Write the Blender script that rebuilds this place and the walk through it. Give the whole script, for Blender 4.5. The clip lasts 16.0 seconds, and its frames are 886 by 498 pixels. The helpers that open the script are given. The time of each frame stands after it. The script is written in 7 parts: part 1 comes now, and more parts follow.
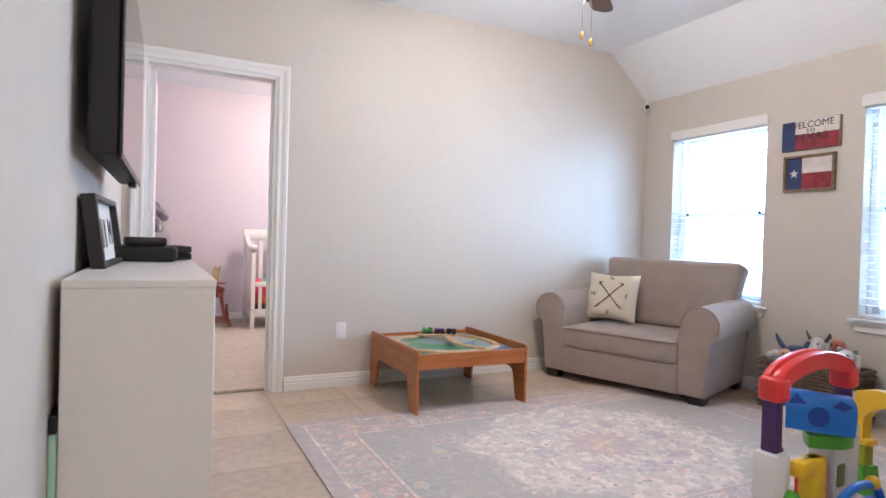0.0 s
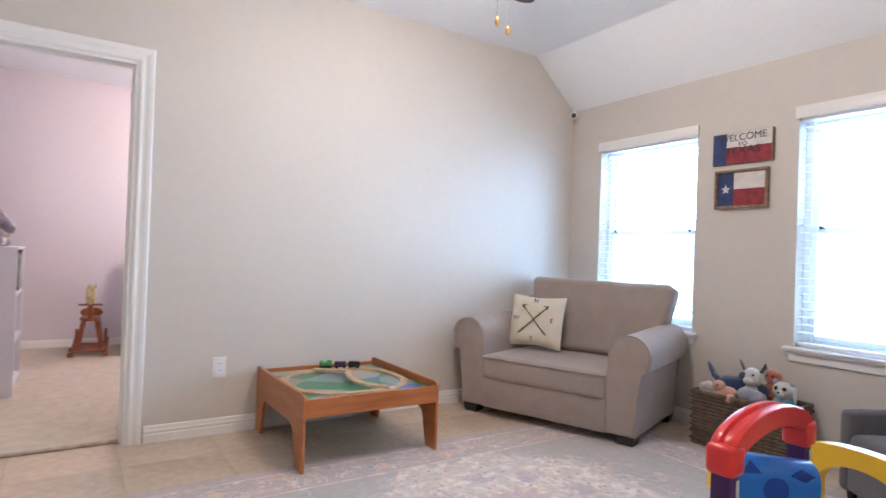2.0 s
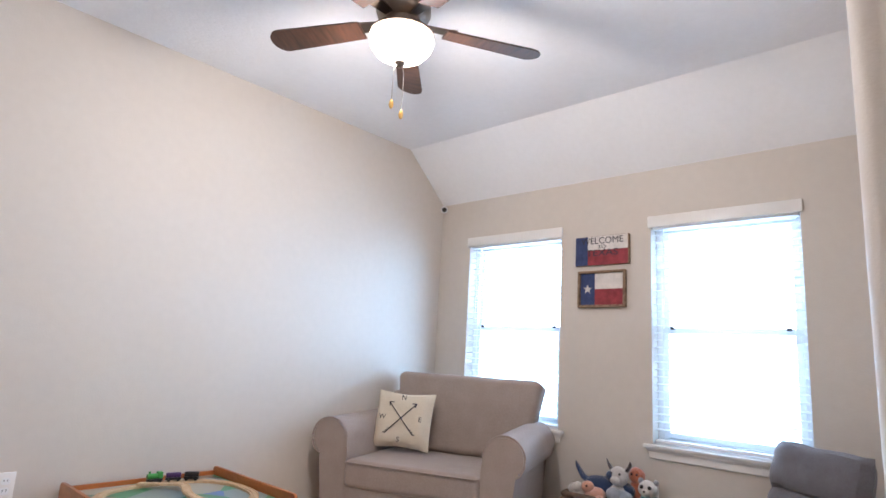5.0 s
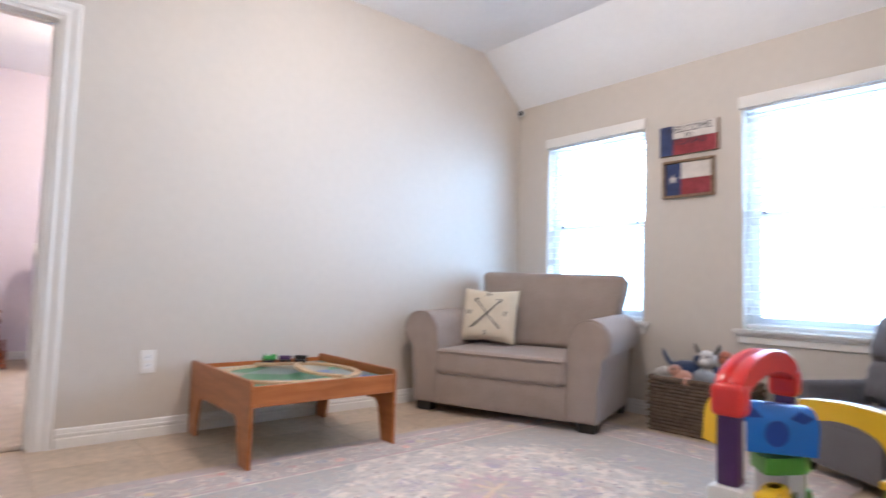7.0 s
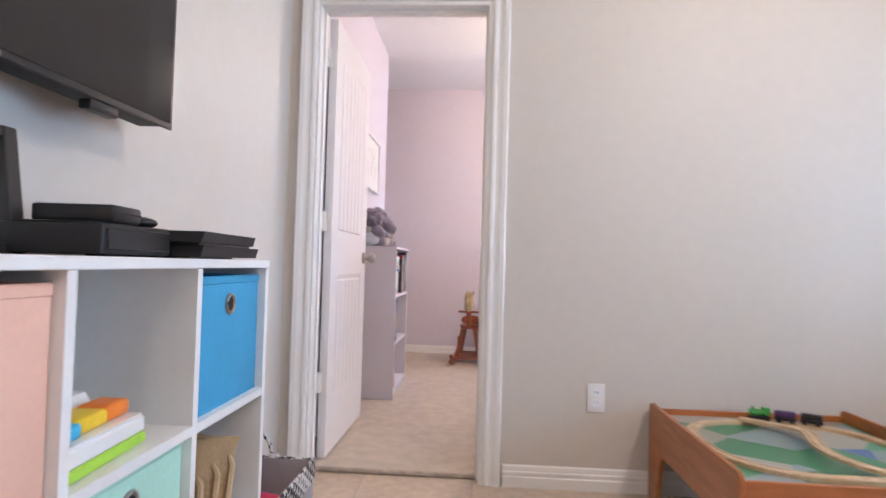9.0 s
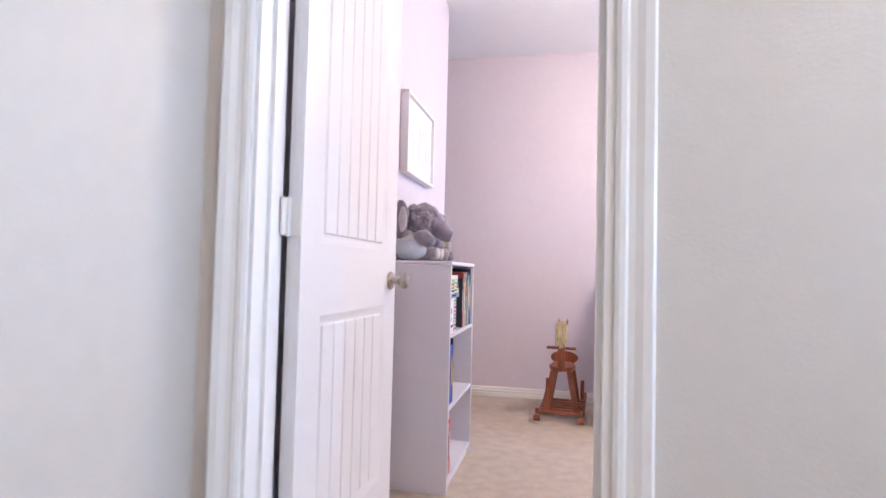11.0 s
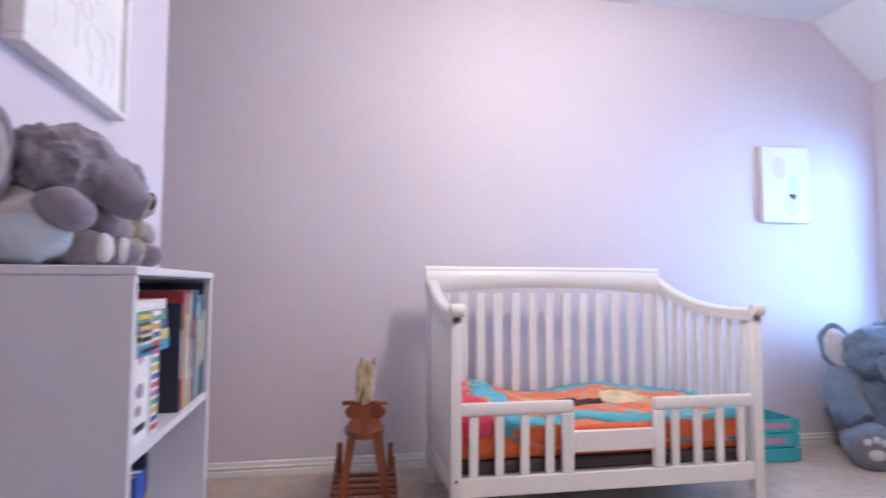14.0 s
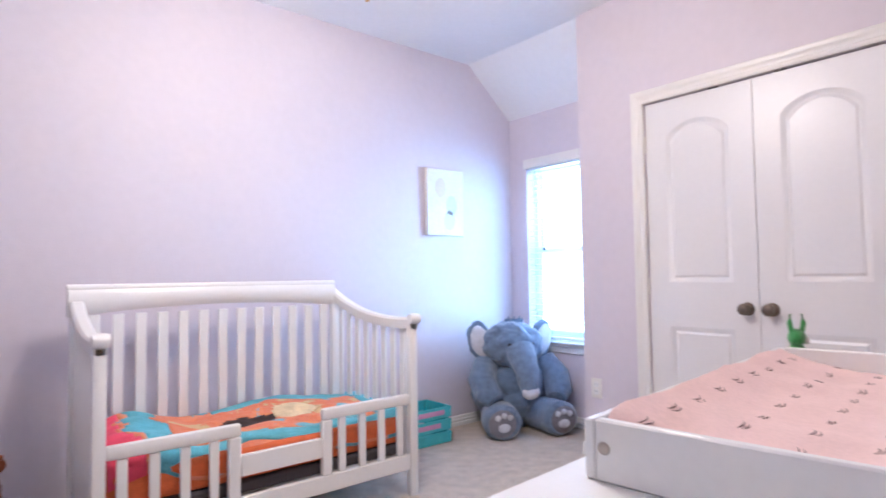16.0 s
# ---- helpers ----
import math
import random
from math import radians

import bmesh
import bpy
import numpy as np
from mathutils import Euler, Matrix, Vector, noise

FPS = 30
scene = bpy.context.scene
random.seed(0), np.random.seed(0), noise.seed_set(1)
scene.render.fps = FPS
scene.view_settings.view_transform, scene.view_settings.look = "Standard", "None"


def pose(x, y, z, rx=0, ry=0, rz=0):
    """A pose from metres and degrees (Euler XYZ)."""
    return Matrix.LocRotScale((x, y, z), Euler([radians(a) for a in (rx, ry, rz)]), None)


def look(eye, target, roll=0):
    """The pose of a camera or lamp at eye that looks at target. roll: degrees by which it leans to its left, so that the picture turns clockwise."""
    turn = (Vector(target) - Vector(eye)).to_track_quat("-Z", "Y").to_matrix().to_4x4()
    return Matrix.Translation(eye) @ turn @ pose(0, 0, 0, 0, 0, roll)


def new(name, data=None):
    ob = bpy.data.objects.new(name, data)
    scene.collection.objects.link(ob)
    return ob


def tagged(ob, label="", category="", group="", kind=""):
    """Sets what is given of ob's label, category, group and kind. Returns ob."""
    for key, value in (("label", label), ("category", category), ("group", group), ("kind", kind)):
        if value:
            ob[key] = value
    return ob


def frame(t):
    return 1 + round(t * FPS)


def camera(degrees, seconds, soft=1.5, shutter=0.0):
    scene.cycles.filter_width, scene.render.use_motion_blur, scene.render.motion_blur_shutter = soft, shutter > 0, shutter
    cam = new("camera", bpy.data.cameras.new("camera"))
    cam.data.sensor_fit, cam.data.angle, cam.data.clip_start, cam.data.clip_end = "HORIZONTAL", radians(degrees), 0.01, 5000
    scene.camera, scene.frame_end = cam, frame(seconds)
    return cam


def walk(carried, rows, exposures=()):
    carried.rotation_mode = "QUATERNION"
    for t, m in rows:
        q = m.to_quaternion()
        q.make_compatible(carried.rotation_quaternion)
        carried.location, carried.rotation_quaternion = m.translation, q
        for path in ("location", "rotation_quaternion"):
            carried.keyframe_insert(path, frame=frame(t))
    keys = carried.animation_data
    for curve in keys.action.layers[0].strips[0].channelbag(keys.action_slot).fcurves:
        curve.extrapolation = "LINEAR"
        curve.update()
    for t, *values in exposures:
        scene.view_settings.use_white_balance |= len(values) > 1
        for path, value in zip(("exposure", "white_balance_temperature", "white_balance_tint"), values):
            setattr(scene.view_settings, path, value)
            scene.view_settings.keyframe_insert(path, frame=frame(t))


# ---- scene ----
cam = camera(75.4, 16.0, shutter=0.5)
PATH = [
    (0, (0.136, 0.107, 1.008), (1.026, 1.898, 0.981), 1.7),
    (0.5, (0.212, 0.206, 1.049), (1.085, 2.005, 1.029), 1.7),
    (1, (0.281, 0.268, 1.051), (1.222, 2.033, 1.049), 1.8),
    (1.5, (0.438, 0.379, 1.036), (1.461, 2.098, 1.046), 1.9),
    (2, (0.534, 0.471, 1.064), (1.621, 2.149, 1.083), 2.0),
    (2.5, (0.566, 0.606, 1.107), (1.801, 2.177, 1.167), 2.1),
    (3, (0.565, 0.679, 1.175), (1.848, 2.195, 1.413), 2.1),
    (5.5, (0.52, 0.711, 1.018), (2.015, 1.995, 1.356), 2.2),
    (6, (0.493, 0.713, 0.986), (2.02, 1.987, 1.2), 2.0),
    (6.5, (0.479, 0.694, 0.896), (1.983, 2.0, 1.077), 2.0),
    (7, (0.494, 0.698, 0.802), (1.783, 2.221, 0.932), 1.7),
    (7.5, (0.59, 0.772, 0.808), (1.439, 2.582, 0.877), 1.8),
    (8, (0.669, 0.935, 0.835), (1.109, 2.885, 0.896), 1.6),
    (8.5, (0.718, 1.196, 0.875), (0.863, 3.189, 0.934), 1.5),
    (9, (0.765, 1.499, 0.907), (0.643, 3.495, 0.961), 1.6),
    (11.5, (0.671, 3.093, 0.988), (0.25, 5.046, 1.079), 1.4),
    (12, (0.614, 3.367, 1.012), (0.199, 5.321, 1.109), 1.3),
    (12.5, (0.583, 3.626, 0.991), (0.183, 5.583, 1.094), 1.4),
    (13, (0.575, 3.872, 0.981), (0.269, 5.845, 1.094), 1.2),
    (13.5, (0.581, 4.039, 0.959), (0.549, 6.035, 1.08), 0.9),
    (14, (0.561, 4.185, 0.984), (0.935, 6.146, 1.11), 0.3),
    (14.5, (0.594, 4.232, 1.027), (1.247, 6.118, 1.15), -0.2),
    (15, (0.647, 4.208, 1.106), (1.545, 5.992, 1.21), -0.4),
    (15.5, (0.677, 4.14, 1.114), (1.769, 5.812, 1.212), -0.6),
    (16, (0.687, 4.119, 1.095), (1.961, 5.657, 1.188), -0.8),
]
EXPOSURES = [(0.0, 0.25, 5620, 15), (3.0, 0.21, 5620, 15), (5.5, 0.22, 5650, 15), (6.0, 0.40, 5650, 15), (6.5, 0.40, 5650, 15), (7.0, 0.31, 5620, 15), (7.5, 0.29, 5600, 15), (8.0, 0.29, 5620, 16), (8.5, 0.12, 5750, 17), (11.5, 0.40, 5300, 16), (12.5, 0.04, 5100, 16), (13.5, -0.04, 5050, 16), (15.0, -0.24, 5050, 16), (16.0, 0.0, 5050, 12)]
walk(cam, [(t, look(eye, target, roll)) for t, eye, target, roll in PATH], EXPOSURES)
DAYLIGHT, BULB, BULB_BED, HALL_FILL = 50.0, 53.0, 86.0, 34.0

# ---------- light ----------
world = bpy.data.worlds.new("world")
scene.world = world
world.use_nodes = True
wn = world.node_tree.nodes
sky = wn.new("ShaderNodeTexSky")
sky.sky_type = "NISHITA"
sky.sun_disc = False
sky.sun_elevation = radians(50)
sky.sun_rotation = radians(250)
world.node_tree.links.new(sky.outputs[0], wn["Background"].inputs[0])
wn["Background"].inputs[1].default_value = 0.12


def area_lamp(name, m, sx, sy, watts, colour):
    d = bpy.data.lights.new(name, "AREA")
    d.shape, d.size, d.size_y, d.energy, d.color = "RECTANGLE", sx, sy, watts, colour
    ob = new(name, d)
    ob.matrix_world = m
    return ob


def point_lamp(name, place, radius, watts, colour):
    d = bpy.data.lights.new(name, "POINT")
    d.energy, d.shadow_soft_size, d.color = watts, radius, colour
    ob = new(name, d)
    ob.location = place
    return ob


DAY = (0.56, 0.79, 1.0)
for wy in (3.236, 1.78, 6.80):
    area_lamp("window_daylight", pose(4.30, wy, 1.29, 90, 0, 90), 0.98, 1.45, DAYLIGHT * (1.55 if wy > 5 else 1.0), (0.50, 0.74, 1.0) if wy > 5 else DAY)
point_lamp("fan_bulb", (2.036, 2.384, 2.312), 0.10, BULB, (1.0, 0.84, 0.67))
point_lamp("fan_bulb", (1.70, 5.75, 2.33), 0.20, BULB_BED, (1.0, 0.76, 0.52))
# Fill light added behind the camera; no lamp is known there.
point_lamp("hall_fill", (1.2, -1.2, 2.3), 0.12, HALL_FILL, (1.0, 0.86, 0.70))

# ---------- materials ----------


def mat(name, colour, rough=0.6, metal=0.0, vary=0.06, scale=6.0, bump=0.0, bscale=80.0, coat=0.0, sheen=0.0, alpha2=None, mix2=0.0):
    """A surface with broad and fine variation and a fine relief."""
    m = bpy.data.materials.new(name)
    m.use_nodes = True
    nt = m.node_tree
    b = nt.nodes["Principled BSDF"]
    b.inputs["Roughness"].default_value = rough
    b.inputs["Metallic"].default_value = metal
    b.inputs["Coat Weight"].default_value = coat
    b.inputs["Sheen Weight"].default_value = sheen
    tc = nt.nodes.new("ShaderNodeTexCoord")
    n1 = nt.nodes.new("ShaderNodeTexNoise")
    n1.inputs["Scale"].default_value, n1.inputs["Detail"].default_value = scale, 5
    n2 = nt.nodes.new("ShaderNodeTexNoise")
    n2.inputs["Scale"].default_value, n2.inputs["Detail"].default_value = scale * 14, 3
    nt.links.new(tc.outputs["Object"], n1.inputs["Vector"])
    nt.links.new(tc.outputs["Object"], n2.inputs["Vector"])
    add = nt.nodes.new("ShaderNodeMath")
    add.operation = "ADD"
    nt.links.new(n1.outputs["Fac"], add.inputs[0])
    nt.links.new(n2.outputs["Fac"], add.inputs[1])
    r = nt.nodes.new("ShaderNodeValToRGB")
    r.color_ramp.elements[0].position, r.color_ramp.elements[1].position = 0.35, 0.65
    half = nt.nodes.new("ShaderNodeMath")
    half.operation = "MULTIPLY"
    half.inputs[1].default_value = 0.5
    nt.links.new(add.outputs[0], half.inputs[0])
    nt.links.new(half.outputs[0], r.inputs["Fac"])
    c2 = alpha2 or colour
    r.color_ramp.elements[0].color = (*[max(0, c * (1 - vary)) for c in colour], 1)
    r.color_ramp.elements[1].color = (*[min(1, c * (1 + vary)) for c in c2], 1)
    nt.links.new(r.outputs["Color"], b.inputs["Base Color"])
    if bump:
        n3 = nt.nodes.new("ShaderNodeTexNoise")
        n3.inputs["Scale"].default_value, n3.inputs["Detail"].default_value = bscale, 4
        nt.links.new(tc.outputs["Object"], n3.inputs["Vector"])
        bp = nt.nodes.new("ShaderNodeBump")
        bp.inputs["Strength"].default_value, bp.inputs["Distance"].default_value = bump, 0.004
        nt.links.new(n3.outputs["Fac"], bp.inputs["Height"])
        nt.links.new(bp.outputs["Normal"], b.inputs["Normal"])
    return m


def wood(name, dark, light, scale=3.0, stretch=(1, 1, 12), rough=0.4, coat=0.2):
    """Long grain along the axis with the small stretch factor."""
    m = bpy.data.materials.new(name)
    m.use_nodes = True
    nt = m.node_tree
    b = nt.nodes["Principled BSDF"]
    b.inputs["Roughness"].default_value, b.inputs["Coat Weight"].default_value = rough, coat
    tc, mp = nt.nodes.new("ShaderNodeTexCoord"), nt.nodes.new("ShaderNodeMapping")
    mp.inputs["Scale"].default_value = stretch
    n = nt.nodes.new("ShaderNodeTexNoise")
    n.inputs["Scale"].default_value, n.inputs["Detail"].default_value, n.inputs["Distortion"].default_value = scale, 6, 0.6
    r = nt.nodes.new("ShaderNodeValToRGB")
    r.color_ramp.elements[0].position, r.color_ramp.elements[1].position = 0.32, 0.7
    r.color_ramp.elements[0].color, r.color_ramp.elements[1].color = (*dark, 1), (*light, 1)
    nt.links.new(tc.outputs["Object"], mp.inputs["Vector"])
    nt.links.new(mp.outputs["Vector"], n.inputs["Vector"])
    nt.links.new(n.outputs["Fac"], r.inputs["Fac"])
    nt.links.new(r.outputs["Color"], b.inputs["Base Color"])
    return m


WALL = mat("beige_paint", (0.605, 0.555, 0.495), 0.55, vary=0.025, scale=1.5, bump=0.18, bscale=130)
WALL2 = mat("lilac_paint", (0.685, 0.63, 0.685), 0.55, vary=0.025, scale=1.5, bump=0.18, bscale=130)
CEIL = mat("ceiling_paint", (0.85, 0.85, 0.86), 0.8, vary=0.02, scale=2, bump=0.5, bscale=60)
TRIM = mat("white_trim_paint", (0.80, 0.78, 0.75), 0.35, vary=0.015, scale=3)
DOORW = mat("white_door_paint", (0.80, 0.79, 0.80), 0.32, vary=0.015, scale=3, bump=0.06, bscale=200)
VINYL = mat("white_vinyl", (0.82, 0.83, 0.84), 0.35, vary=0.01)
WHITE = mat("white_laminate", (0.80, 0.79, 0.77), 0.38, vary=0.02, scale=4)
LAV = mat("pale_laminate", (0.70, 0.69, 0.75), 0.4, vary=0.02, scale=4)
CRIBW = mat("white_enamel", (0.80, 0.79, 0.78), 0.3, vary=0.02, scale=5, coat=0.2)
SOFA = mat("taupe_weave", (0.335, 0.272, 0.237), 0.9, vary=0.10, scale=9, bump=0.5, bscale=420, sheen=0.25)
RECL = mat("grey_weave", (0.135, 0.125, 0.135), 0.9, vary=0.10, scale=9, bump=0.5, bscale=420, sheen=0.2)
BLACKWOOD = mat("black_stain", (0.02, 0.017, 0.015), 0.45)
ORANGEWOOD = wood("orange_maple", (0.33, 0.098, 0.020), (0.46, 0.155, 0.040), 2.2, (2, 2, 14), 0.38, 0.25)
ORANGEWOOD_H = wood("orange_maple_flat", (0.33, 0.098, 0.020), (0.46, 0.155, 0.040), 2.2, (2, 14, 14), 0.38, 0.25)
REDWOOD = wood("red_stained_pine", (0.17, 0.040, 0.015), (0.33, 0.095, 0.035), 3, (10, 10, 1.5), 0.35, 0.3)
TRACK = wood("pale_beech", (0.50, 0.34, 0.19), (0.66, 0.48, 0.30), 4, (6, 6, 6), 0.5, 0.0)
BARNWOOD = wood("worn_barn_wood", (0.14, 0.085, 0.05), (0.34, 0.235, 0.15), 6, (10, 1, 10), 0.8, 0.0)
BLADE = wood("walnut_blade", (0.022, 0.010, 0.006), (0.075, 0.033, 0.018), 4, (14, 2, 14), 0.45, 0.1)
NICKEL = mat("brushed_nickel", (0.46, 0.43, 0.40), 0.28, 1.0)
BRONZE = mat("aged_bronze", (0.20, 0.16, 0.13), 0.35, 1.0)
BLACK = mat("black_plastic", (0.012, 0.011, 0.012), 0.35, vary=0.2)
BLACKSOFT = mat("matt_black_plastic", (0.011, 0.010, 0.011), 0.6, vary=0.2)
SCREEN = mat("black_screen_glass", (0.008, 0.007, 0.009), 0.08, vary=0.1)
BRASS = mat("brass", (0.70, 0.45, 0.15), 0.3, 1.0)


def plain_glass():
    m = bpy.data.materials.new("window_glass")
    m.use_nodes = True
    b = m.node_tree.nodes["Principled BSDF"]
    b.inputs["Base Color"].default_value = (0.97, 0.99, 1, 1)
    b.inputs["Roughness"].default_value = 0.0
    b.inputs["IOR"].default_value = 1.45
    b.inputs["Transmission Weight"].default_value = 1.0
    return m


GLASS = plain_glass()


def globe_glass():
    m = bpy.data.materials.new("lit_frosted_glass")
    m.use_nodes = True
    b = m.node_tree.nodes["Principled BSDF"]
    b.inputs["Base Color"].default_value = (0.95, 0.9, 0.82, 1)
    b.inputs["Roughness"].default_value = 0.5
    b.inputs["Emission Color"].default_value = (1.0, 0.83, 0.62, 1)
    b.inputs["Emission Strength"].default_value = 14.0
    return m


GLOBE = globe_glass()


def slat_mat():
    """Thin white vinyl that lets some light through."""
    m = bpy.data.materials.new("blind_slat")
    m.use_nodes = True
    nt = m.node_tree
    b = nt.nodes["Principled BSDF"]
    b.inputs["Base Color"].default_value = (0.85, 0.86, 0.87, 1)
    b.inputs["Roughness"].default_value = 0.45
    t = nt.nodes.new("ShaderNodeBsdfTranslucent")
    t.inputs["Color"].default_value = (0.9, 0.93, 0.95, 1)
    mx = nt.nodes.new("ShaderNodeMixShader")
    mx.inputs[0].default_value = 0.12
    nt.links.new(b.outputs[0], mx.inputs[1])
    nt.links.new(t.outputs[0], mx.inputs[2])
    nt.links.new(mx.outputs[0], nt.nodes["Material Output"].inputs["Surface"])
    return m


SLAT = slat_mat()

# ---------- mesh helpers ----------


def box(bm, x0, x1, y0, y1, z0, z1, bevel=0.0, seg=1):
    m = Matrix.Translation(((x0 + x1) / 2, (y0 + y1) / 2, (z0 + z1) / 2)) @ Matrix.Diagonal((abs(x1 - x0), abs(y1 - y0), abs(z1 - z0), 1))
    made = bmesh.ops.create_cube(bm, size=1, matrix=m)
    if bevel:
        edges = list({e for v in made["verts"] for e in v.link_edges})
        bmesh.ops.bevel(bm, geom=edges, offset=bevel, segments=seg, profile=0.5, affect="EDGES", clamp_overlap=True)
    return bm


def tube(bm, points, r, n=10, caps=True, squash=1.0):
    """A round bar along points; r is one radius or one for each point."""
    pts = [Vector(p) for p in points]
    rs = r if isinstance(r, (list, tuple)) else [r] * len(pts)
    rings = []
    up = Vector((0, 0, 1))
    for i, p in enumerate(pts):
        d = (pts[min(i + 1, len(pts) - 1)] - pts[max(i - 1, 0)]).normalized()
        a = d.cross(up)
        if a.length < 1e-3:
            a = d.cross(Vector((0, 1, 0)))
        a.normalize()
        c = a.cross(d).normalized()
        rings.append([bm.verts.new(p + rs[i] * (math.cos(2 * math.pi * k / n) * a + squash * math.sin(2 * math.pi * k / n) * c)) for k in range(n)])
    for a, b in zip(rings, rings[1:]):
        for k in range(n):
            bm.faces.new((a[k], a[(k + 1) % n], b[(k + 1) % n], b[k]))
    if caps:
        bm.faces.new(rings[0][::-1])
        bm.faces.new(rings[-1])
    return bm


def lathe(bm, profile, n=24, m=None):
    """A turned body round z from (radius, height) pairs."""
    m = m or Matrix()
    rings = [[bm.verts.new(m @ Vector((r * math.cos(2 * math.pi * k / n), r * math.sin(2 * math.pi * k / n), z))) for k in range(n)] for r, z in profile]
    for a, b in zip(rings, rings[1:]):
        for k in range(n):
            bm.faces.new((a[k], a[(k + 1) % n], b[(k + 1) % n], b[k]))
    bm.faces.new(rings[0][::-1])
    bm.faces.new(rings[-1])
    return bm


def slab(bm, outline, t0, t1, axis="y", m=None):
    """A plate with a flat outline (pairs), between t0 and t1 along the axis."""
    m = m or Matrix()

    def place(u, v, w):
        return m @ Vector({"x": (w, u, v), "y": (u, w, v), "z": (u, v, w)}[axis])

    a = [bm.verts.new(place(u, v, t0)) for u, v in outline]
    b = [bm.verts.new(place(u, v, t1)) for u, v in outline]
    bm.faces.new(a)
    bm.faces.new(b[::-1])
    k = len(a)
    for i in range(k):
        bm.faces.new((a[i], b[i], b[(i + 1) % k], a[(i + 1) % k]))
    return bm


def blob(bm, centre, radii, rot=(0, 0, 0), div=3, fuzz=0.0, freq=9.0):
    m = Matrix.Translation(centre) @ Euler([radians(a) for a in rot]).to_matrix().to_4x4() @ Matrix.Diagonal((*radii, 1))
    made = bmesh.ops.create_icosphere(bm, subdivisions=div, radius=1, matrix=m)
    if fuzz:
        c = Vector(centre)
        for v in made["verts"]:
            v.co += (v.co - c).normalized() * fuzz * (noise.noise(v.co * freq) + 0.5 * noise.noise(v.co * freq * 3.3))
    return bm


def pillow(bm, w, h, d, n=10, m=None, sag=0.0):
    """A stuffed square in the x-z plane, thickest in the middle."""
    m = m or Matrix()
    sides = []
    for s in (-1, 1):
        grid = []
        for i in range(n + 1):
            row = []
            for j in range(n + 1):
                u, v = 2 * i / n - 1, 2 * j / n - 1
                f = max(0.0, (1 - u ** 4) * (1 - v ** 4)) ** 0.5
                e = 1 - 0.06 * (1 - abs(u)) * abs(v) ** 3 - 0.06 * (1 - abs(v)) * abs(u) ** 3
                p = Vector((u * w / 2 * (1 - 0.05 * (1 - v * v) * abs(u)), s * d / 2 * f, v * h / 2 * (1 - 0.05 * (1 - u * u) * abs(v)) * e))
                p.y += 0.012 * noise.noise(Vector((u * 2.1, v * 2.1, s * 3.0))) * f
                row.append(bm.verts.new(m @ p))
            grid.append(row)
        sides.append(grid)
        for i in range(n):
            for j in range(n):
                q = (grid[i][j], grid[i + 1][j], grid[i + 1][j + 1], grid[i][j + 1])
                bm.faces.new(q if s < 0 else q[::-1])
    bmesh.ops.remove_doubles(bm, verts=bm.verts[:], dist=1e-4)
    return bm


def rounded(w, h, r, n=5):
    """A rounded rectangle's outline round the origin."""
    pts = []
    for cx, cy, a0 in ((w / 2 - r, h / 2 - r, 0), (-w / 2 + r, h / 2 - r, 90), (-w / 2 + r, -h / 2 + r, 180), (w / 2 - r, -h / 2 + r, 270)):
        for k in range(n + 1):
            a = radians(a0 + 90 * k / n)
            pts.append((cx + r * math.cos(a), cy + r * math.sin(a)))
    return pts


def mesh_of(name, bm, material, smooth=True):
    bmesh.ops.recalc_face_normals(bm, faces=bm.faces[:])
    me = bpy.data.meshes.new(name)
    bm.to_mesh(me)
    bm.free()
    for m in material if isinstance(material, (list, tuple)) else [material]:
        me.materials.append(m)
    if smooth:
        me.polygons.foreach_set("use_smooth", [True] * len(me.polygons))
        me.set_sharp_from_angle(angle=radians(38))
    return me


def part(name, bm, material, parent, label="", m=None, smooth=True):
    ob = new(name, mesh_of(name, bm, material, smooth))
    ob.parent = parent
    if m is not None:
        ob.matrix_local = m
    return tagged(ob, label)


def piece(name, me, parent, m):
    """One more object on a shared mesh."""
    ob = new(name, me)
    ob.parent = parent
    ob.matrix_local = m
    return ob


def thing(name, label, category, m=None, group="", kind=""):
    ob = new(name)
    ob.empty_display_size = 0.05
    ob.matrix_world = m or Matrix()
    return tagged(ob, label, category, group, kind)


def fixed(name, bm, material, label, category="wall"):
    ob = new(name, mesh_of(name, bm, material))
    return tagged(ob, label, category, kind="structure")


def B():
    return bmesh.new()


def text_mesh(body, size, depth=0.002, align="CENTER"):
    cu = bpy.data.curves.new("lettering", "FONT")
    cu.body, cu.size, cu.extrude = body, size, depth
    cu.align_x, cu.align_y = align, "CENTER"
    tmp = new("lettering", cu)
    bpy.context.view_layer.update()
    me = bpy.data.meshes.new_from_object(tmp.evaluated_get(bpy.context.evaluated_depsgraph_get()))
    bpy.data.objects.remove(tmp)
    return me


def lettering(body, size, material, parent, m, stretch=1.0, depth=0.001):
    me = text_mesh(body, size, depth)
    me.materials.clear()
    me.materials.append(material)
    ob = new("lettering", me)
    ob.parent = parent
    ob.matrix_local = m @ Matrix.Diagonal((stretch, 1, 1, 1))
    return ob

# ---------- plan ----------
XW, XE, YN, YS2 = -0.06, 4.012, 3.905, 4.025
XB, YB, XC, YC = -0.047, 7.28, 3.56, 6.265
XR, YR = -0.95, 6.375
HL, HB, XBREAK, ZEL, ZEB = 2.66, 2.69, 3.58, 2.29, 2.325
YSOUTH, ZTOP = -1.9, 2.95
DX0, DX1, DZ = 0.055, 0.806, 2.03
WINDOWS = ((2.762, 3.591), (1.310, 2.125), (6.285, 7.105))
WZ0, WZ1, WRAIL = 0.605, 1.940, 1.275


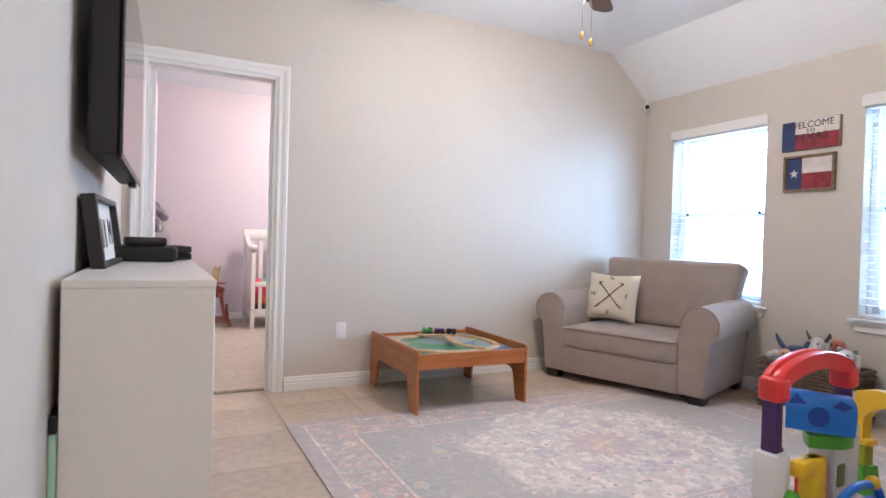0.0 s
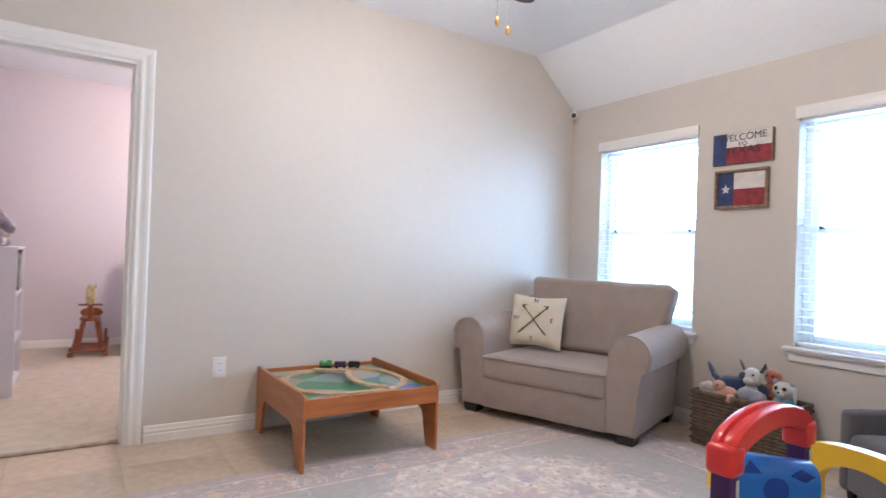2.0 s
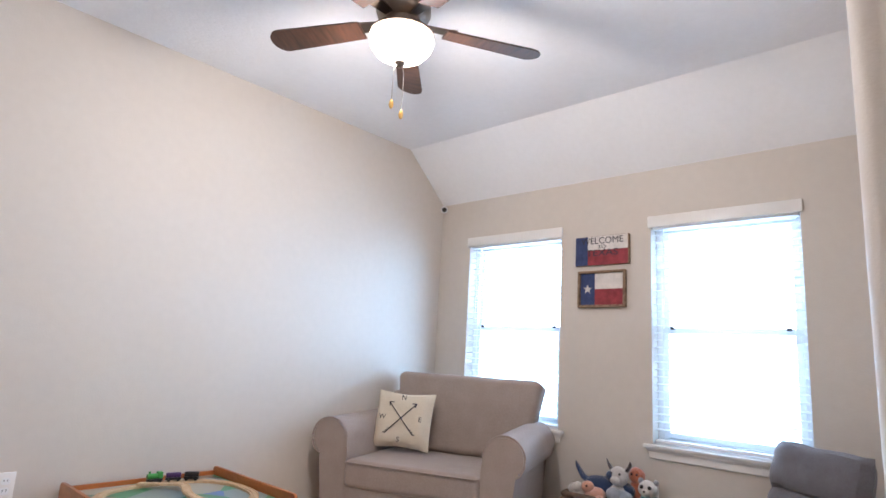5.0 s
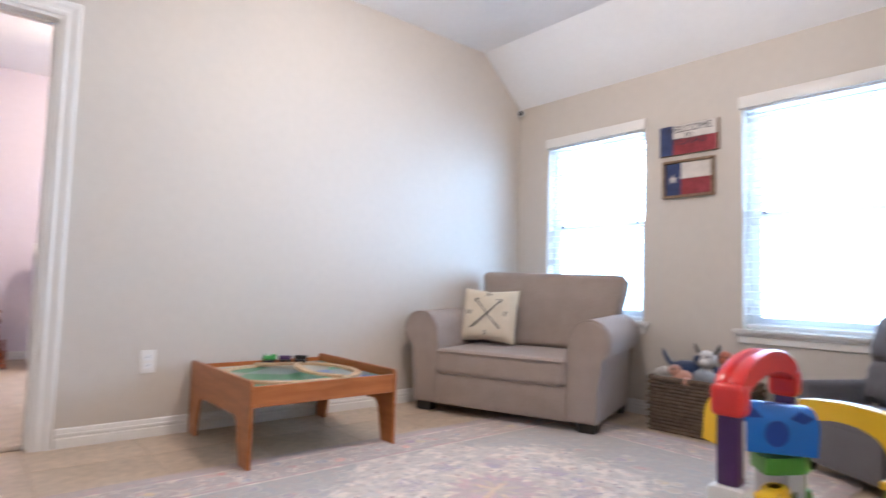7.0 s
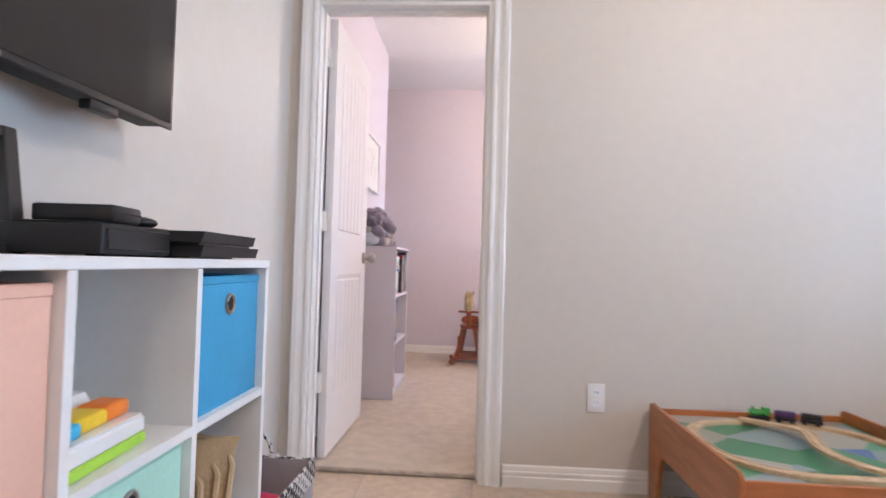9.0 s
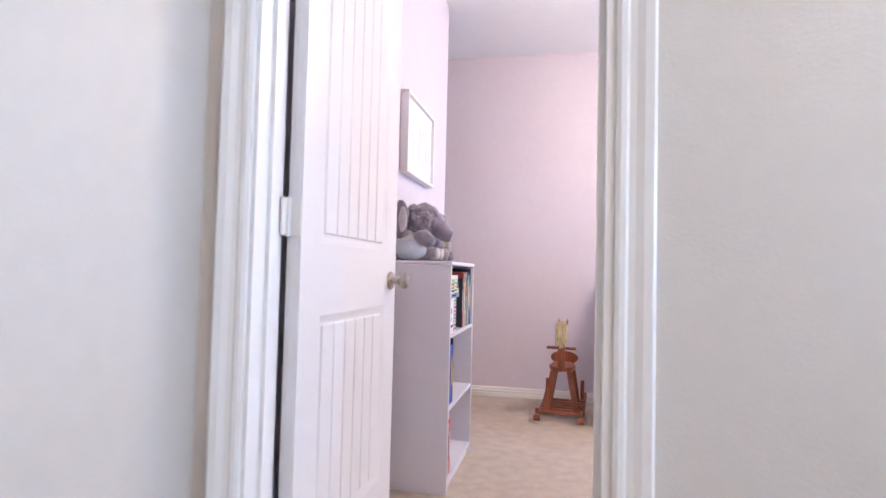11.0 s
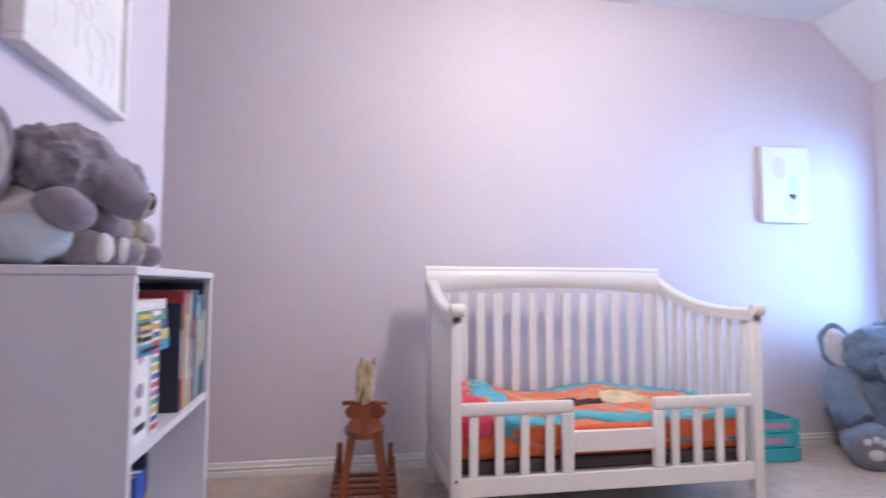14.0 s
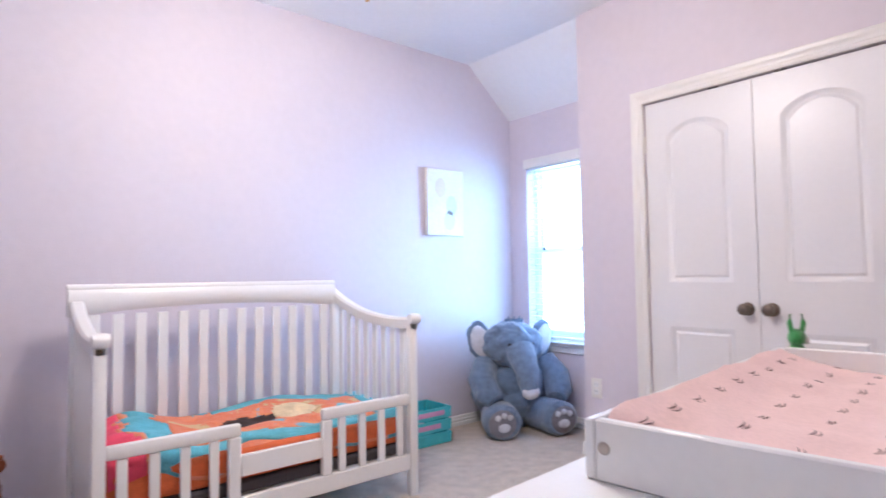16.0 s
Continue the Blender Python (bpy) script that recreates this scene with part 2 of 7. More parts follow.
def wall_x(bm, y0, y1, x0, x1, holes, z1=ZTOP):
    """A wall along x with through openings (x0, x1, z0, z1)."""
    at = x0
    for a, b, za, zb in sorted(holes):
        box(bm, at, a, y0, y1, 0, z1)
        if za > 0:
            box(bm, a, b, y0, y1, 0, za)
        box(bm, a, b, y0, y1, zb, z1)
        at = b
    box(bm, at, x1, y0, y1, 0, z1)
    return bm


def wall_y(bm, x0, x1, y0, y1, holes, z1=ZTOP):
    at = y0
    for a, b, za, zb in sorted(holes):
        box(bm, x0, x1, at, a, 0, z1)
        if za > 0:
            box(bm, x0, x1, a, b, 0, za)
        box(bm, x0, x1, a, b, zb, z1)
        at = b
    box(bm, x0, x1, at, y1, 0, z1)
    return bm


# The wall between the rooms is one leaf for each side, so that each takes its own paint.
fixed("wall_north", wall_x(B(), YN, YN + 0.06, XW, XE, [(DX0, DX1, 0, DZ)]), WALL, "beige painted wall with an orange-peel texture")
fixed("wall_bedroom_south", wall_x(B(), YN + 0.06, YS2, XB, XE, [(DX0, DX1, 0, DZ)]), WALL2, "lilac painted bedroom wall with a doorway")
fixed("wall_east", wall_y(B(), XE, XE + 0.15, YSOUTH, YN + 0.06, [(a, b, WZ0, WZ1) for a, b in WINDOWS[:2]]), WALL, "beige painted outside wall with two windows")
fixed("wall_bedroom_east", wall_y(B(), XE, XE + 0.15, YN + 0.06, YB + 0.12, [(WINDOWS[2][0], WINDOWS[2][1], WZ0, WZ1)]), WALL2, "lilac painted bedroom wall with one window")
fixed("wall_west", box(B(), XW - 0.12, XW, YSOUTH, YN + 0.06, 0, ZTOP), WALL, "beige painted wall behind the television")
fixed("wall_bedroom_west", box(box(B(), XB - 0.12, XB, YN + 0.06, YR, 0, ZTOP), XR, XB - 0.12, YR - 0.12, YR, 0, ZTOP), WALL2, "lilac painted bedroom wall behind the bookcase, ending at a recess")
# Unseen end wall, added at a guessed depth to close the recess.
fixed("wall_recess", box(B(), XR - 0.12, XR, YR - 0.12, YB + 0.12, 0, ZTOP), WALL2, "unseen lilac painted wall closing the recess")
fixed("wall_bedroom_north", box(B(), XR, XE, YB, YB + 0.12, 0, ZTOP), WALL2, "lilac painted bedroom wall behind the crib")
# Unseen wall, added to close off the space behind the camera.
fixed("wall_south", box(B(), XW - 0.12, XE + 0.15, YSOUTH - 0.12, YSOUTH, 0, ZTOP), WALL, "unseen plain beige wall closing the space behind the camera")

# Short wall with a rounded end beside the opening to the hall.
bm = B()
outline = [(XE, 0.857), *[(2.095 - 0.055 * math.cos(radians(a)), 0.802 + 0.055 * math.sin(radians(a))) for a in range(90, -91, -15)], (XE, 0.747)]
slab(bm, outline, 0, ZTOP, "z")
fixed("wall_partition", bm, WALL, "beige partition wall with a rounded plaster end")

# Closet box in the bedroom: front wall with the double door's opening, and its return.
CY0, CY1 = 4.690, 5.825
fixed("wall_closet_front", wall_y(B(), XC, XC + 0.10, YS2, YC, [(CY0, CY1, 0, DZ)]), WALL2, "lilac painted closet wall with a double door")
fixed("wall_closet_side", box(B(), XC + 0.10, XE, YC - 0.10, YC, 0, ZTOP), WALL2, "lilac painted return wall beside the window")


def ceiling(name, x0, x1, y0, y1, h, ze):
    bm = B()
    slab(bm, [(x0, h), (XBREAK, h), (x1, ze), (x1, ze + 0.05), (XBREAK, h + 0.05), (x0, h + 0.05)], y0, y1, "y")
    return fixed(name, bm, CEIL, "white textured ceiling that slopes down to the windows", "ceiling")


ceiling("ceiling", XW, XE, YSOUTH, YN, HL, ZEL)
ceiling("ceiling_bedroom", XR, XE, YS2, YB, HB, ZEB)

TILE = mat("beige_stone_tile", (0.545, 0.435, 0.325), 0.36, vary=0.20, scale=1.5, bump=0.05, bscale=40, coat=0.1)
GROUT = mat("grey_grout", (0.485, 0.385, 0.285), 0.9, vary=0.1, scale=20)
floor = fixed("floor", box(B(), XW, XE, YSOUTH, YN + 0.06, -0.08, -0.0014), GROUT, "beige stone-look tile floor with narrow grout joints", "floor")


def carpet_mat():
    m = mat("beige_carpet", (0.50, 0.41, 0.315), 0.95, vary=0.22, scale=16, bump=1.0, bscale=260, sheen=0.4)
    return m


CARPET = carpet_mat()
bm = B()
bmesh.ops.create_grid(bm, x_segments=185, y_segments=130, size=0.5, matrix=Matrix.Translation(((XR + XE) / 2, (3.972 + YB) / 2, 0.018)) @ Matrix.Diagonal((XE - XR, YB - 3.972, 1, 1)))
for v in bm.verts:
    v.co.z += 0.004 * noise.noise(v.co * 24) + 0.003 * noise.noise(v.co * 60)
fixed("carpet", bm, CARPET, "short-pile beige carpet over the bedroom floor", "carpet")
fixed("subfloor", box(B(), XR - 0.1, XE + 0.15, YN + 0.0605, YB + 0.12, -0.1, 0.004), GROUT, "plain floor slab under the bedroom carpet", "floor")
fixed("ground", box(B(), XE + 0.15, XE + 60, -30, 40, -0.5, -0.3), mat("lawn", (0.09, 0.12, 0.045), 0.95, vary=0.3, scale=2), "mown lawn outside the windows", "ground")


def baseboard(name, p, q, side, label="white moulded baseboard with two grooves"):
    """From p to q along a wall's face; side: the way into the room."""
    p, q, s = Vector((*p, 0)), Vector((*q, 0)), Vector((*side, 0))
    d = (q - p).normalized()
    prof = [(0, 0), (0.016, 0), (0.016, 0.052), (0.012, 0.058), (0.012, 0.062), (0.015, 0.066), (0.015, 0.078), (0.011, 0.083), (0.011, 0.088), (0.009, 0.104), (0.004, 0.110), (0, 0.110)]
    prof = [(u, v * 0.82) for u, v in prof]
    bm = B()
    a = [bm.verts.new(p + s * u + Vector((0, 0, v))) for u, v in prof]
    b = [bm.verts.new(q + s * u + Vector((0, 0, v))) for u, v in prof]
    bm.faces.new(a)
    bm.faces.new(b[::-1])
    for i in range(len(prof)):
        j = (i + 1) % len(prof)
        bm.faces.new((a[i], b[i], b[j], a[j]))
    ob = new(name, mesh_of(name, bm, TRIM, smooth=False))
    return tagged(ob, label, "baseboard", kind="structure")


baseboard("baseboard", (0.888, YN), (XE, YN), (0, -1))
baseboard("baseboard", (XE, YN - 0.017), (XE, 0.858), (-1, 0))
baseboard("baseboard", (XW, YSOUTH), (XW, YN), (1, 0))
baseboard("baseboard", (2.10, 0.857), (XE - 0.017, 0.857), (0, 1))
baseboard("baseboard", (XR, YB), (XE, YB), (0, -1))
baseboard("baseboard", (XB, 4.12), (XB, YR + 0.016), (1, 0))
baseboard("baseboard", (XR, YR), (XB, YR), (0, 1))
baseboard("baseboard", (XC, 5.902), (XC, YC + 0.016), (-1, 0))
baseboard("baseboard", (XC, YC), (XE, YC), (0, 1))
baseboard("baseboard", (XE, YC + 0.017), (XE, YB - 0.017), (-1, 0))
baseboard("baseboard", (0.888, YS2), (XC, YS2), (0, 1))

# ---------- doors ----------


def casing_profile(w):
    return [(0, 0), (0, 0.010), (0.008, 0.014), (0.018, 0.014), (0.024, 0.010), (0.036, 0.012), (0.050, 0.018), (w - 0.006, 0.020), (w, 0.016), (w, 0)]


def casing(name, parent, a0, a1, top, m, w=0.072, mat_=TRIM):
    """Moulded trim round an opening from a0 to a1, top high; m sets x along the wall and -y into the room."""
    prof = casing_profile(w)
    path = [((a0, 0), (-1, 0)), ((a0, top), (-1, 1)), ((a1, top), (1, 1)), ((a1, 0), (1, 0))]
    bm = B()
    rings = [[bm.verts.new(m @ Vector((x + dx * u, -v, z + dz * u))) for u, v in prof] for (x, z), (dx, dz) in path]
    for r, s in zip(rings, rings[1:]):
        for i in range(len(prof)):
            j = (i + 1) % len(prof)
            bm.faces.new((r[i], s[i], s[j], r[j]))
    bm.faces.new(rings[0])
    bm.faces.new(rings[-1][::-1])
    return part(name, bm, mat_, parent, smooth=False)


def arch_line(x0, x1, z, rise, n=12):
    return [(x0 + (x1 - x0) * k / n, z + rise * (1 - (2 * k / n - 1) ** 2) ** 0.8) for k in range(n + 1)]


def panel_loop(x0, x1, z0, z1, rise, inset=0.0, n=12):
    """Outline of a door panel, with an arched top where rise is given, drawn in by inset."""
    x0, x1, z0, z1 = x0 + inset, x1 - inset, z0 + inset, z1 - inset
    top = arch_line(x0, x1, z1, rise, n)[::-1] if rise else [(x1, z1), (x0, z1)]
    return [(x0, z0), (x1, z0), *top]


def door_leaf(parent, w, h, t, planks=0, arch=0.07, split=(0.80, 1.01), stile=0.115):
    """A moulded two-panel door: x along its width, y through it, z up. Both faces alike."""
    core = part("door_leaf", box(B(), 0, w, 0.010, t - 0.010, 0, h, 0.001), DOORW, parent)
    low, high, top = 0.235, split, h - 0.125
    g = 0.026
    for s in (0, 1):
        y0, y1 = (0.0, 0.010) if s == 0 else (t - 0.010, t)
        face, sunk = (0.0, 0.0085) if s == 0 else (t, t - 0.0085)
        bm = B()
        box(bm, 0, stile, y0, y1, 0, h)
        box(bm, w - stile, w, y0, y1, 0, h)
        box(bm, stile, w - stile, y0, y1, 0, low)
        box(bm, stile, w - stile, y0, y1, *high)
        slab(bm, [*arch_line(stile, w - stile, top - arch, arch), (w - stile, h), (stile, h)], y0, y1, "y")
        part("face_frame", bm, DOORW, core, smooth=False)
        for z0, z1, rise in ((low, high[0], 0), (high[1], top - arch, arch)):
            # sloping ogee between the frame and the panel
            bm = B()
            rings = []
            for inset, y in ((-0.001, face), (0.004, face + (sunk - face) * 0.22), (0.012, face + (sunk - face) * 0.55), (0.017, sunk), (g, sunk)):
                rings.append([bm.verts.new((u, y, v)) for u, v in panel_loop(stile, w - stile, z0, z1, rise, inset)])
            for p, q in zip(rings, rings[1:]):
                for i in range(len(p)):
                    j = (i + 1) % len(p)
                    bm.faces.new((p[i], p[j], q[j], q[i]))
            part("panel_moulding", bm, DOORW, core)
            x0, x1 = stile + g, w - stile - g
            n = max(planks, 1)
            for k in range(n):
                a, b = x0 + (x1 - x0) * k / n, x0 + (x1 - x0) * (k + 1) / n
                gap = 0.0016 if planks else 0

                def lift(x):
                    u = 2 * (x - x0) / (x1 - x0) - 1
                    return z1 - g + (rise * max(0, 1 - u * u) ** 0.8 if rise else 0)

                a, b = a + (gap if k else 0), b - (gap if k < n - 1 else 0)
                line = [(a + (b - a) * i / 8, lift(a + (b - a) * i / 8)) for i in range(9)] if rise else [(a, z1 - g), (b, z1 - g)]
                outline = [(a, z0 + g), *line, (b, z0 + g)]
                cx, cz = (a + b) / 2, (z0 + z1) / 2
                bm = B()
                front = face + (sunk - face) * 0.35
                mid = [bm.verts.new((u, sunk, v)) for u, v in outline]
                edge = 0.004 if planks else 0.011
                top_ = [bm.verts.new((u - math.copysign(min(edge, abs(u - cx)), u - cx), front, v - math.copysign(edge, v - cz))) for u, v in outline]
                for i in range(len(mid)):
                    j = (i + 1) % len(mid)
                    bm.faces.new((mid[i], mid[j], top_[j], top_[i]))
                bm.faces.new(top_)
                part("panel", bm, DOORW, core, smooth=False)
    return core


def door_knob(parent, m, metal=NICKEL):
    bm = B()
    lathe(bm, [(0.032, 0), (0.032, 0.004), (0.028, 0.010), (0.013, 0.013), (0.012, 0.030), (0.020, 0.036), (0.027, 0.046), (0.028, 0.056), (0.022, 0.066), (0.008, 0.070)], 28, m)
    return part("door_knob", bm, metal, parent, "round brushed metal knob")


door = thing("door_1", "white two-panel plank door standing open into the bedroom", "door", kind="structure")
casing("door_casing", door, DX0, DX1, DZ, pose(0, YN, 0))
casing("door_casing", door, -DX1, -DX0, DZ, pose(0, YS2, 0, 0, 0, 180))
bm = B()
for x0, x1 in ((DX0, DX0 + 0.010), (DX1 - 0.018, DX1)):
    box(bm, x0, x1, YN - 0.001, YS2 + 0.001, 0.0, DZ)
box(bm, DX0 + 0.010, DX1 - 0.018, YN - 0.001, YS2 + 0.001, DZ - 0.018, DZ)
box(bm, DX0 + 0.010, DX0 + 0.020, 3.955, 3.990, 0, DZ - 0.018)
box(bm, DX1 - 0.030, DX1 - 0.018, 3.955, 3.990, 0, DZ - 0.018)
box(bm, DX0 + 0.020, DX1 - 0.030, 3.955, 3.990, DZ - 0.030, DZ - 0.018)
part("door_jamb", bm, TRIM, door, smooth=False)
LEAF = pose(0.104, 4.050, 0.026, 0, 0, 89.4)
leaf = door_leaf(door, 0.750, 1.985, 0.036, planks=6, arch=0.0, split=(0.820, 1.005))
leaf.matrix_local = LEAF
door_knob(leaf, pose(0.688, 0.0, 0.905, 90, 0, 0))
for z in (0.34, 1.06, 1.80):
    bm = B()
    box(bm, -0.040, -0.002, 0.028, 0.034, z - 0.045, z + 0.045)
    box(bm, -0.003, 0.000, 0.002, 0.034, z - 0.045, z + 0.045)
    tube(bm, [(-0.018, 0.026, z - 0.046), (-0.018, 0.026, z + 0.046)], 0.006, 10)
    part("hinge", bm, TRIM, leaf, "white painted hinge")
# Added strip in carpet tones, covering the dark gap under the carpet's edge.
part("carpet_edge_strip", box(B(), DX0 + 0.018, DX1 - 0.018, 3.958, 3.9725, 0.0, 0.021, 0.006), mat("carpet_edge_tan", (0.46, 0.39, 0.32), 0.8, vary=0.3, scale=30), door)

closet = thing("door_2", "closed white double closet door with arched panels", "closet door", kind="structure")
casing("door_casing", closet, -CY1, -CY0, DZ, pose(XC, 0, 0, 0, 0, -90))
wleaf = (CY1 - CY0 - 0.008) / 2
for k in (0, 1):
    lf = door_leaf(closet, wleaf - 0.002, 2.0, 0.034, arch=0.075, split=(0.790, 1.022))
    lf.matrix_local = pose(XC + 0.012, CY1 - 0.002 - k * (wleaf + 0.002), 0.022, 0, 0, -90)
    door_knob(lf, pose(wleaf - 0.055 if k == 0 else 0.053, 0, 0.893, 90, 0, 0), BRONZE)
    part("roller_catch", box(B(), wleaf * 0.62 if k == 0 else 0.10, (wleaf * 0.62 if k == 0 else 0.10) + 0.05, 0.004, 0.02, 2.0, 2.012, 0.002), BLACK, lf, "small dark metal catch")
    for z in (0.25, 1.0, 1.78) if k == 0 else ():
        part("hinge", tube(B(), [(0.0, -0.006, z - 0.045), (0.0, -0.006, z + 0.045)], 0.006, 10), TRIM, lf)
part("door_jamb", box(box(B(), XC + 0.06, XC + 0.08, CY0, CY1, 0, 0.02), XC + 0.05, XC + 0.098, CY0, CY1, DZ - 0.008, DZ), TRIM, closet)

# ---------- windows ----------


def window(name, y0, y1, sill_out=0.045):
    w = thing(name, "white vinyl single-hung window with bright daylight behind it", "window", kind="structure")
    x0, x1 = XE + 0.085, XE + 0.140
    bm = B()
    f = 0.036
    box(bm, x0, x1, y0, y0 + f, WZ0, WZ1, 0.003)
    box(bm, x0, x1, y1 - f, y1, WZ0, WZ1, 0.003)
    box(bm, x0, x1, y0 + f, y1 - f, WZ0, WZ0 + f, 0.003)
    box(bm, x0, x1, y0 + f, y1 - f, WZ1 - f, WZ1, 0.003)
    part("window_frame", bm, VINYL, w)
    for nm, za, zb, xo in (("lower_sash", WZ0 + f, WRAIL + 0.018, 0.0), ("upper_sash", WRAIL - 0.018, WZ1 - f, 0.026)):
        bm = B()
        s, a, b = 0.034, x0 + 0.004 + xo, x0 + 0.028 + xo
        ya, yb = y0 + f, y1 - f
        box(bm, a, b, ya, ya + s, za, zb, 0.003)
        box(bm, a, b, yb - s, yb, za, zb, 0.003)
        box(bm, a, b, ya + s, yb - s, za, za + s, 0.003)
        box(bm, a, b, ya + s, yb - s, zb - s, zb, 0.003)
        sash = part(nm, bm, VINYL, w)
        pane = part("pane", box(B(), a + 0.009, a + 0.013, ya + s - 0.004, yb - s + 0.004, za + s - 0.004, zb - s + 0.004), GLASS, sash, smooth=False)
        pane.visible_shadow = False
        if nm == "lower_sash":
            for yy in (ya + 0.06, yb - 0.06):
                part("sash_lock", box(B(), a - 0.012, a, yy - 0.012, yy + 0.012, zb - 0.012, zb + 0.006, 0.002), BLACKSOFT, sash, "small dark sash lock")
    bm = B()
    box(bm, XE - sill_out, XE + 0.086, y0 - 0.0, y1 + 0.0, WZ0 - 0.020, WZ0 + 0.002, 0.004, 2)
    box(bm, XE - sill_out, XE - 0.0005, y0 - 0.045, y1 + 0.045, WZ0 - 0.0195, WZ0 + 0.0015, 0.004, 2)
    part("window_sill", bm, TRIM, w)
    bm = B()
    box(bm, XE - 0.016, XE - 0.0005, y0 - 0.02, y1 + 0.02, WZ0 - 0.078, WZ0 - 0.021, 0.004)
    box(bm, XE - 0.028, XE - 0.0005, y0 - 0.03, y1 + 0.03, WZ0 - 0.037, WZ0 - 0.0205, 0.005, 2)
    part("apron", bm, TRIM, w)
    return w


def slat_mesh(length):
    bm = B()
    n, wd = 6, 0.050
    top, bot = [], []
    for k in range(n + 1):
        u = k / n - 0.5
        z = 0.0045 * (1 - 4 * u * u)
        top.append([bm.verts.new((u * wd, s * length / 2, z + 0.0012)) for s in (-1, 1)])
        bot.append([bm.verts.new((u * wd, s * length / 2, z - 0.0012)) for s in (-1, 1)])
    for k in range(n):
        bm.faces.new((top[k][0], top[k + 1][0], top[k + 1][1], top[k][1]))
        bm.faces.new((bot[k][1], bot[k + 1][1], bot[k + 1][0], bot[k][0]))
    for a, b in ((0, 0), (n, n)):
        bm.faces.new((top[a][0], top[a][1], bot[a][1], bot[a][0]))
    return mesh_of("slat", bm, SLAT)


def blind(y0, y1):
    b = thing("window_blind", "lowered white slatted blind with its slats turned open", "blind", group="window blinds")
    part("valance", box(B(), XE - 0.022, XE - 0.004, y0 - 0.018, y1 + 0.018, WZ1 - 0.030, WZ1 + 0.042, 0.004, 2), TRIM, b)
    part("headrail", box(B(), XE + 0.004, XE + 0.052, y0 + 0.006, y1 - 0.006, WZ1 - 0.042, WZ1 - 0.002, 0.003), VINYL, b)
    me = slat_mesh(y1 - y0 - 0.016)
    z, k = WZ1 - 0.075, 0
    while z > WZ0 + 0.055:
        piece("slat", me, b, pose(XE + 0.030, (y0 + y1) / 2, z, 0, -3 + 1.5 * math.sin(k * 1.7), 0))
        z, k = z - 0.0435, k + 1
    part("bottom_rail", box(B(), XE + 0.005, XE + 0.055, y0 + 0.009, y1 - 0.009, WZ0 + 0.012, WZ0 + 0.030, 0.004, 2), VINYL, b)
    for yy in (y0 + 0.13, y1 - 0.13):
        for xx in (XE + 0.003, XE + 0.057):
            part("cord", tube(B(), [(xx, yy, WZ1 - 0.04), (xx, yy, WZ0 + 0.03)], 0.0012, 5), VINYL, b)
    part("tilt_wand", tube(B(), [(XE - 0.001, y1 - 0.07, WZ1 - 0.05), (XE - 0.003, y1 - 0.072, WZ1 - 0.62)], 0.004, 6), VINYL, b, "thin white tilt wand")
    return b


for i, (a, b) in enumerate(WINDOWS):
    window(f"window_{i + 1}", a, b)
    blind(a + 0.004, b - 0.004)

# ---------- train table ----------
TX0, TX1, TY0, TY1 = 1.474, 2.232, 3.084, 3.884
tt = thing("train_table", "orange maple play table with a sunken tray top", "table", pose(TX0, TY0, 0))
TW, TD = TX1 - TX0, TY1 - TY0


def end_board():
    d = TD
    leg, crown = 0.135, 0.205
    pts = [(0, 0), (leg * 0.75, 0)]
    for k in range(7):
        a = radians(180 - 15 * k)
        pts.append((leg + 0.05 + 0.05 * math.cos(a), crown - 0.05 + 0.05 * math.sin(a)))
    for k in range(7):
        a = radians(90 - 15 * k)
        pts.append((d - leg - 0.05 + 0.05 * math.cos(a), crown - 0.05 + 0.05 * math.sin(a)))
    pts += [(d - leg * 0.75, 0), (d, 0)]
    for k in range(5):
        a = radians(0 + 22.5 * k)
        pts.append((d - 0.022 + 0.022 * math.cos(a), 0.353 + 0.022 * math.sin(a)))
    for k in range(5):
        a = radians(90 + 22.5 * k)
        pts.append((0.022 + 0.022 * math.cos(a), 0.353 + 0.022 * math.sin(a)))
    return pts


for x in (0.0, TW - 0.016):
    bm = slab(B(), end_board(), x, x + 0.016, "x")
    bmesh.ops.bevel(bm, geom=[e for e in bm.edges if abs(e.verts[0].co.x - e.verts[1].co.x) < 1e-6], offset=0.002, segments=1, affect="EDGES")
    part("end_board", bm, ORANGEWOOD, tt)
for y in (0.004, TD - 0.018):
    part("side_rail", box(B(), 0.0165, TW - 0.0165, y, y + 0.014, 0.262, 0.352, 0.002), ORANGEWOOD_H, tt)


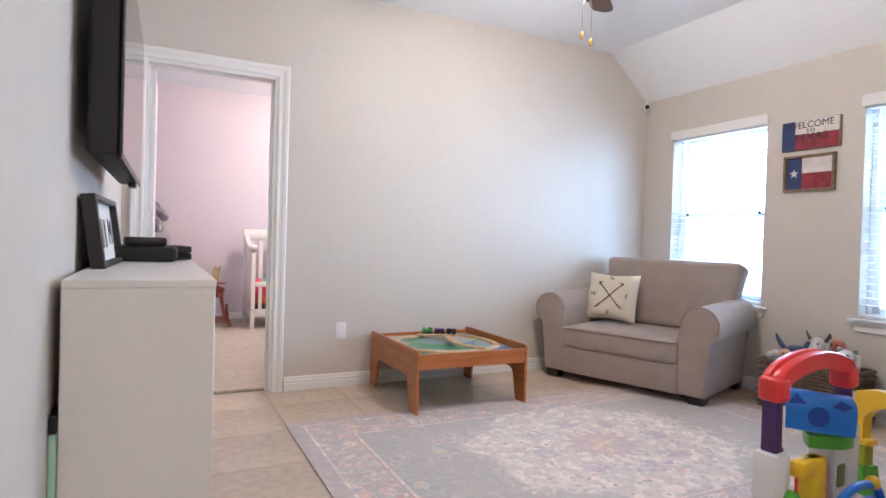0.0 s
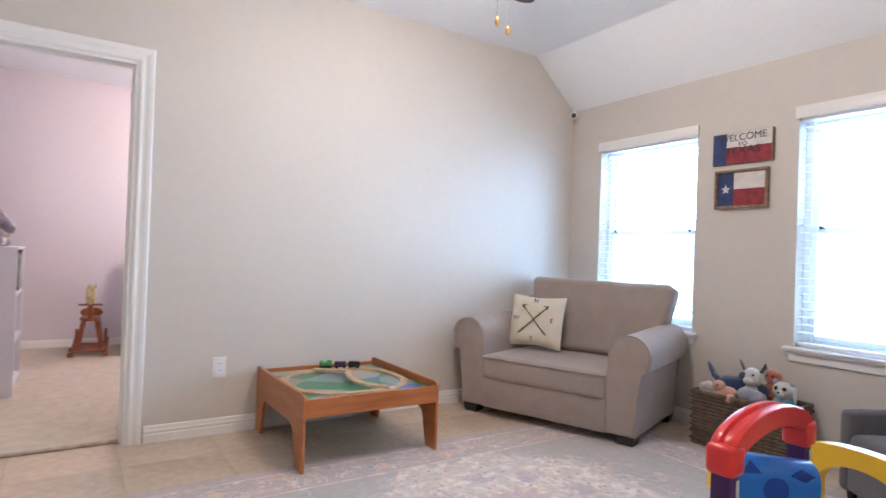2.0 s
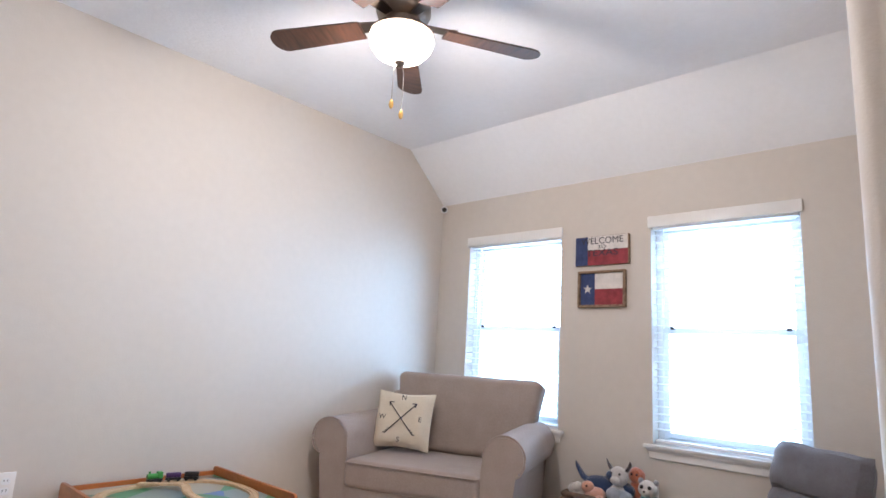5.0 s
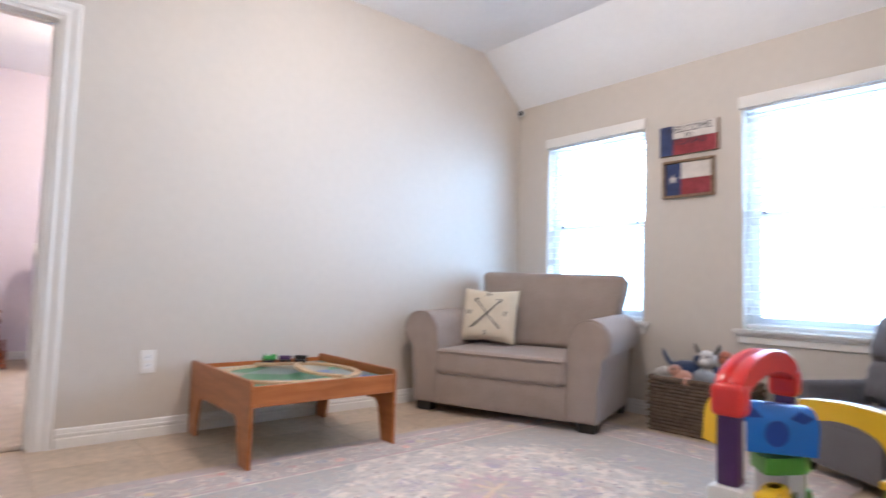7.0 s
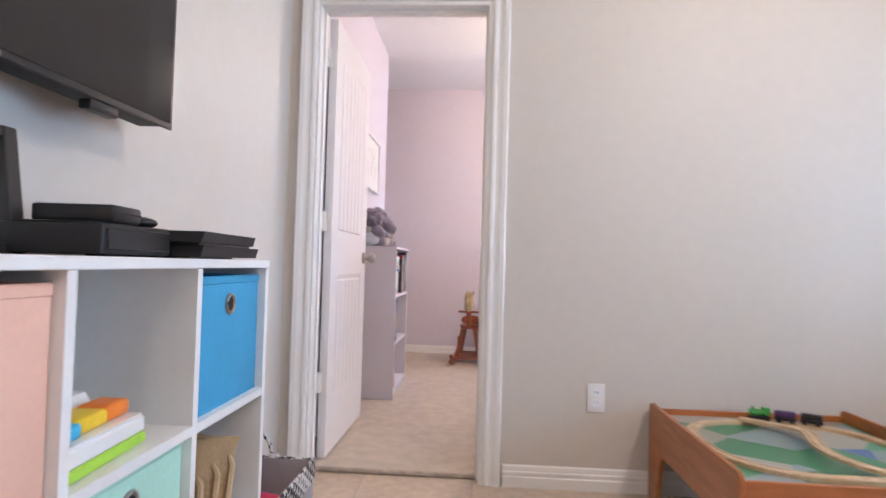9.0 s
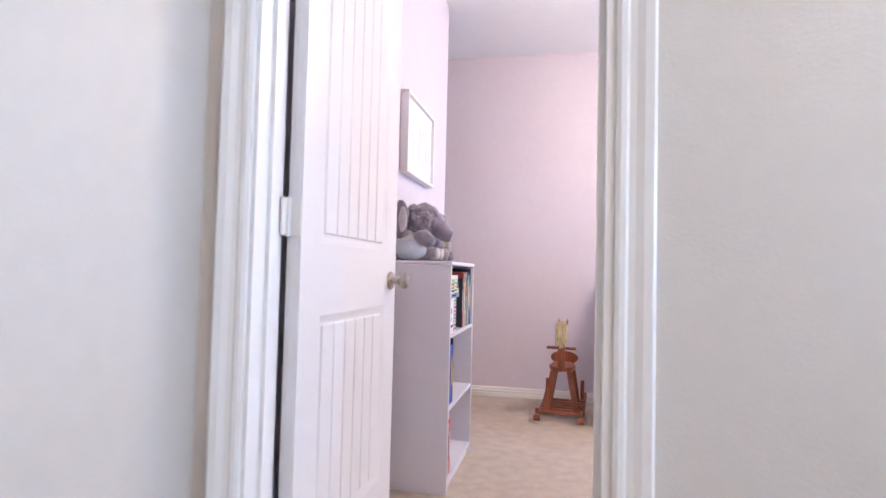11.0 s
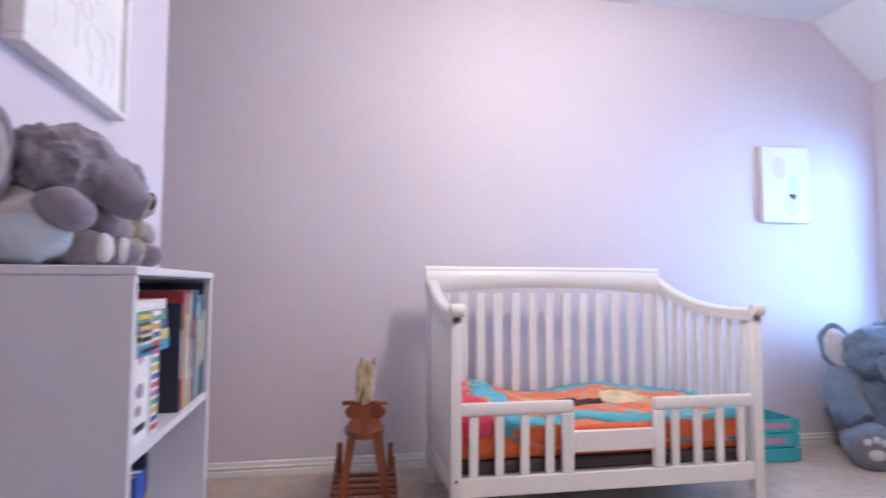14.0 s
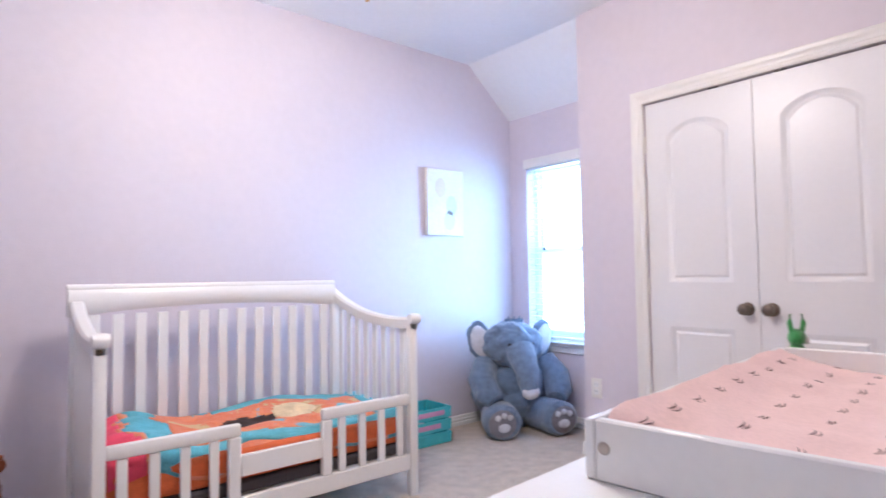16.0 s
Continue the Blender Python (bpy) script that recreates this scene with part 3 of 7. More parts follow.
def play_board():
    """Printed landscape: greens, grey roads and a blue pond in soft patches."""
    m = bpy.data.materials.new("printed_play_board")
    m.use_nodes = True
    nt = m.node_tree
    b = nt.nodes["Principled BSDF"]
    b.inputs["Roughness"].default_value = 0.3
    tc = nt.nodes.new("ShaderNodeTexCoord")
    v = nt.nodes.new("ShaderNodeTexVoronoi")
    v.inputs["Scale"].default_value = 5.0
    r = nt.nodes.new("ShaderNodeValToRGB")
    r.color_ramp.interpolation = "CONSTANT"
    cols = ((0.0, (0.05, 0.22, 0.10)), (0.22, (0.30, 0.28, 0.22)), (0.38, (0.07, 0.30, 0.17)), (0.52, (0.25, 0.32, 0.33)), (0.66, (0.04, 0.16, 0.10)), (0.80, (0.38, 0.36, 0.30)), (0.9, (0.07, 0.16, 0.42)))
    e = r.color_ramp.elements
    e[0].color, e[1].position, e[1].color = (*cols[0][1], 1), cols[1][0], (*cols[1][1], 1)
    for p, c in cols[2:]:
        e.new(p).color = (*c, 1)
    sep = nt.nodes.new("ShaderNodeSeparateColor")
    nt.links.new(tc.outputs["Object"], v.inputs["Vector"])
    nt.links.new(v.outputs["Color"], sep.inputs[0])
    nt.links.new(sep.outputs[0], r.inputs["Fac"])
    nt.links.new(r.outputs["Color"], b.inputs["Base Color"])
    return m


part("play_board", box(B(), 0.0165, TW - 0.0165, 0.0185, TD - 0.0185, 0.318, 0.330), play_board(), tt, "board printed with green fields and grey roads")

# ---------- love seat ----------
ls = thing("love_seat", "wide taupe fabric armchair with rolled arms and dark block feet", "armchair", pose(3.025, 3.143, 0, 0, 0, -70.1))
LW = 1.26


def arm_outline(s):
    """Front outline of a rolled arm; s: -1 or 1 for the side."""
    pts = [(s * (LW / 2 - 0.215), 0.060), (s * (LW / 2 - 0.035), 0.060), (s * (LW / 2 - 0.028), 0.25), (s * (LW / 2 - 0.020), 0.42)]
    cx, cz, r = LW / 2 - 0.075, 0.515, 0.122
    for a in range(-40, 196, 15):
        pts.append((s * (cx + r * math.cos(radians(a))), cz + r * math.sin(radians(a))))
    pts.append((s * (LW / 2 - 0.205), 0.44))
    return pts


for s in (-1, 1):
    bm = slab(B(), arm_outline(s), 0.0, 0.80, "y")
    for v in bm.verts:
        v.co.z += 0.03 * max(0, v.co.y - 0.3) if v.co.z > 0.45 else 0
    bmesh.ops.bevel(bm, geom=[e for e in bm.edges if abs(e.verts[0].co.y - e.verts[1].co.y) < 1e-6], offset=0.012, segments=2, affect="EDGES")
    part("arm", bm, SOFA, ls)
    bm = B()
    pts = [(x, -0.003, z) for x, z in arm_outline(s)[3:-1]]
    tube(bm, pts, 0.005, 6)
    part("piping", bm, SOFA, ls)
part("base", box(B(), -LW / 2 + 0.20, LW / 2 - 0.20, -0.014, 0.80, 0.060, 0.262, 0.012, 2), SOFA, ls)
bm = B()
box(bm, -LW / 2 + 0.205, LW / 2 - 0.205, -0.034, 0.62, 0.248, 0.405, 0.036, 4)
for v in bm.verts:
    if v.co.z > 0.38:
        v.co.z += 0.020 * max(0.0, 1 - (v.co.x / 0.44) ** 2) + 0.004 * noise.noise(v.co * 7)
cush = part("seat_cushion", bm, SOFA, ls)
for zz in (0.393,):
    part("piping", tube(B(), [(-0.418, 0.3, zz), (-0.418, -0.020, zz), (-0.405, -0.0365, zz), (0.405, -0.0365, zz), (0.418, -0.020, zz), (0.418, 0.3, zz)], 0.005, 6), SOFA, cush)
bm = B()
box(bm, -0.470, 0.585, -0.085, 0.085, 0, 0.53, 0.045, 4)
for v in bm.verts:
    u = v.co.x / 0.59
    v.co.y -= 0.035 * (1 - u * u) * (1 if v.co.y < 0 else 0)
    v.co.z += 0.012 * noise.noise(v.co * 5) - 0.018 * abs(u) ** 3 * (1 if v.co.z > 0.3 else 0)
    if v.co.z < 0.22:
        v.co.x *= 0.86
part("back_cushion", bm, SOFA, ls, m=pose(0.02, 0.66, 0.395, -13, 0, 0))
part("back_frame", box(B(), -LW / 2 + 0.10, LW / 2 - 0.10, 0.74, 0.86, 0.060, 0.78, 0.04, 3), SOFA, ls)
for x in (-LW / 2 + 0.095, LW / 2 - 0.095):
    for y in (0.07, 0.76):
        bm = B()
        lathe(bm, [(0.062, 0.0), (0.078, 0.060)], 4, pose(x, y, 0, 0, 0, 45))
        part("foot", bm, BLACKWOOD, ls)

# ---------- cube shelf ----------
SX0, SX1, SY0, SY1, SH = -0.042, 0.256, 1.513, 2.875, 0.905
sh = thing("cube_shelf", "white twelve-cube storage shelf against the wall", "shelf", pose(0, SY0, 0))
SL = SY1 - SY0
PITCH = (SL - 0.018) / 4
RZ = (0.018, 0.303, 0.591, SH - 0.0185)
part("side_panel", box(B(), SX0, SX1, 0, 0.018, 0, SH - 0.0185, 0.0015), WHITE, sh)
part("side_panel", box(B(), SX0, SX1, SL - 0.018, SL, 0, SH - 0.0185, 0.0015), WHITE, sh)
part("top", box(B(), SX0, SX1 + 0.002, 0, SL, SH - 0.018, SH, 0.002), WHITE, sh)
part("bottom", box(B(), SX0, SX1 - 0.002, 0.018, SL - 0.018, 0.0, 0.018), WHITE, sh)
for k in (1, 2, 3):
    part("divider", box(B(), SX0 + 0.006, SX1 - 0.001, k * PITCH, k * PITCH + 0.018, 0.018, SH - 0.0185), WHITE, sh)
for z in RZ[1:3]:
    for k in range(4):
        part("shelf", box(B(), SX0 + 0.006, SX1 - 0.001, k * PITCH + 0.018, (k + 1) * PITCH, z - 0.009, z + 0.009), WHITE, sh)
part("back_panel", box(B(), SX0, SX0 + 0.005, 0.018, SL - 0.018, 0.018, SH - 0.0185), WHITE, sh)

# ---------- bookcase in the bedroom ----------
BX0, BX1, BY0, BY1, BH = -0.030, 0.236, 5.223, 5.841, 0.998
bc = thing("bookcase", "pale three-shelf bookcase against the lilac wall", "bookcase", pose(0, BY0, 0.016))
BL = BY1 - BY0
BZ = (0.06, 0.365, 0.680, BH - 0.016)
for y in (0, BL - 0.016):
    part("side_panel", box(B(), BX0, BX1, y, y + 0.016, 0, BH - 0.0165, 0.0015), LAV, bc)
part("top", box(B(), BX0, BX1 + 0.003, -0.002, BL + 0.002, BH - 0.016, BH, 0.002), LAV, bc)
for z in BZ[:3]:
    part("shelf", box(B(), BX0 + 0.005, BX1 - 0.003, 0.0165, BL - 0.0165, z - 0.016, z), LAV, bc)
part("back_panel", box(B(), BX0, BX0 + 0.004, 0.0165, BL - 0.0165, 0.03, BH - 0.017), LAV, bc)
part("kick_board", box(B(), BX1 - 0.03, BX1 - 0.016, 0.0165, BL - 0.0165, 0, 0.043), LAV, bc)

# ---------- crib ----------
CX0, CX1, CYF, CYB = 1.022, 2.420, 6.420, 7.040
cr = thing("crib", "white toddler-converted crib with a curved back and slatted sides", "crib", pose(CX0, CYF, 0.018))
CL, CD = CX1 - CX0, CYB - CYF


def side_curve(u):
    """Height of a side rail from the front post (0) to the back (1)."""
    return 0.857 + 0.145 * max(0, (u - 0.12) / 0.88) ** 2.3


BACKIN = 0.115
for x, lean in ((0.0, 0.0), (CL - 0.045, BACKIN)):
    part("front_post", box(B(), x, x + 0.045, 0, 0.045, 0, 0.862, 0.008, 2), CRIBW, cr)
    part("back_post", box(B(), x - lean, x - lean + 0.045, CD - 0.045, CD, 0, 1.0, 0.008, 2), CRIBW, cr)
    part("finial", lathe(B(), [(0.024, -0.028), (0.027, -0.015), (0.027, 0.015), (0.024, 0.028)], 18, pose(x + 0.0225, 0.0, 0.866, 0, 90, 0)), CRIBW, cr)
    bm = B()
    n = 16
    prev = None
    for k in range(n + 1):
        u = k / n
        y, z = u * (CD - 0.01), side_curve(u)
        ring = [bm.verts.new((x - lean * u + a, y, z + b)) for a, b in ((0.0, -0.040), (0.045, -0.040), (0.049, 0.004), (0.04, 0.014), (0.005, 0.014), (-0.004, 0.004))]
        if prev:
            for i in range(6):
                bm.faces.new((prev[i], prev[(i + 1) % 6], ring[(i + 1) % 6], ring[i]))
        else:
            bm.faces.new(ring[::-1])
        prev = ring
    bm.faces.new(prev)
    part("side_rail", bm, CRIBW, cr)
    part("side_bottom_rail", slab(B(), [(x + 0.010, 0.045), (x + 0.036, 0.045), (x + 0.036 - lean, CD - 0.045), (x + 0.010 - lean, CD - 0.045)], 0.135, 0.195, "z"), CRIBW, cr, smooth=False)
    for k in range(8):
        y = 0.045 + (CD - 0.09) * (k + 0.5) / 8
        part("side_slat", box(B(), x + 0.016 - lean * y / CD, x + 0.030 - lean * y / CD, y - 0.020, y + 0.020, 0.195, side_curve(y / CD) - 0.038, 0.003), CRIBW, cr)
CLB = CL - BACKIN
# back rail with an arched lower edge, leaning slightly
bm = B()
prev = None
for k in range(25):
    u = k / 24
    x, low = -0.010 + (CLB - 0.020) * u, 0.922 + 0.034 * (1 - (2 * u - 1) ** 2)
    ring = [bm.verts.new((x, CD - 0.008, 1.050)), bm.verts.new((x, CD - 0.008, low))]
    for q in range(8):
        w = q / 7
        ring.append(bm.verts.new((x, CD - 0.036 - 0.020 * math.sin(math.pi * w) ** 0.8, low + (1.050 - low) * w)))
    if prev:
        for q in range(10):
            bm.faces.new((prev[q], prev[(q + 1) % 10], ring[(q + 1) % 10], ring[q]))
    else:
        bm.faces.new(ring[::-1])
    prev = ring
bm.faces.new(prev)
bmesh.ops.recalc_face_normals(bm, faces=bm.faces[:])
part("back_rail", bm, CRIBW, cr)
part("cap_rail", tube(B(), [(-0.012, CD - 0.026, 1.044), (CLB - 0.028, CD - 0.026, 1.044)], 0.018, 14), CRIBW, cr)
part("back_bottom_rail", box(B(), 0.045, CLB - 0.045, CD - 0.038, CD - 0.012, 0.135, 0.195, 0.004), CRIBW, cr)
for k in range(13):
    x = 0.045 + (CLB - 0.09) * (k + 0.5) / 13
    part("back_slat", box(B(), x - 0.022, x + 0.022, CD - 0.033, CD - 0.017, 0.195, 0.928, 0.003), CRIBW, cr)
# front guard rails
part("front_bottom_rail", box(B(), 0.045, CL - 0.045, 0.010, 0.036, 0.130, 0.205, 0.004), CRIBW, cr)
part("front_middle_rail", box(B(), 0.52, CL - 0.52, 0.0105, 0.0355, 0.285, 0.370, 0.004), CRIBW, cr)
for x0, x1 in ((0.045, 0.52), (CL - 0.52, CL - 0.045)):
    part("guard_top_rail", box(B(), x0, x1, 0.008, 0.038, 0.445, 0.497, 0.010, 2), CRIBW, cr)
    xp = x1 - 0.05 if x0 < 0.1 else x0
    part("guard_post", box(B(), xp, xp + 0.05, 0.009, 0.037, 0.205, 0.4445, 0.005), CRIBW, cr)
    xa, xb = (x0, x1 - 0.05) if x0 < 0.1 else (x0 + 0.05, x1)
    for k in range(4):
        x = xa + (xb - xa) * (k + 0.5) / 4 if x0 < 0.1 else xa + (xb - xa) * (k + 0.5) / 4
        part("guard_slat", box(B(), x - 0.018, x + 0.018, 0.015, 0.031, 0.205, 0.4445, 0.003), CRIBW, cr)
for z in (0.20, 0.83):
    part("bolt", lathe(B(), [(0.007, 0), (0.006, 0.003)], 10, pose(0.0225, 0, z, 90, 0, 0)), BRONZE, cr)
MATT = mat("dark_mattress_base", (0.06, 0.05, 0.055), 0.8)
mt = thing("crib_mattress", "thin crib mattress under a printed comforter", "mattress", pose(CX0, CYF, 0.018))
part("base_board", box(B(), 0.05, CL - 0.05, 0.05, CD - 0.05, 0.205, 0.255, 0.01), MATT, mt)
part("cover", box(B(), 0.052, CL - 0.052, 0.05, CD - 0.05, 0.257, 0.385, 0.03, 3), mat("orange_sheet", (0.62, 0.13, 0.035), 0.85, vary=0.2, scale=25), mt, "orange patterned fitted sheet")

# ================= living room things =================


def rug_mat(cx, cy, hx, hy):
    """Faded oriental pattern: a petalled medallion, sprigs in the field and a border, all in worn yarn."""
    m = bpy.data.materials.new("faded_oriental_rug")
    m.use_nodes = True
    nt = m.node_tree
    N, L = nt.nodes.new, nt.links.new
    b = nt.nodes["Principled BSDF"]
    b.inputs["Roughness"].default_value = 0.95
    b.inputs["Sheen Weight"].default_value = 0.2
    tc = N("ShaderNodeTexCoord")
    sp = N("ShaderNodeSeparateXYZ")
    L(tc.outputs["Object"], sp.inputs[0])

    def M(op, a, c=None, d=None):
        n = N("ShaderNodeMath")
        n.operation = op
        for i, v in enumerate((a, c, d)):
            if v is None:
                continue
            if isinstance(v, (int, float)):
                n.inputs[i].default_value = v
            else:
                L(v, n.inputs[i])
        return n.outputs[0]

    def mixc(f, a, c):
        n = N("ShaderNodeMix")
        n.data_type = "RGBA"
        L(f, n.inputs[0])
        for i, v in ((6, a), (7, c)):
            if isinstance(v, tuple):
                n.inputs[i].default_value = (*v, 1)
            else:
                L(v, n.inputs[i])
        return n.outputs[2]

    def band(v, lo, hi, soft=0.03):
        n = N("ShaderNodeMapRange")
        n.interpolation_type = "SMOOTHSTEP"
        n.inputs[1].default_value, n.inputs[2].default_value = lo - soft, lo + soft
        L(v, n.inputs[0])
        k = N("ShaderNodeMapRange")
        k.interpolation_type = "SMOOTHSTEP"
        k.inputs[1].default_value, k.inputs[2].default_value = hi - soft, hi + soft
        L(v, k.inputs[0])
        return M("SUBTRACT", n.outputs[0], k.outputs[0])

    x, y = sp.outputs[0], sp.outputs[1]
    wob = N("ShaderNodeTexNoise")
    wob.inputs["Scale"].default_value = 9
    L(tc.outputs["Object"], wob.inputs["Vector"])
    wv = M("MULTIPLY", M("SUBTRACT", wob.outputs["Fac"], 0.5), 0.03)
    r = M("ADD", M("SQRT", M("ADD", M("MULTIPLY", x, x), M("MULTIPLY", M("MULTIPLY", y, y), 1.25))), wv)
    th = M("ARCTAN2", y, x)
    petal = M("MULTIPLY_ADD", M("COSINE", M("MULTIPLY", th, 8.0)), 0.045, r)
    petal2 = M("MULTIPLY_ADD", M("COSINE", M("MULTIPLY", th, 16.0)), 0.03, r)

    vor = N("ShaderNodeTexVoronoi")
    vor.inputs["Scale"].default_value = 11
    L(tc.outputs["Object"], vor.inputs["Vector"])
    vd = vor.outputs["Distance"]
    vs = N("ShaderNodeSeparateColor")
    L(vor.outputs["Color"], vs.inputs[0])
    fine = N("ShaderNodeTexVoronoi")
    fine.inputs["Scale"].default_value = 26
    L(tc.outputs["Object"], fine.inputs["Vector"])
    fs = N("ShaderNodeSeparateColor")
    L(fine.outputs["Color"], fs.inputs[0])

    pal = N("ShaderNodeValToRGB")
    e = pal.color_ramp.elements
    cols = ((0.0, (0.669, 0.330, 0.295)), (0.2, (0.774, 0.596, 0.400)), (0.4, (0.448, 0.305, 0.448)), (0.55, (0.807, 0.451, 0.379)), (0.72, (0.263, 0.334, 0.512)), (0.86, (0.850, 0.659, 0.321)))
    pal.color_ramp.interpolation = "CONSTANT"
    e[0].color, e[1].position, e[1].color = (*cols[0][1], 1), cols[1][0], (*cols[1][1], 1)
    for p, c in cols[2:]:
        e.new(p).color = (*c, 1)
    L(vs.outputs[0], pal.inputs["Fac"])
    pal2 = N("ShaderNodeValToRGB")
    e = pal2.color_ramp.elements
    pal2.color_ramp.interpolation = "CONSTANT"
    e[0].color, e[1].position, e[1].color = (0.57, 0.47, 0.40, 1), 0.4, (0.44, 0.29, 0.27, 1)
    e.new(0.65).color = (0.52, 0.44, 0.33, 1)
    e.new(0.82).color = (0.30, 0.27, 0.34, 1)
    L(fs.outputs[1], pal2.inputs["Fac"])

    field = (0.43, 0.41, 0.385)
    ivory = (0.80, 0.70, 0.60)
    flower = band(vd, -1.0, 0.30, 0.05)
    ring = band(vd, 0.33, 0.42, 0.02)
    sprig = mixc(ring, mixc(flower, field, pal.outputs["Color"]), ivory)
    # field sprigs only where a broad noise lets them stand
    br = N("ShaderNodeTexNoise")
    br.inputs["Scale"].default_value = 2.2
    L(tc.outputs["Object"], br.inputs["Vector"])
    col = mixc(M("MULTIPLY", band(br.outputs["Fac"], 0.52, 2.0, 0.05), 0.55), field, sprig)
    ground = mixc(band(fine.outputs["Distance"], -1, 0.30, 0.06), (0.76, 0.66, 0.58), pal2.outputs["Color"])
    col = mixc(band(petal, -1, 0.66, 0.02), col, ground)
    broken = band(vd, 0.12, 0.40, 0.08)
    col = mixc(M("MULTIPLY", broken, band(petal, 0.63, 0.69, 0.02)), col, ivory)
    col = mixc(M("MULTIPLY", broken, band(petal2, 0.40, 0.46, 0.02)), col, (0.717, 0.45, 0.40))
    col = mixc(M("MULTIPLY", broken, band(petal, 0.31, 0.37, 0.02)), col, (0.42, 0.37, 0.48))
    col = mixc(band(petal2, 0.20, 0.235, 0.01), col, (0.80, 0.68, 0.56))
    col = mixc(band(petal2, -1, 0.185, 0.01), col, (0.60, 0.43, 0.44))
    col = mixc(band(petal, -1, 0.075, 0.012), col, (0.72, 0.55, 0.38))
    flowers = M("MULTIPLY", band(M("COSINE", M("MULTIPLY", th, 8.0)), 0.35, 2.0, 0.25), band(r, 0.31, 0.42, 0.02))
    col = mixc(M("MULTIPLY", flowers, 0.8), col, (0.42, 0.33, 0.43))
    scr = N("ShaderNodeTexNoise")
    scr.inputs["Scale"].default_value, scr.inputs["Detail"].default_value = 13.0, 1.5
    L(tc.outputs["Object"], scr.inputs["Vector"])
    squig = M("MAXIMUM", band(scr.outputs["Fac"], 0.485, 0.525, 0.012), band(scr.outputs["Fac"], 0.60, 0.63, 0.012))
    col = mixc(M("MULTIPLY", M("MULTIPLY", squig, 0.8), band(petal, 0.22, 0.74, 0.03)), col, ivory)
    # border
    ax, ay = M("ABSOLUTE", x), M("ABSOLUTE", y)
    edge = M("MINIMUM", M("SUBTRACT", hx, ax), M("SUBTRACT", hy, ay))
    brd = mixc(flower, (0.50, 0.40, 0.375), pal.outputs["Color"])
    brd = mixc(M("MULTIPLY", squig, 0.85), mixc(M("MULTIPLY", ring, 0.5), brd, ivory), ivory)
    col = mixc(band(edge, 0.075, 0.30, 0.004), col, brd)
    for a, c in ((0.30, ivory), (0.285, (0.565, 0.351, 0.351)), (0.085, ivory), (0.07, (0.597, 0.419, 0.436))):
        col = mixc(band(edge, a - 0.007, a + 0.007, 0.003), col, c)
    col = mixc(band(edge, -1, 0.062, 0.003), col, (0.535, 0.428, 0.410))
    # broken yarn colours over everything, then wear
    speck = N("ShaderNodeTexVoronoi")
    speck.inputs["Scale"].default_value = 44
    L(tc.outputs["Object"], speck.inputs["Vector"])
    sk = N("ShaderNodeSeparateColor")
    L(speck.outputs["Color"], sk.inputs[0])
    pal3 = N("ShaderNodeValToRGB")
    pal3.color_ramp.interpolation = "CONSTANT"
    e = pal3.color_ramp.elements
    e[0].color, e[1].position, e[1].color = (0.62, 0.55, 0.48, 1), 0.35, (0.47, 0.36, 0.34, 1)
    e.new(0.6).color = (0.36, 0.36, 0.41, 1)
    e.new(0.78).color = (0.60, 0.42, 0.37, 1)
    L(sk.outputs[0], pal3.inputs["Fac"])
    col = mixc(M("MULTIPLY", band(sk.outputs[1], 0.40, 2, 0.02), 0.38), col, pal3.outputs["Color"])
    wear = N("ShaderNodeTexNoise")
    wear.inputs["Scale"].default_value, wear.inputs["Detail"].default_value = 14, 8
    L(tc.outputs["Object"], wear.inputs["Vector"])
    col = mixc(M("MULTIPLY", band(wear.outputs["Fac"], 0.48, 2, 0.06), 0.5), col, (0.45, 0.41, 0.385))
    L(col, b.inputs["Base Color"])
    yarn = N("ShaderNodeTexNoise")
    yarn.inputs["Scale"].default_value = 320
    L(tc.outputs["Object"], yarn.inputs["Vector"])
    bp = N("ShaderNodeBump")
    bp.inputs["Strength"].default_value, bp.inputs["Distance"].default_value = 0.5, 0.003
    L(yarn.outputs["Fac"], bp.inputs["Height"])
    L(bp.outputs["Normal"], b.inputs["Normal"])
    return m


RX0, RX1, RY0, RY1 = 0.762, 3.60, 1.42, 3.222
rug = tagged(new("rug", mesh_of("rug", box(B(), -(RX1 - RX0) / 2, (RX1 - RX0) / 2, -(RY1 - RY0) / 2, (RY1 - RY0) / 2, 0.0, 0.006, 0.002),
             rug_mat(0, 0, (RX1 - RX0) / 2, (RY1 - RY0) / 2))), "faded pink and grey oriental rug on the tile floor", "rug")
rug.location = ((RX0 + RX1) / 2, (RY0 + RY1) / 2, 0.0)

# ---------- television ----------
tvm = pose(0.058, 2.255, 1.198, 0, 0, -1)
tv = thing("television", "large black flat television on a wall bracket", "television", tvm)
part("body", box(B(), -0.078, -0.006, -0.49, 0.49, 0.0, 0.565, 0.012, 3), BLACKSOFT, tv)
part("bezel", box(B(), -0.0055, 0.0, -0.495, 0.495, -0.006, 0.572, 0.002), BLACK, tv)
part("screen", box(B(), 0.0004, 0.0016, -0.484, 0.484, 0.008, 0.562), SCREEN, tv, "glossy dark screen")
part("maker_mark", box(B(), 0.0002, 0.0006, -0.035, 0.035, -0.0025, 0.0045), mat("pale_print", (0.20, 0.20, 0.20), 0.4), tv)
part("sensor_box", box(B(), -0.030, -0.004, 0.235, 0.315, -0.026, -0.006, 0.004, 2), BLACK, tv, "small black sensor under the bezel")
bm = B()
box(bm, -0.1035, -0.100, -0.09, 0.09, 0.18, 0.40, 0.002)
box(bm, -0.100, -0.078, -0.06, -0.03, 0.20, 0.38, 0.002)
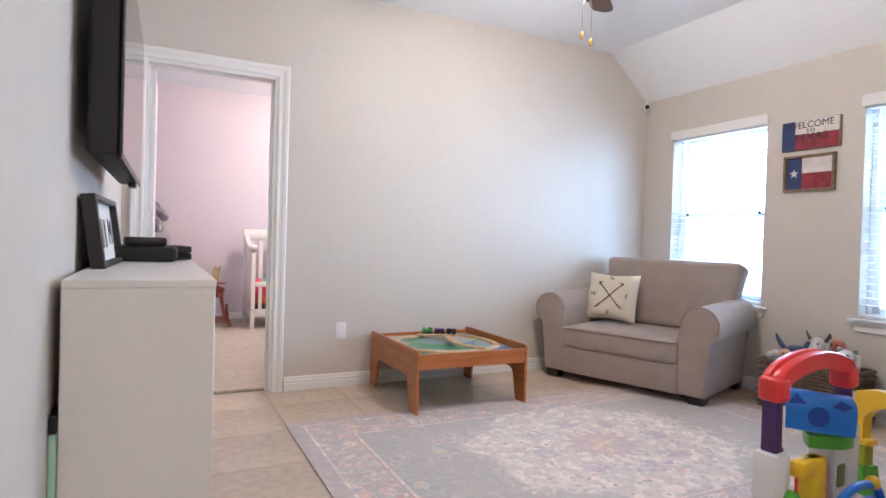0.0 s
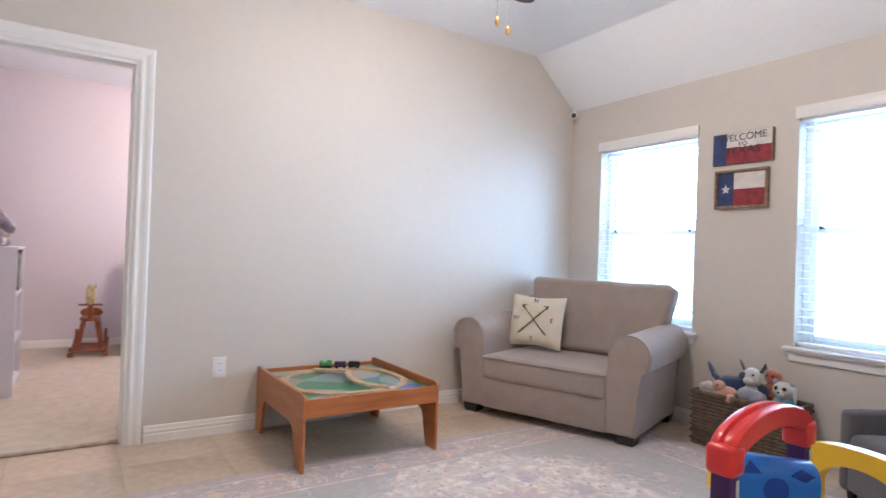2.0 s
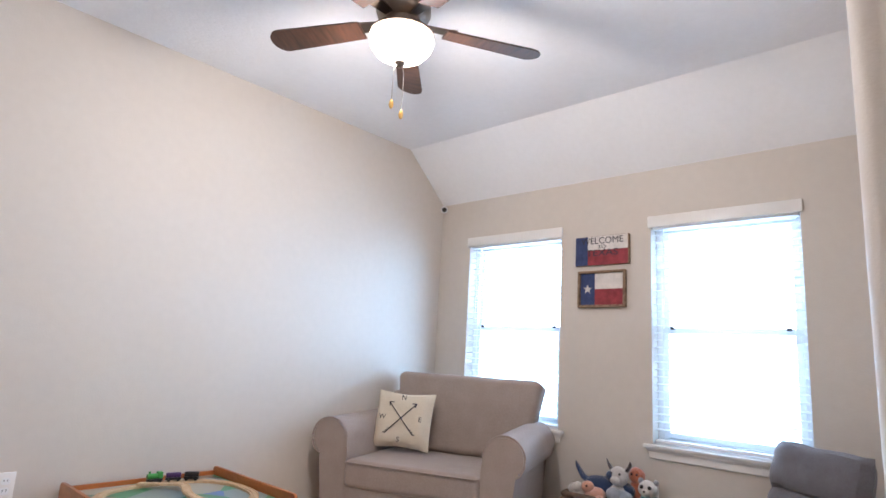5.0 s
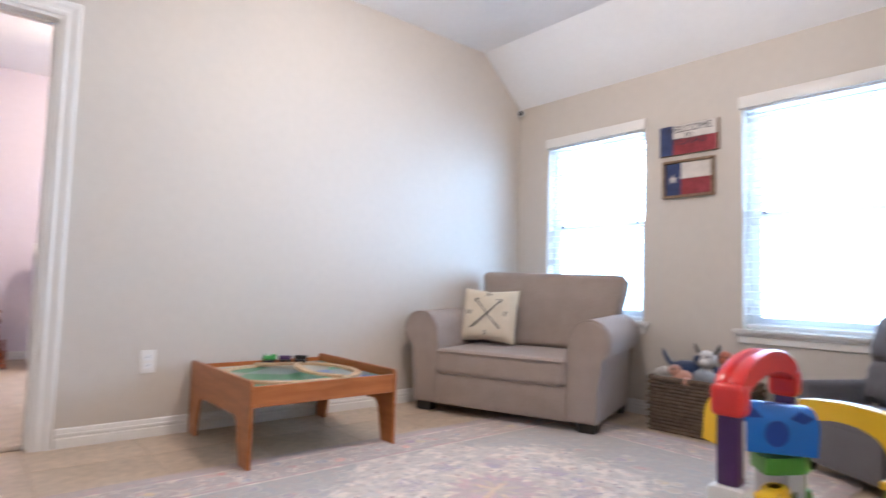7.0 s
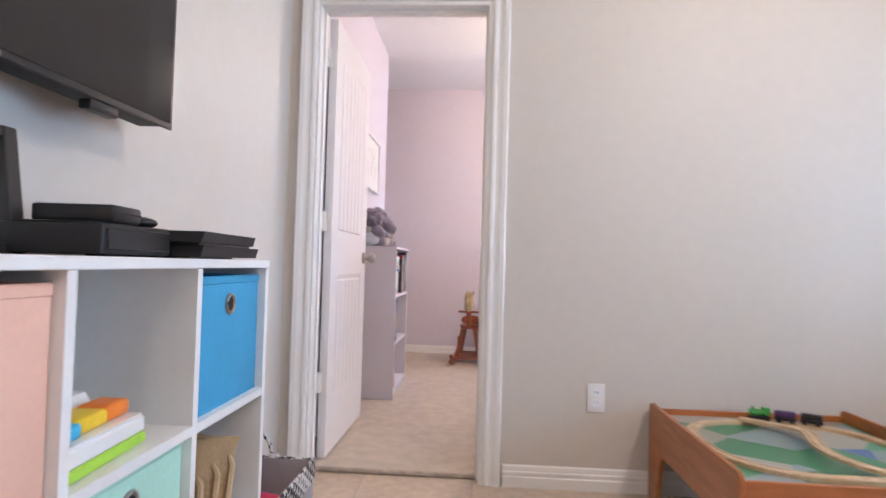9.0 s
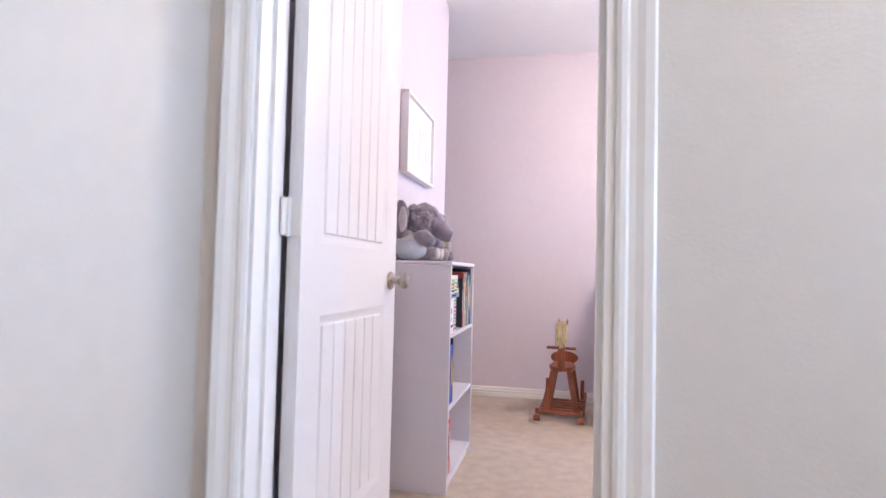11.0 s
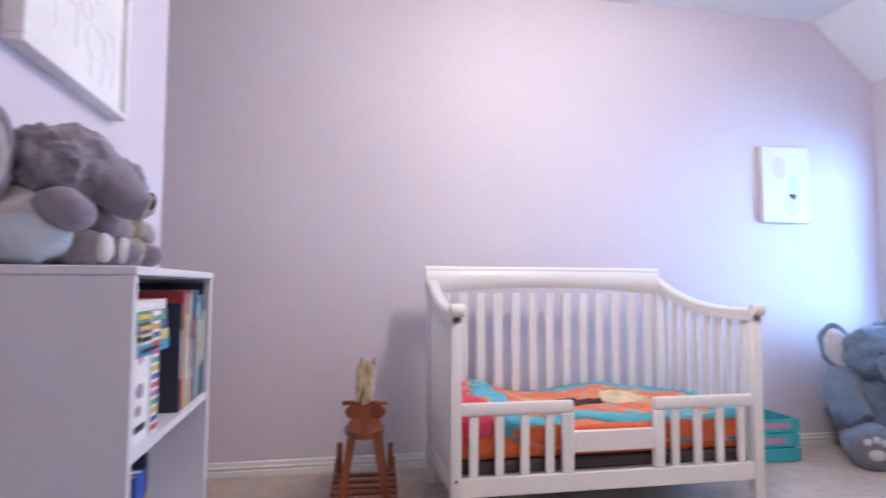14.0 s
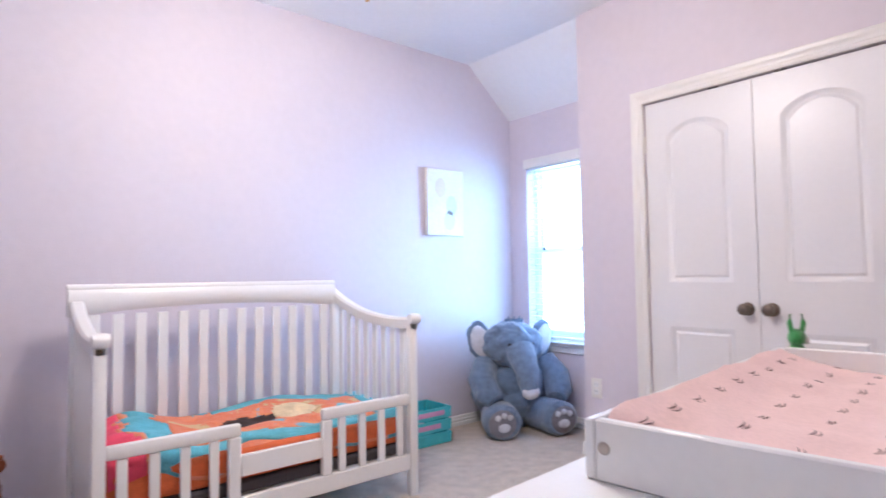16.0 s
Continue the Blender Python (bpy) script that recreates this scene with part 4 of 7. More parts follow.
box(bm, -0.100, -0.078, 0.03, 0.06, 0.20, 0.38, 0.002)
part("bracket", bm, BLACKSOFT, tv)

# ---------- framed word sign ----------
fr = thing("framed_sign", "black framed print with bold black letters leaning on the wall", "picture", pose(0.012, 2.150, SH, 0, -8, -2.5) @ Matrix.Diagonal((1, 1.14, 0.95, 1)))
PAPER = mat("white_paper", (0.80, 0.79, 0.77), 0.7)
part("backing", box(B(), -0.026, -0.018, -0.205, 0.205, 0.004, 0.212), BLACKSOFT, fr)
part("paper", box(B(), -0.018, -0.013, -0.19, 0.19, 0.018, 0.200), PAPER, fr)
for a in ((-0.028, 0.008, -0.214, -0.19, 0.0, 0.218), (-0.028, 0.008, 0.19, 0.214, 0.0, 0.218), (-0.028, 0.008, -0.19, 0.19, 0.0, 0.018), (-0.028, 0.008, -0.19, 0.19, 0.200, 0.218)):
    part("frame_side", box(B(), *a, 0.002), BLACKWOOD, fr)
lettering("M", 0.125, BLACK, fr, pose(-0.0122, 0.130, 0.105, 90, 0, 90), 0.8)
for k in range(4):
    part("printed_bar", box(B(), -0.0126, -0.0118, -0.165 + k * 0.058, -0.130 + k * 0.058, 0.058, 0.150), BLACK, fr)

# ---------- consoles ----------
con = thing("game_console", "black slanted two-layer game console on the shelf", "game console", pose(0.108, 2.678, SH, 0, 0, 3))
for z0, z1 in ((0.004, 0.026), (0.031, 0.052)):
    bm = slab(B(), [(-0.155, z0), (0.150 if z0 < 0.01 else 0.128, z0), (0.168 if z0 < 0.01 else 0.146, z1), (-0.14, z1)], -0.137, 0.137, "x")
    part("half_shell", bm, BLACKSOFT, con, smooth=False)
part("light_strip", box(B(), -0.13, 0.13, -0.145, 0.125, 0.0265, 0.0305), BLACK, con)
part("foot", box(B(), -0.10, 0.10, -0.12, 0.10, 0.0, 0.0038), BLACK, con)
rt = thing("cable_box", "old black set-top box lying beside the console", "set-top box", pose(0.090, 2.440, SH, 0, 0, -4))
part("body", box(B(), -0.105, 0.105, -0.088, 0.088, 0.003, 0.052, 0.005, 2), BLACKSOFT, rt)
part("front_ridge", box(B(), 0.105, 0.110, -0.080, 0.080, 0.010, 0.045, 0.002), BLACK, rt)
part("raised_badge", box(B(), -0.05, 0.07, -0.075, 0.03, 0.0522, 0.056, 0.002), BLACK, rt)
hd = thing("hard_drive", "flat black box stacked on the set-top box", "box", pose(0.085, 2.448, SH + 0.0562, 0, 0, 6))
part("body", box(B(), -0.06, 0.075, -0.048, 0.048, 0.0, 0.030, 0.006, 2), BLACK, hd)
part("seam", box(B(), 0.0752, 0.0765, -0.044, 0.044, 0.015, 0.018), BLACKSOFT, hd)
gp = thing("game_controller", "black rounded game controller beside the boxes", "controller", pose(0.105, 2.558, SH + 0.0525))
bm = B()
blob(bm, (0, 0, 0.013), (0.045, 0.032, 0.013), (0, 0, 0), 3)
blob(bm, (-0.03, 0.022, 0.012), (0.022, 0.014, 0.012), (0, 0, 0), 2)
blob(bm, (-0.03, -0.022, 0.012), (0.022, 0.014, 0.012), (0, 0, 0), 2)
part("shell", bm, BLACK, gp)
cab = thing("cable", "loose black cables behind the boxes on the shelf", "cable", pose(0, 0, 0))
for k in range(3):
    pts = [(-0.03 + 0.006 * k, 2.20 + 0.09 * i / 2, SH + 0.006 + 0.02 * abs(math.sin(i * 1.1 + k))) for i in range(9)]
    part("strand", tube(B(), pts, 0.003, 6), BLACK, cab)

# ---------- fabric bins ----------
PEACH = mat("peach_fabric", (0.80, 0.49, 0.37), 0.9, vary=0.04, scale=8, bump=0.12, bscale=500)
BLUEF = mat("sky_blue_fabric", (0.065, 0.35, 0.60), 0.85, vary=0.06, scale=8, bump=0.3, bscale=500)
MINT = mat("mint_fabric", (0.42, 0.68, 0.56), 0.9, vary=0.06, scale=8, bump=0.3, bscale=500)


def bin_box(cloth, label, col, row, front=0.238, back=-0.028, h=0.270, w=0.318, shift=0.0):
    y0 = SY0 + col * PITCH + 0.018 + (PITCH - 0.018 - w) / 2 + shift
    z0 = RZ[row] + (0.0095 if row else 0.0005)
    d = front - back
    o = thing("storage_bin", label, "storage bin", pose(back, y0, z0))
    t = 0.006
    part("bottom", box(B(), 0, d, 0, w, 0, t), cloth, o, smooth=False)
    part("back_panel", box(B(), 0, t, 0, w, t, h), cloth, o, smooth=False)
    part("side_panel", box(B(), t, d - t, 0, t, t, h), cloth, o, smooth=False)
    part("side_panel", box(B(), t, d - t, w - t, w, t, h), cloth, o, smooth=False)
    bm = B()
    box(bm, d - t, d, 0.001, w - 0.001, t, h - 0.004, 0.003, 2)
    fp = part("front_panel", bm, cloth, o)
    part("hem", box(B(), d - t - 0.002, d + 0.002, 0.0, w, h - 0.018, h, 0.003), cloth, o)
    zc = h - 0.060
    # Black disc stands in for the unlit hole inside the eyelet.
    part("hole_shade_disc", lathe(B(), [(0.017, 0), (0.017, 0.001)], 20, pose(d + 0.0005, w / 2, zc, 0, 90, 0)), BLACKSOFT, fp)
    ring = B()
    c = [(d + 0.002, w / 2 + 0.0195 * math.cos(2 * math.pi * k / 24), zc + 0.0195 * math.sin(2 * math.pi * k / 24)) for k in range(25)]
    tube(ring, c, 0.0040, 8, caps=False)
    part("eyelet", ring, NICKEL, fp, "chrome ring eyelet")
    return o


bin_box(PEACH, "peach fabric storage bin with a metal eyelet", 1, 2)
bin_box(BLUEF, "sky blue fabric storage bin with a metal eyelet", 3, 2)
bin_box(MINT, "mint green fabric storage bin with a metal eyelet", 2, 1)
bin_box(MINT, "mint green fabric bin pushed to the back of the shelf", 1, 0, 0.225, -0.034, 0.24)
bin_box(BLUEF, "sky blue fabric bin holding dark cloth", 3, 0, 0.238, -0.028, 0.22)

TAN = mat("tan_canvas", (0.50, 0.36, 0.20), 0.85, vary=0.12, scale=12, bump=0.3, bscale=300)
for k in range(3):
    y = SY0 + 3 * PITCH + 0.045 + 0.062 * k
    o = thing("canvas_bag", "folded tan canvas bag standing on the shelf", "bag", pose(0.02, y, RZ[1] + 0.0095, -8 - 5 * k, 0, 0), group="folded canvas bags")
    bm = pillow(B(), 0.40, 0.215 + 0.02 * (k == 1), 0.05, 10, pose(0.02, 0.02, 0.105, 0, 0, 0))
    for v in bm.verts:
        v.co.x = min(v.co.x, 0.22)
        v.co.z = max(v.co.z, 0.0)
    part("cloth", bm, TAN, o)
    part("folded_edge", tube(B(), [(-0.12, 0.015, 0.208), (0.06, 0.018, 0.212), (0.185, 0.02, 0.198), (0.212, 0.02, 0.15), (0.214, 0.02, 0.03)], 0.008, 8), TAN, o)

# toy box in the open cube
tb = thing("toy_set", "open white and lime toy box with coloured shapes", "toy", pose(0.02, SY0 + 2 * PITCH + 0.028, RZ[2] + 0.0095, 0, 0, 4))
LIME = mat("lime_card", (0.42, 0.70, 0.06), 0.45)
part("tray", box(box(B(), 0, 0.215, 0, 0.200, 0.018, 0.044, 0.003), 0.004, 0.211, 0.004, 0.196, 0.044, 0.048), WHITE, tb)
part("lime_base", box(B(), -0.002, 0.217, -0.002, 0.202, 0.0, 0.0178, 0.003), LIME, tb)
for nm, c, p, r in (("orange_shape", (0.85, 0.22, 0.02), (0.17, 0.155, 0.062), (0.026, 0.034, 0.013)), ("yellow_shape", (0.90, 0.62, 0.02), (0.16, 0.09, 0.060), (0.035, 0.04, 0.012)), ("blue_shape", (0.05, 0.45, 0.70), (0.17, 0.03, 0.059), (0.03, 0.026, 0.011)), ("orange_lid", (0.75, 0.20, 0.05), (0.08, 0.09, 0.058), (0.05, 0.05, 0.010))):
    bm = B()
    box(bm, p[0] - r[0], p[0] + r[0], p[1] - r[1], p[1] + r[1], p[2] - r[2], p[2] + r[2], min(r) * 0.6, 3)
    part(nm, bm, mat(nm, c, 0.35), tb)
part("folded_card", slab(B(), [(0.02, 0.0485), (0.14, 0.0485), (0.12, 0.081), (0.04, 0.086)], 0.10, 0.19, "y"), PAPER, tb)

# patterned basket at the shelf's end


def zigzag_mat():
    m = mat("black_and_white_weave", (0.6, 0.58, 0.55), 0.8)
    nt = m.node_tree
    ck = nt.nodes.new("ShaderNodeTexChecker")
    ck.inputs["Scale"].default_value = 55
    ck.inputs["Color1"].default_value, ck.inputs["Color2"].default_value = (0.02, 0.02, 0.02, 1), (0.62, 0.60, 0.57, 1)
    tc, mp = nt.nodes.new("ShaderNodeTexCoord"), nt.nodes.new("ShaderNodeMapping")
    mp.inputs["Rotation"].default_value = (radians(35), radians(25), radians(45))
    nt.links.new(tc.outputs["Object"], mp.inputs["Vector"])
    nt.links.new(mp.outputs["Vector"], ck.inputs["Vector"])
    nt.links.new(ck.outputs["Color"], nt.nodes["Principled BSDF"].inputs["Base Color"])
    return m


bk = thing("patterned_bin", "grey bin with a black and white patterned rim", "storage bin", pose(0.02, 2.885, 0))
GREYF = mat("grey_felt", (0.36, 0.34, 0.35), 0.9, vary=0.1, scale=20)
for nm, a in (("bottom", (0, 0.26, 0, 0.36, 0, 0.008)), ("back_panel", (0, 0.007, 0, 0.36, 0.008, 0.30)), ("front_panel", (0.253, 0.26, 0, 0.36, 0.008, 0.30)),
              ("side_panel", (0.007, 0.253, 0, 0.007, 0.008, 0.30)), ("side_panel", (0.007, 0.253, 0.353, 0.36, 0.008, 0.30))):
    part(nm, box(B(), *a), GREYF, bk, smooth=False)
ZIG = zigzag_mat()
bm = B()
box(bm, 0.2535, 0.264, -0.004, 0.364, 0.235, 0.304, 0.003)
box(bm, 0.0, 0.2535, 0.3535, 0.364, 0.235, 0.304, 0.003)
box(bm, 0.0, 0.2535, -0.004, 0.0065, 0.235, 0.304, 0.003)
part("rim_band", bm, ZIG, bk, "black and white woven rim")
part("handle", tube(B(), [(0.08 + 0.05 * math.cos(radians(a)), 0.357, 0.30 + 0.075 * math.sin(radians(a))) for a in range(0, 181, 15)], 0.006, 8), ZIG, bk, "braided rope handle")
for k, (c, p) in enumerate((((0.55, 0.03, 0.10), (0.17, 0.22, 0.22)), ((0.05, 0.05, 0.06), (0.08, 0.12, 0.21)), ((0.60, 0.05, 0.22), (0.12, 0.28, 0.20)))):
    o = thing("soft_toy_bundle", "small crumpled pink or black cloth in the bin", "cloth", pose(0.02 + p[0], 2.885 + p[1], p[2] - 0.06))
    part("cloth", blob(B(), (0, 0, 0.03), (0.07, 0.06, 0.05), (0, 0, 30), 3, 0.02, 14), mat("bundle_cloth", c, 0.8), o)

fb = thing("folded_bin", "pale green bin folded flat behind the shelf", "storage bin", pose(-0.059, 1.512, 0))
part("cloth", box(B(), 0.0, 0.015, 0, 0.30, 0.0, 0.585, 0.004, 2), MINT, fb)
part("dark_rim", box(B(), -0.001, 0.016, -0.002, 0.302, 0.5855, 0.625, 0.004, 2), BLACKSOFT, fb, "dark hem along the top")

# ---------- wall plates ----------


def outlet(m, label):
    o = thing("wall_outlet", label, "outlet", m, group="wall outlets")
    part("plate", box(B(), -0.036, 0.036, -0.006, -0.0005, -0.058, 0.058, 0.003, 2), TRIM, o)
    for z in (-0.021, 0.021):
        f = part("socket", slab(B(), [(u, v + z) for u, v in rounded(0.034, 0.030, 0.012)], -0.0085, -0.0062, "y"), VINYL, o)
        for dx in (-0.0065, 0.0065):
            part("slot", box(B(), dx - 0.0011, dx + 0.0011, -0.0092, -0.0086, z - 0.002, z + 0.008), BLACKSOFT, f)
    return o


outlet(pose(1.264, YN, 0.377), "white double wall outlet in the beige wall")
outlet(pose(XC, 6.18, 0.42, 0, 0, -90), "white double wall outlet in the lilac wall")
gb = thing("gate_bracket", "white plastic baby-gate bracket on the wall end", "bracket", pose(2.040, 0.790, 1.315))
part("strip", box(B(), -0.010, -0.0005, -0.010, 0.010, -0.035, 0.19, 0.003, 2), VINYL, gb)
part("latch", box(B(), -0.030, -0.0102, -0.006, 0.012, -0.03, 0.02, 0.004, 2), VINYL, gb)
part("latch", box(B(), -0.022, -0.0102, 0.0, 0.016, 0.075, 0.105, 0.004, 2), NICKEL, gb)

sc = thing("security_camera", "small white camera with a dark lens in the corner", "camera", pose(XE - 0.062, YN - 0.062, 2.215, 0, 0, -45))
part("body", lathe(B(), [(0.012, 0), (0.027, 0.004), (0.030, 0.03), (0.030, 0.055), (0.022, 0.062)], 20, pose(0, 0.02, 0.03, 105, 0, 0)), VINYL, sc)
part("lens", lathe(B(), [(0.020, 0), (0.018, 0.004)], 18, pose(0, -0.045, 0.012, 105, 0, 0)), BLACK, sc)
part("wall_mount", tube(B(), [(0, 0.065, 0.07), (0, 0.03, 0.05), (0, 0.0, 0.035)], 0.010, 10), VINYL, sc)

# ---------- wall signs ----------
NAVY = mat("worn_navy_paint", (0.035, 0.055, 0.15), 0.75, vary=0.35, scale=25)
REDP = mat("worn_red_paint", (0.26, 0.035, 0.045), 0.75, vary=0.35, scale=25)
WHITEP = mat("worn_white_paint", (0.66, 0.62, 0.58), 0.75, vary=0.15, scale=25)
INK = mat("dark_print", (0.03, 0.03, 0.045), 0.8)
sg = thing("welcome_sign", "painted plank sign in red, white and blue", "sign", pose(XE - 0.001, 2.640, 1.692, 0, 0, -90))
part("board", box(B(), 0, 0.382, -0.018, 0, 0, 0.198, 0.003), BARNWOOD, sg)
for k, (x0, x1, z0, z1, m_) in enumerate(((0.002, 0.092, 0.002, 0.196, NAVY), (0.092, 0.374, 0.102, 0.196, WHITEP), (0.092, 0.374, 0.002, 0.102, REDP))):
    part("painted_field", box(B(), x0 + 0.0005, x1 - 0.0005, -0.0205, -0.0183, z0 + 0.0005, z1 - 0.0005), m_, sg, smooth=False)
lettering("WELCOME", 0.062, INK, sg, pose(0.195, -0.0212, 0.163, 90, 0, 0), 1.0)
lettering("TO", 0.034, INK, sg, pose(0.195, -0.0212, 0.122, 90, 0, 0), 1.25)
lettering("TEXAS", 0.062, INK, sg, pose(0.195, -0.0212, 0.082, 90, 0, 0), 1.25)
fg = thing("flag_picture", "framed wooden flag with one white star", "picture", pose(XE - 0.001, 2.617, 1.414, 0, 0, -90))
for a in ((0, 0.335, -0.030, 0, 0, 0.016), (0, 0.335, -0.030, 0, 0.226, 0.242), (0, 0.016, -0.030, 0, 0.0165, 0.2255), (0.319, 0.335, -0.030, 0, 0.0165, 0.2255)):
    part("frame_side", box(B(), *a, 0.002), BARNWOOD, fg)
part("field", box(B(), 0.0165, 0.118, -0.012, -0.001, 0.0165, 0.2255), NAVY, fg, smooth=False)
part("field", box(B(), 0.1185, 0.3185, -0.012, -0.001, 0.1215, 0.2255), WHITEP, fg, smooth=False)
part("field", box(B(), 0.1185, 0.3185, -0.012, -0.001, 0.0165, 0.121), REDP, fg, smooth=False)
star = [(0.067 + (0.032 if k % 2 == 0 else 0.0125) * math.sin(math.pi * k / 5), 0.121 + (0.032 if k % 2 == 0 else 0.0125) * math.cos(math.pi * k / 5)) for k in range(10)]
part("star", slab(B(), star, -0.0145, -0.0122, "y"), WHITEP, fg, smooth=False)

# ---------- ceiling fan ----------


def ceiling_fan(m, label):
    f = thing("ceiling_fan", label, "ceiling fan", m, group="ceiling fans")
    part("canopy", lathe(B(), [(0.070, 0.235), (0.066, 0.210), (0.035, 0.187), (0.016, 0.180), (0.016, 0.15)], 28), BRONZE, f)
    part("motor_housing", lathe(B(), [(0.03, 0.15), (0.09, 0.14), (0.115, 0.11), (0.118, 0.05), (0.105, 0.02), (0.085, 0.005), (0.085, -0.015), (0.06, -0.02)], 32), BRONZE, f)
    for k in range(5):
        a = radians(42.2 + 72 * k)
        mm = Matrix.Rotation(a, 4, "Z")
        arm = B()
        slab(arm, [(0.09, -0.02), (0.20, -0.03), (0.235, -0.042), (0.235, 0.042), (0.20, 0.03), (0.09, 0.02)], -0.004, 0.004, "z", mm @ pose(0, 0, 0.012, 10, 0, 0))
        part("blade_arm", arm, BRONZE, f)
        out = [(0.19, -0.050), (0.585, -0.066)] + [(0.585 + 0.06 * math.sin(radians(t)), -0.066 * math.cos(radians(t))) for t in range(15, 180, 15)] + [(0.585, 0.066), (0.19, 0.050)]
        bm = slab(B(), out, -0.004, 0.004, "z")
        part("blade", bm, BLADE, f, "dark walnut fan blade", m=mm @ pose(0, 0, 0.0, 11, 0, 0))
    part("light_fitter", lathe(B(), [(0.06, -0.021), (0.085, -0.03), (0.135, -0.045), (0.138, -0.055), (0.10, -0.056)], 30), BRONZE, f)
    g = part("glass_bowl", lathe(B(), [(0.132, -0.058), (0.138, -0.075), (0.130, -0.105), (0.105, -0.138), (0.07, -0.158), (0.03, -0.168), (0.012, -0.170)], 36), GLOBE, f, "lit frosted glass bowl")
    g.visible_shadow = False
    part("finial", lathe(B(), [(0.012, -0.171), (0.024, -0.175), (0.020, -0.186), (0.008, -0.198)], 18), BRONZE, f)
    for k, (dx, z) in enumerate(((0.03, -0.375), (-0.028, -0.350))):
        part("pull_chain", tube(B(), [(dx * 0.4, 0, -0.178), (dx, 0.004, -0.22), (dx, 0.004, z)], 0.0022, 6), NICKEL, f)
        part("chain_pull", lathe(B(), [(0.004, z), (0.009, z - 0.012), (0.010, z - 0.025), (0.006, z - 0.038)], 12, pose(dx, 0.004, 0)), BRASS, f, "small brass pull knob")
    return f


ceiling_fan(pose(2.036, 2.384, 2.425), "dark-bladed ceiling fan with a lit glass bowl")
ceiling_fan(pose(1.70, 5.75, 2.455, 0, 0, 20), "dark-bladed bedroom ceiling fan with a lit bowl")

# ---------- cushion on the love seat ----------
CREAM = mat("cream_canvas", (0.66, 0.59, 0.47), 0.9, vary=0.05, scale=10, bump=0.3, bscale=400)
cu = thing("throw_cushion", "cream square cushion printed with crossed arrows", "cushion", pose(-0.225, 0.40, 0.455, -16, 3, 8))
cu.parent = None
cu.matrix_world = pose(3.025, 3.143, 0, 0, 0, -70.1) @ pose(-0.262, 0.375, 0.428, -17, 1, 8)
part("cover", pillow(B(), 0.40, 0.38, 0.13, 14, pose(0, 0, 0.19)), CREAM, cu)


def on_cushion(u, v):
    f = max(0.0, (1 - (u / 0.2) ** 4) * (1 - (v / 0.19) ** 4)) ** 0.5
    return Vector((u, -0.065 * f - 0.004, 0.19 + v))


for s in (-1, 1):
    bm = tube(B(), [on_cushion(s * (-0.095 + 0.19 * k / 10), -0.10 + 0.20 * k / 10) for k in range(11)], 0.0035, 6)
    for q in (-1, 1):
        tube(bm, [on_cushion(s * 0.095 - s * 0.004 * k - q * 0.0, 0.10) + Vector((-s * 0.012 * k * (q > 0), 0, -0.012 * k * (q < 0))) for k in range(3)], 0.003, 6)
    for k in range(3):
        tube(bm, [on_cushion(-s * (0.092 - 0.014 * k), -0.10 + 0.014 * k) + Vector((d, 0, e)) for d, e in ((0, 0), (-s * 0.016, 0.002))], 0.003, 6)
    part("printed_arrow", bm, INK, cu)
for ch, u, v in (("N", 0, 0.135), ("S", 0, -0.135), ("W", -0.13, 0.0), ("E", 0.13, 0.0)):
    p = on_cushion(u, v)
    lettering(ch, 0.045, INK, cu, pose(p.x, p.y - 0.001, p.z, 90, 0, 0))

# ---------- train and track ----------
tk = thing("train_track", "pale wooden toy railway laid in a figure of eight", "toy track", pose(TX0 + TW / 2, TY0 + TD / 2, 0.330))


def strip(bm, pts, w, h):
    """A flat strip with two wheel grooves along points."""
    pts = [Vector(p) for p in pts]
    rows = []
    for i, p in enumerate(pts):
        d = (pts[min(i + 1, len(pts) - 1)] - pts[max(i - 1, 0)])
        d.z = 0
        d.normalize()
        s = Vector((-d.y, d.x, 0))
        prof = [(-w / 2, 0), (-w / 2, h), (-w * 0.36, h), (-w * 0.33, h - 0.003), (-w * 0.22, h - 0.003), (-w * 0.19, h), (w * 0.19, h), (w * 0.22, h - 0.003), (w * 0.33, h - 0.003), (w * 0.36, h), (w / 2, h), (w / 2, 0)]
        rows.append([bm.verts.new(p + s * a + Vector((0, 0, b))) for a, b in prof])
    for a, b in zip(rows, rows[1:]):
        for k in range(12):
            bm.faces.new((a[k], a[(k + 1) % 12], b[(k + 1) % 12], b[k]))
    bm.faces.new(rows[0][::-1])
    bm.faces.new(rows[-1])
    return bm


loop = [(0.325 * math.copysign(abs(math.cos(radians(a))) ** 0.8, math.cos(radians(a))), 0.300 * math.copysign(abs(math.sin(radians(a))) ** 0.8, math.sin(radians(a))), 0) for a in range(0, 361, 10)]
for k in range(6):
    part("rail_piece", strip(B(), loop[k * 6:k * 6 + 7], 0.040, 0.012), TRACK, tk)
cross = [(-0.07 + 0.20 * k / 16 + 0.07 * math.sin(math.pi * k / 8), 0.300 - 0.60 * k / 16, 0.0125 + 0.022 * math.sin(math.pi * k / 16) ** 2) for k in range(17)]
for k in range(2):
    part("crossing_piece", strip(B(), cross[k * 8:k * 8 + 9], 0.040, 0.010), TRACK, tk)
TG = mat("green_toy_paint", (0.05, 0.27, 0.05), 0.35)
TPU = mat("purple_toy_paint", (0.06, 0.025, 0.10), 0.35)
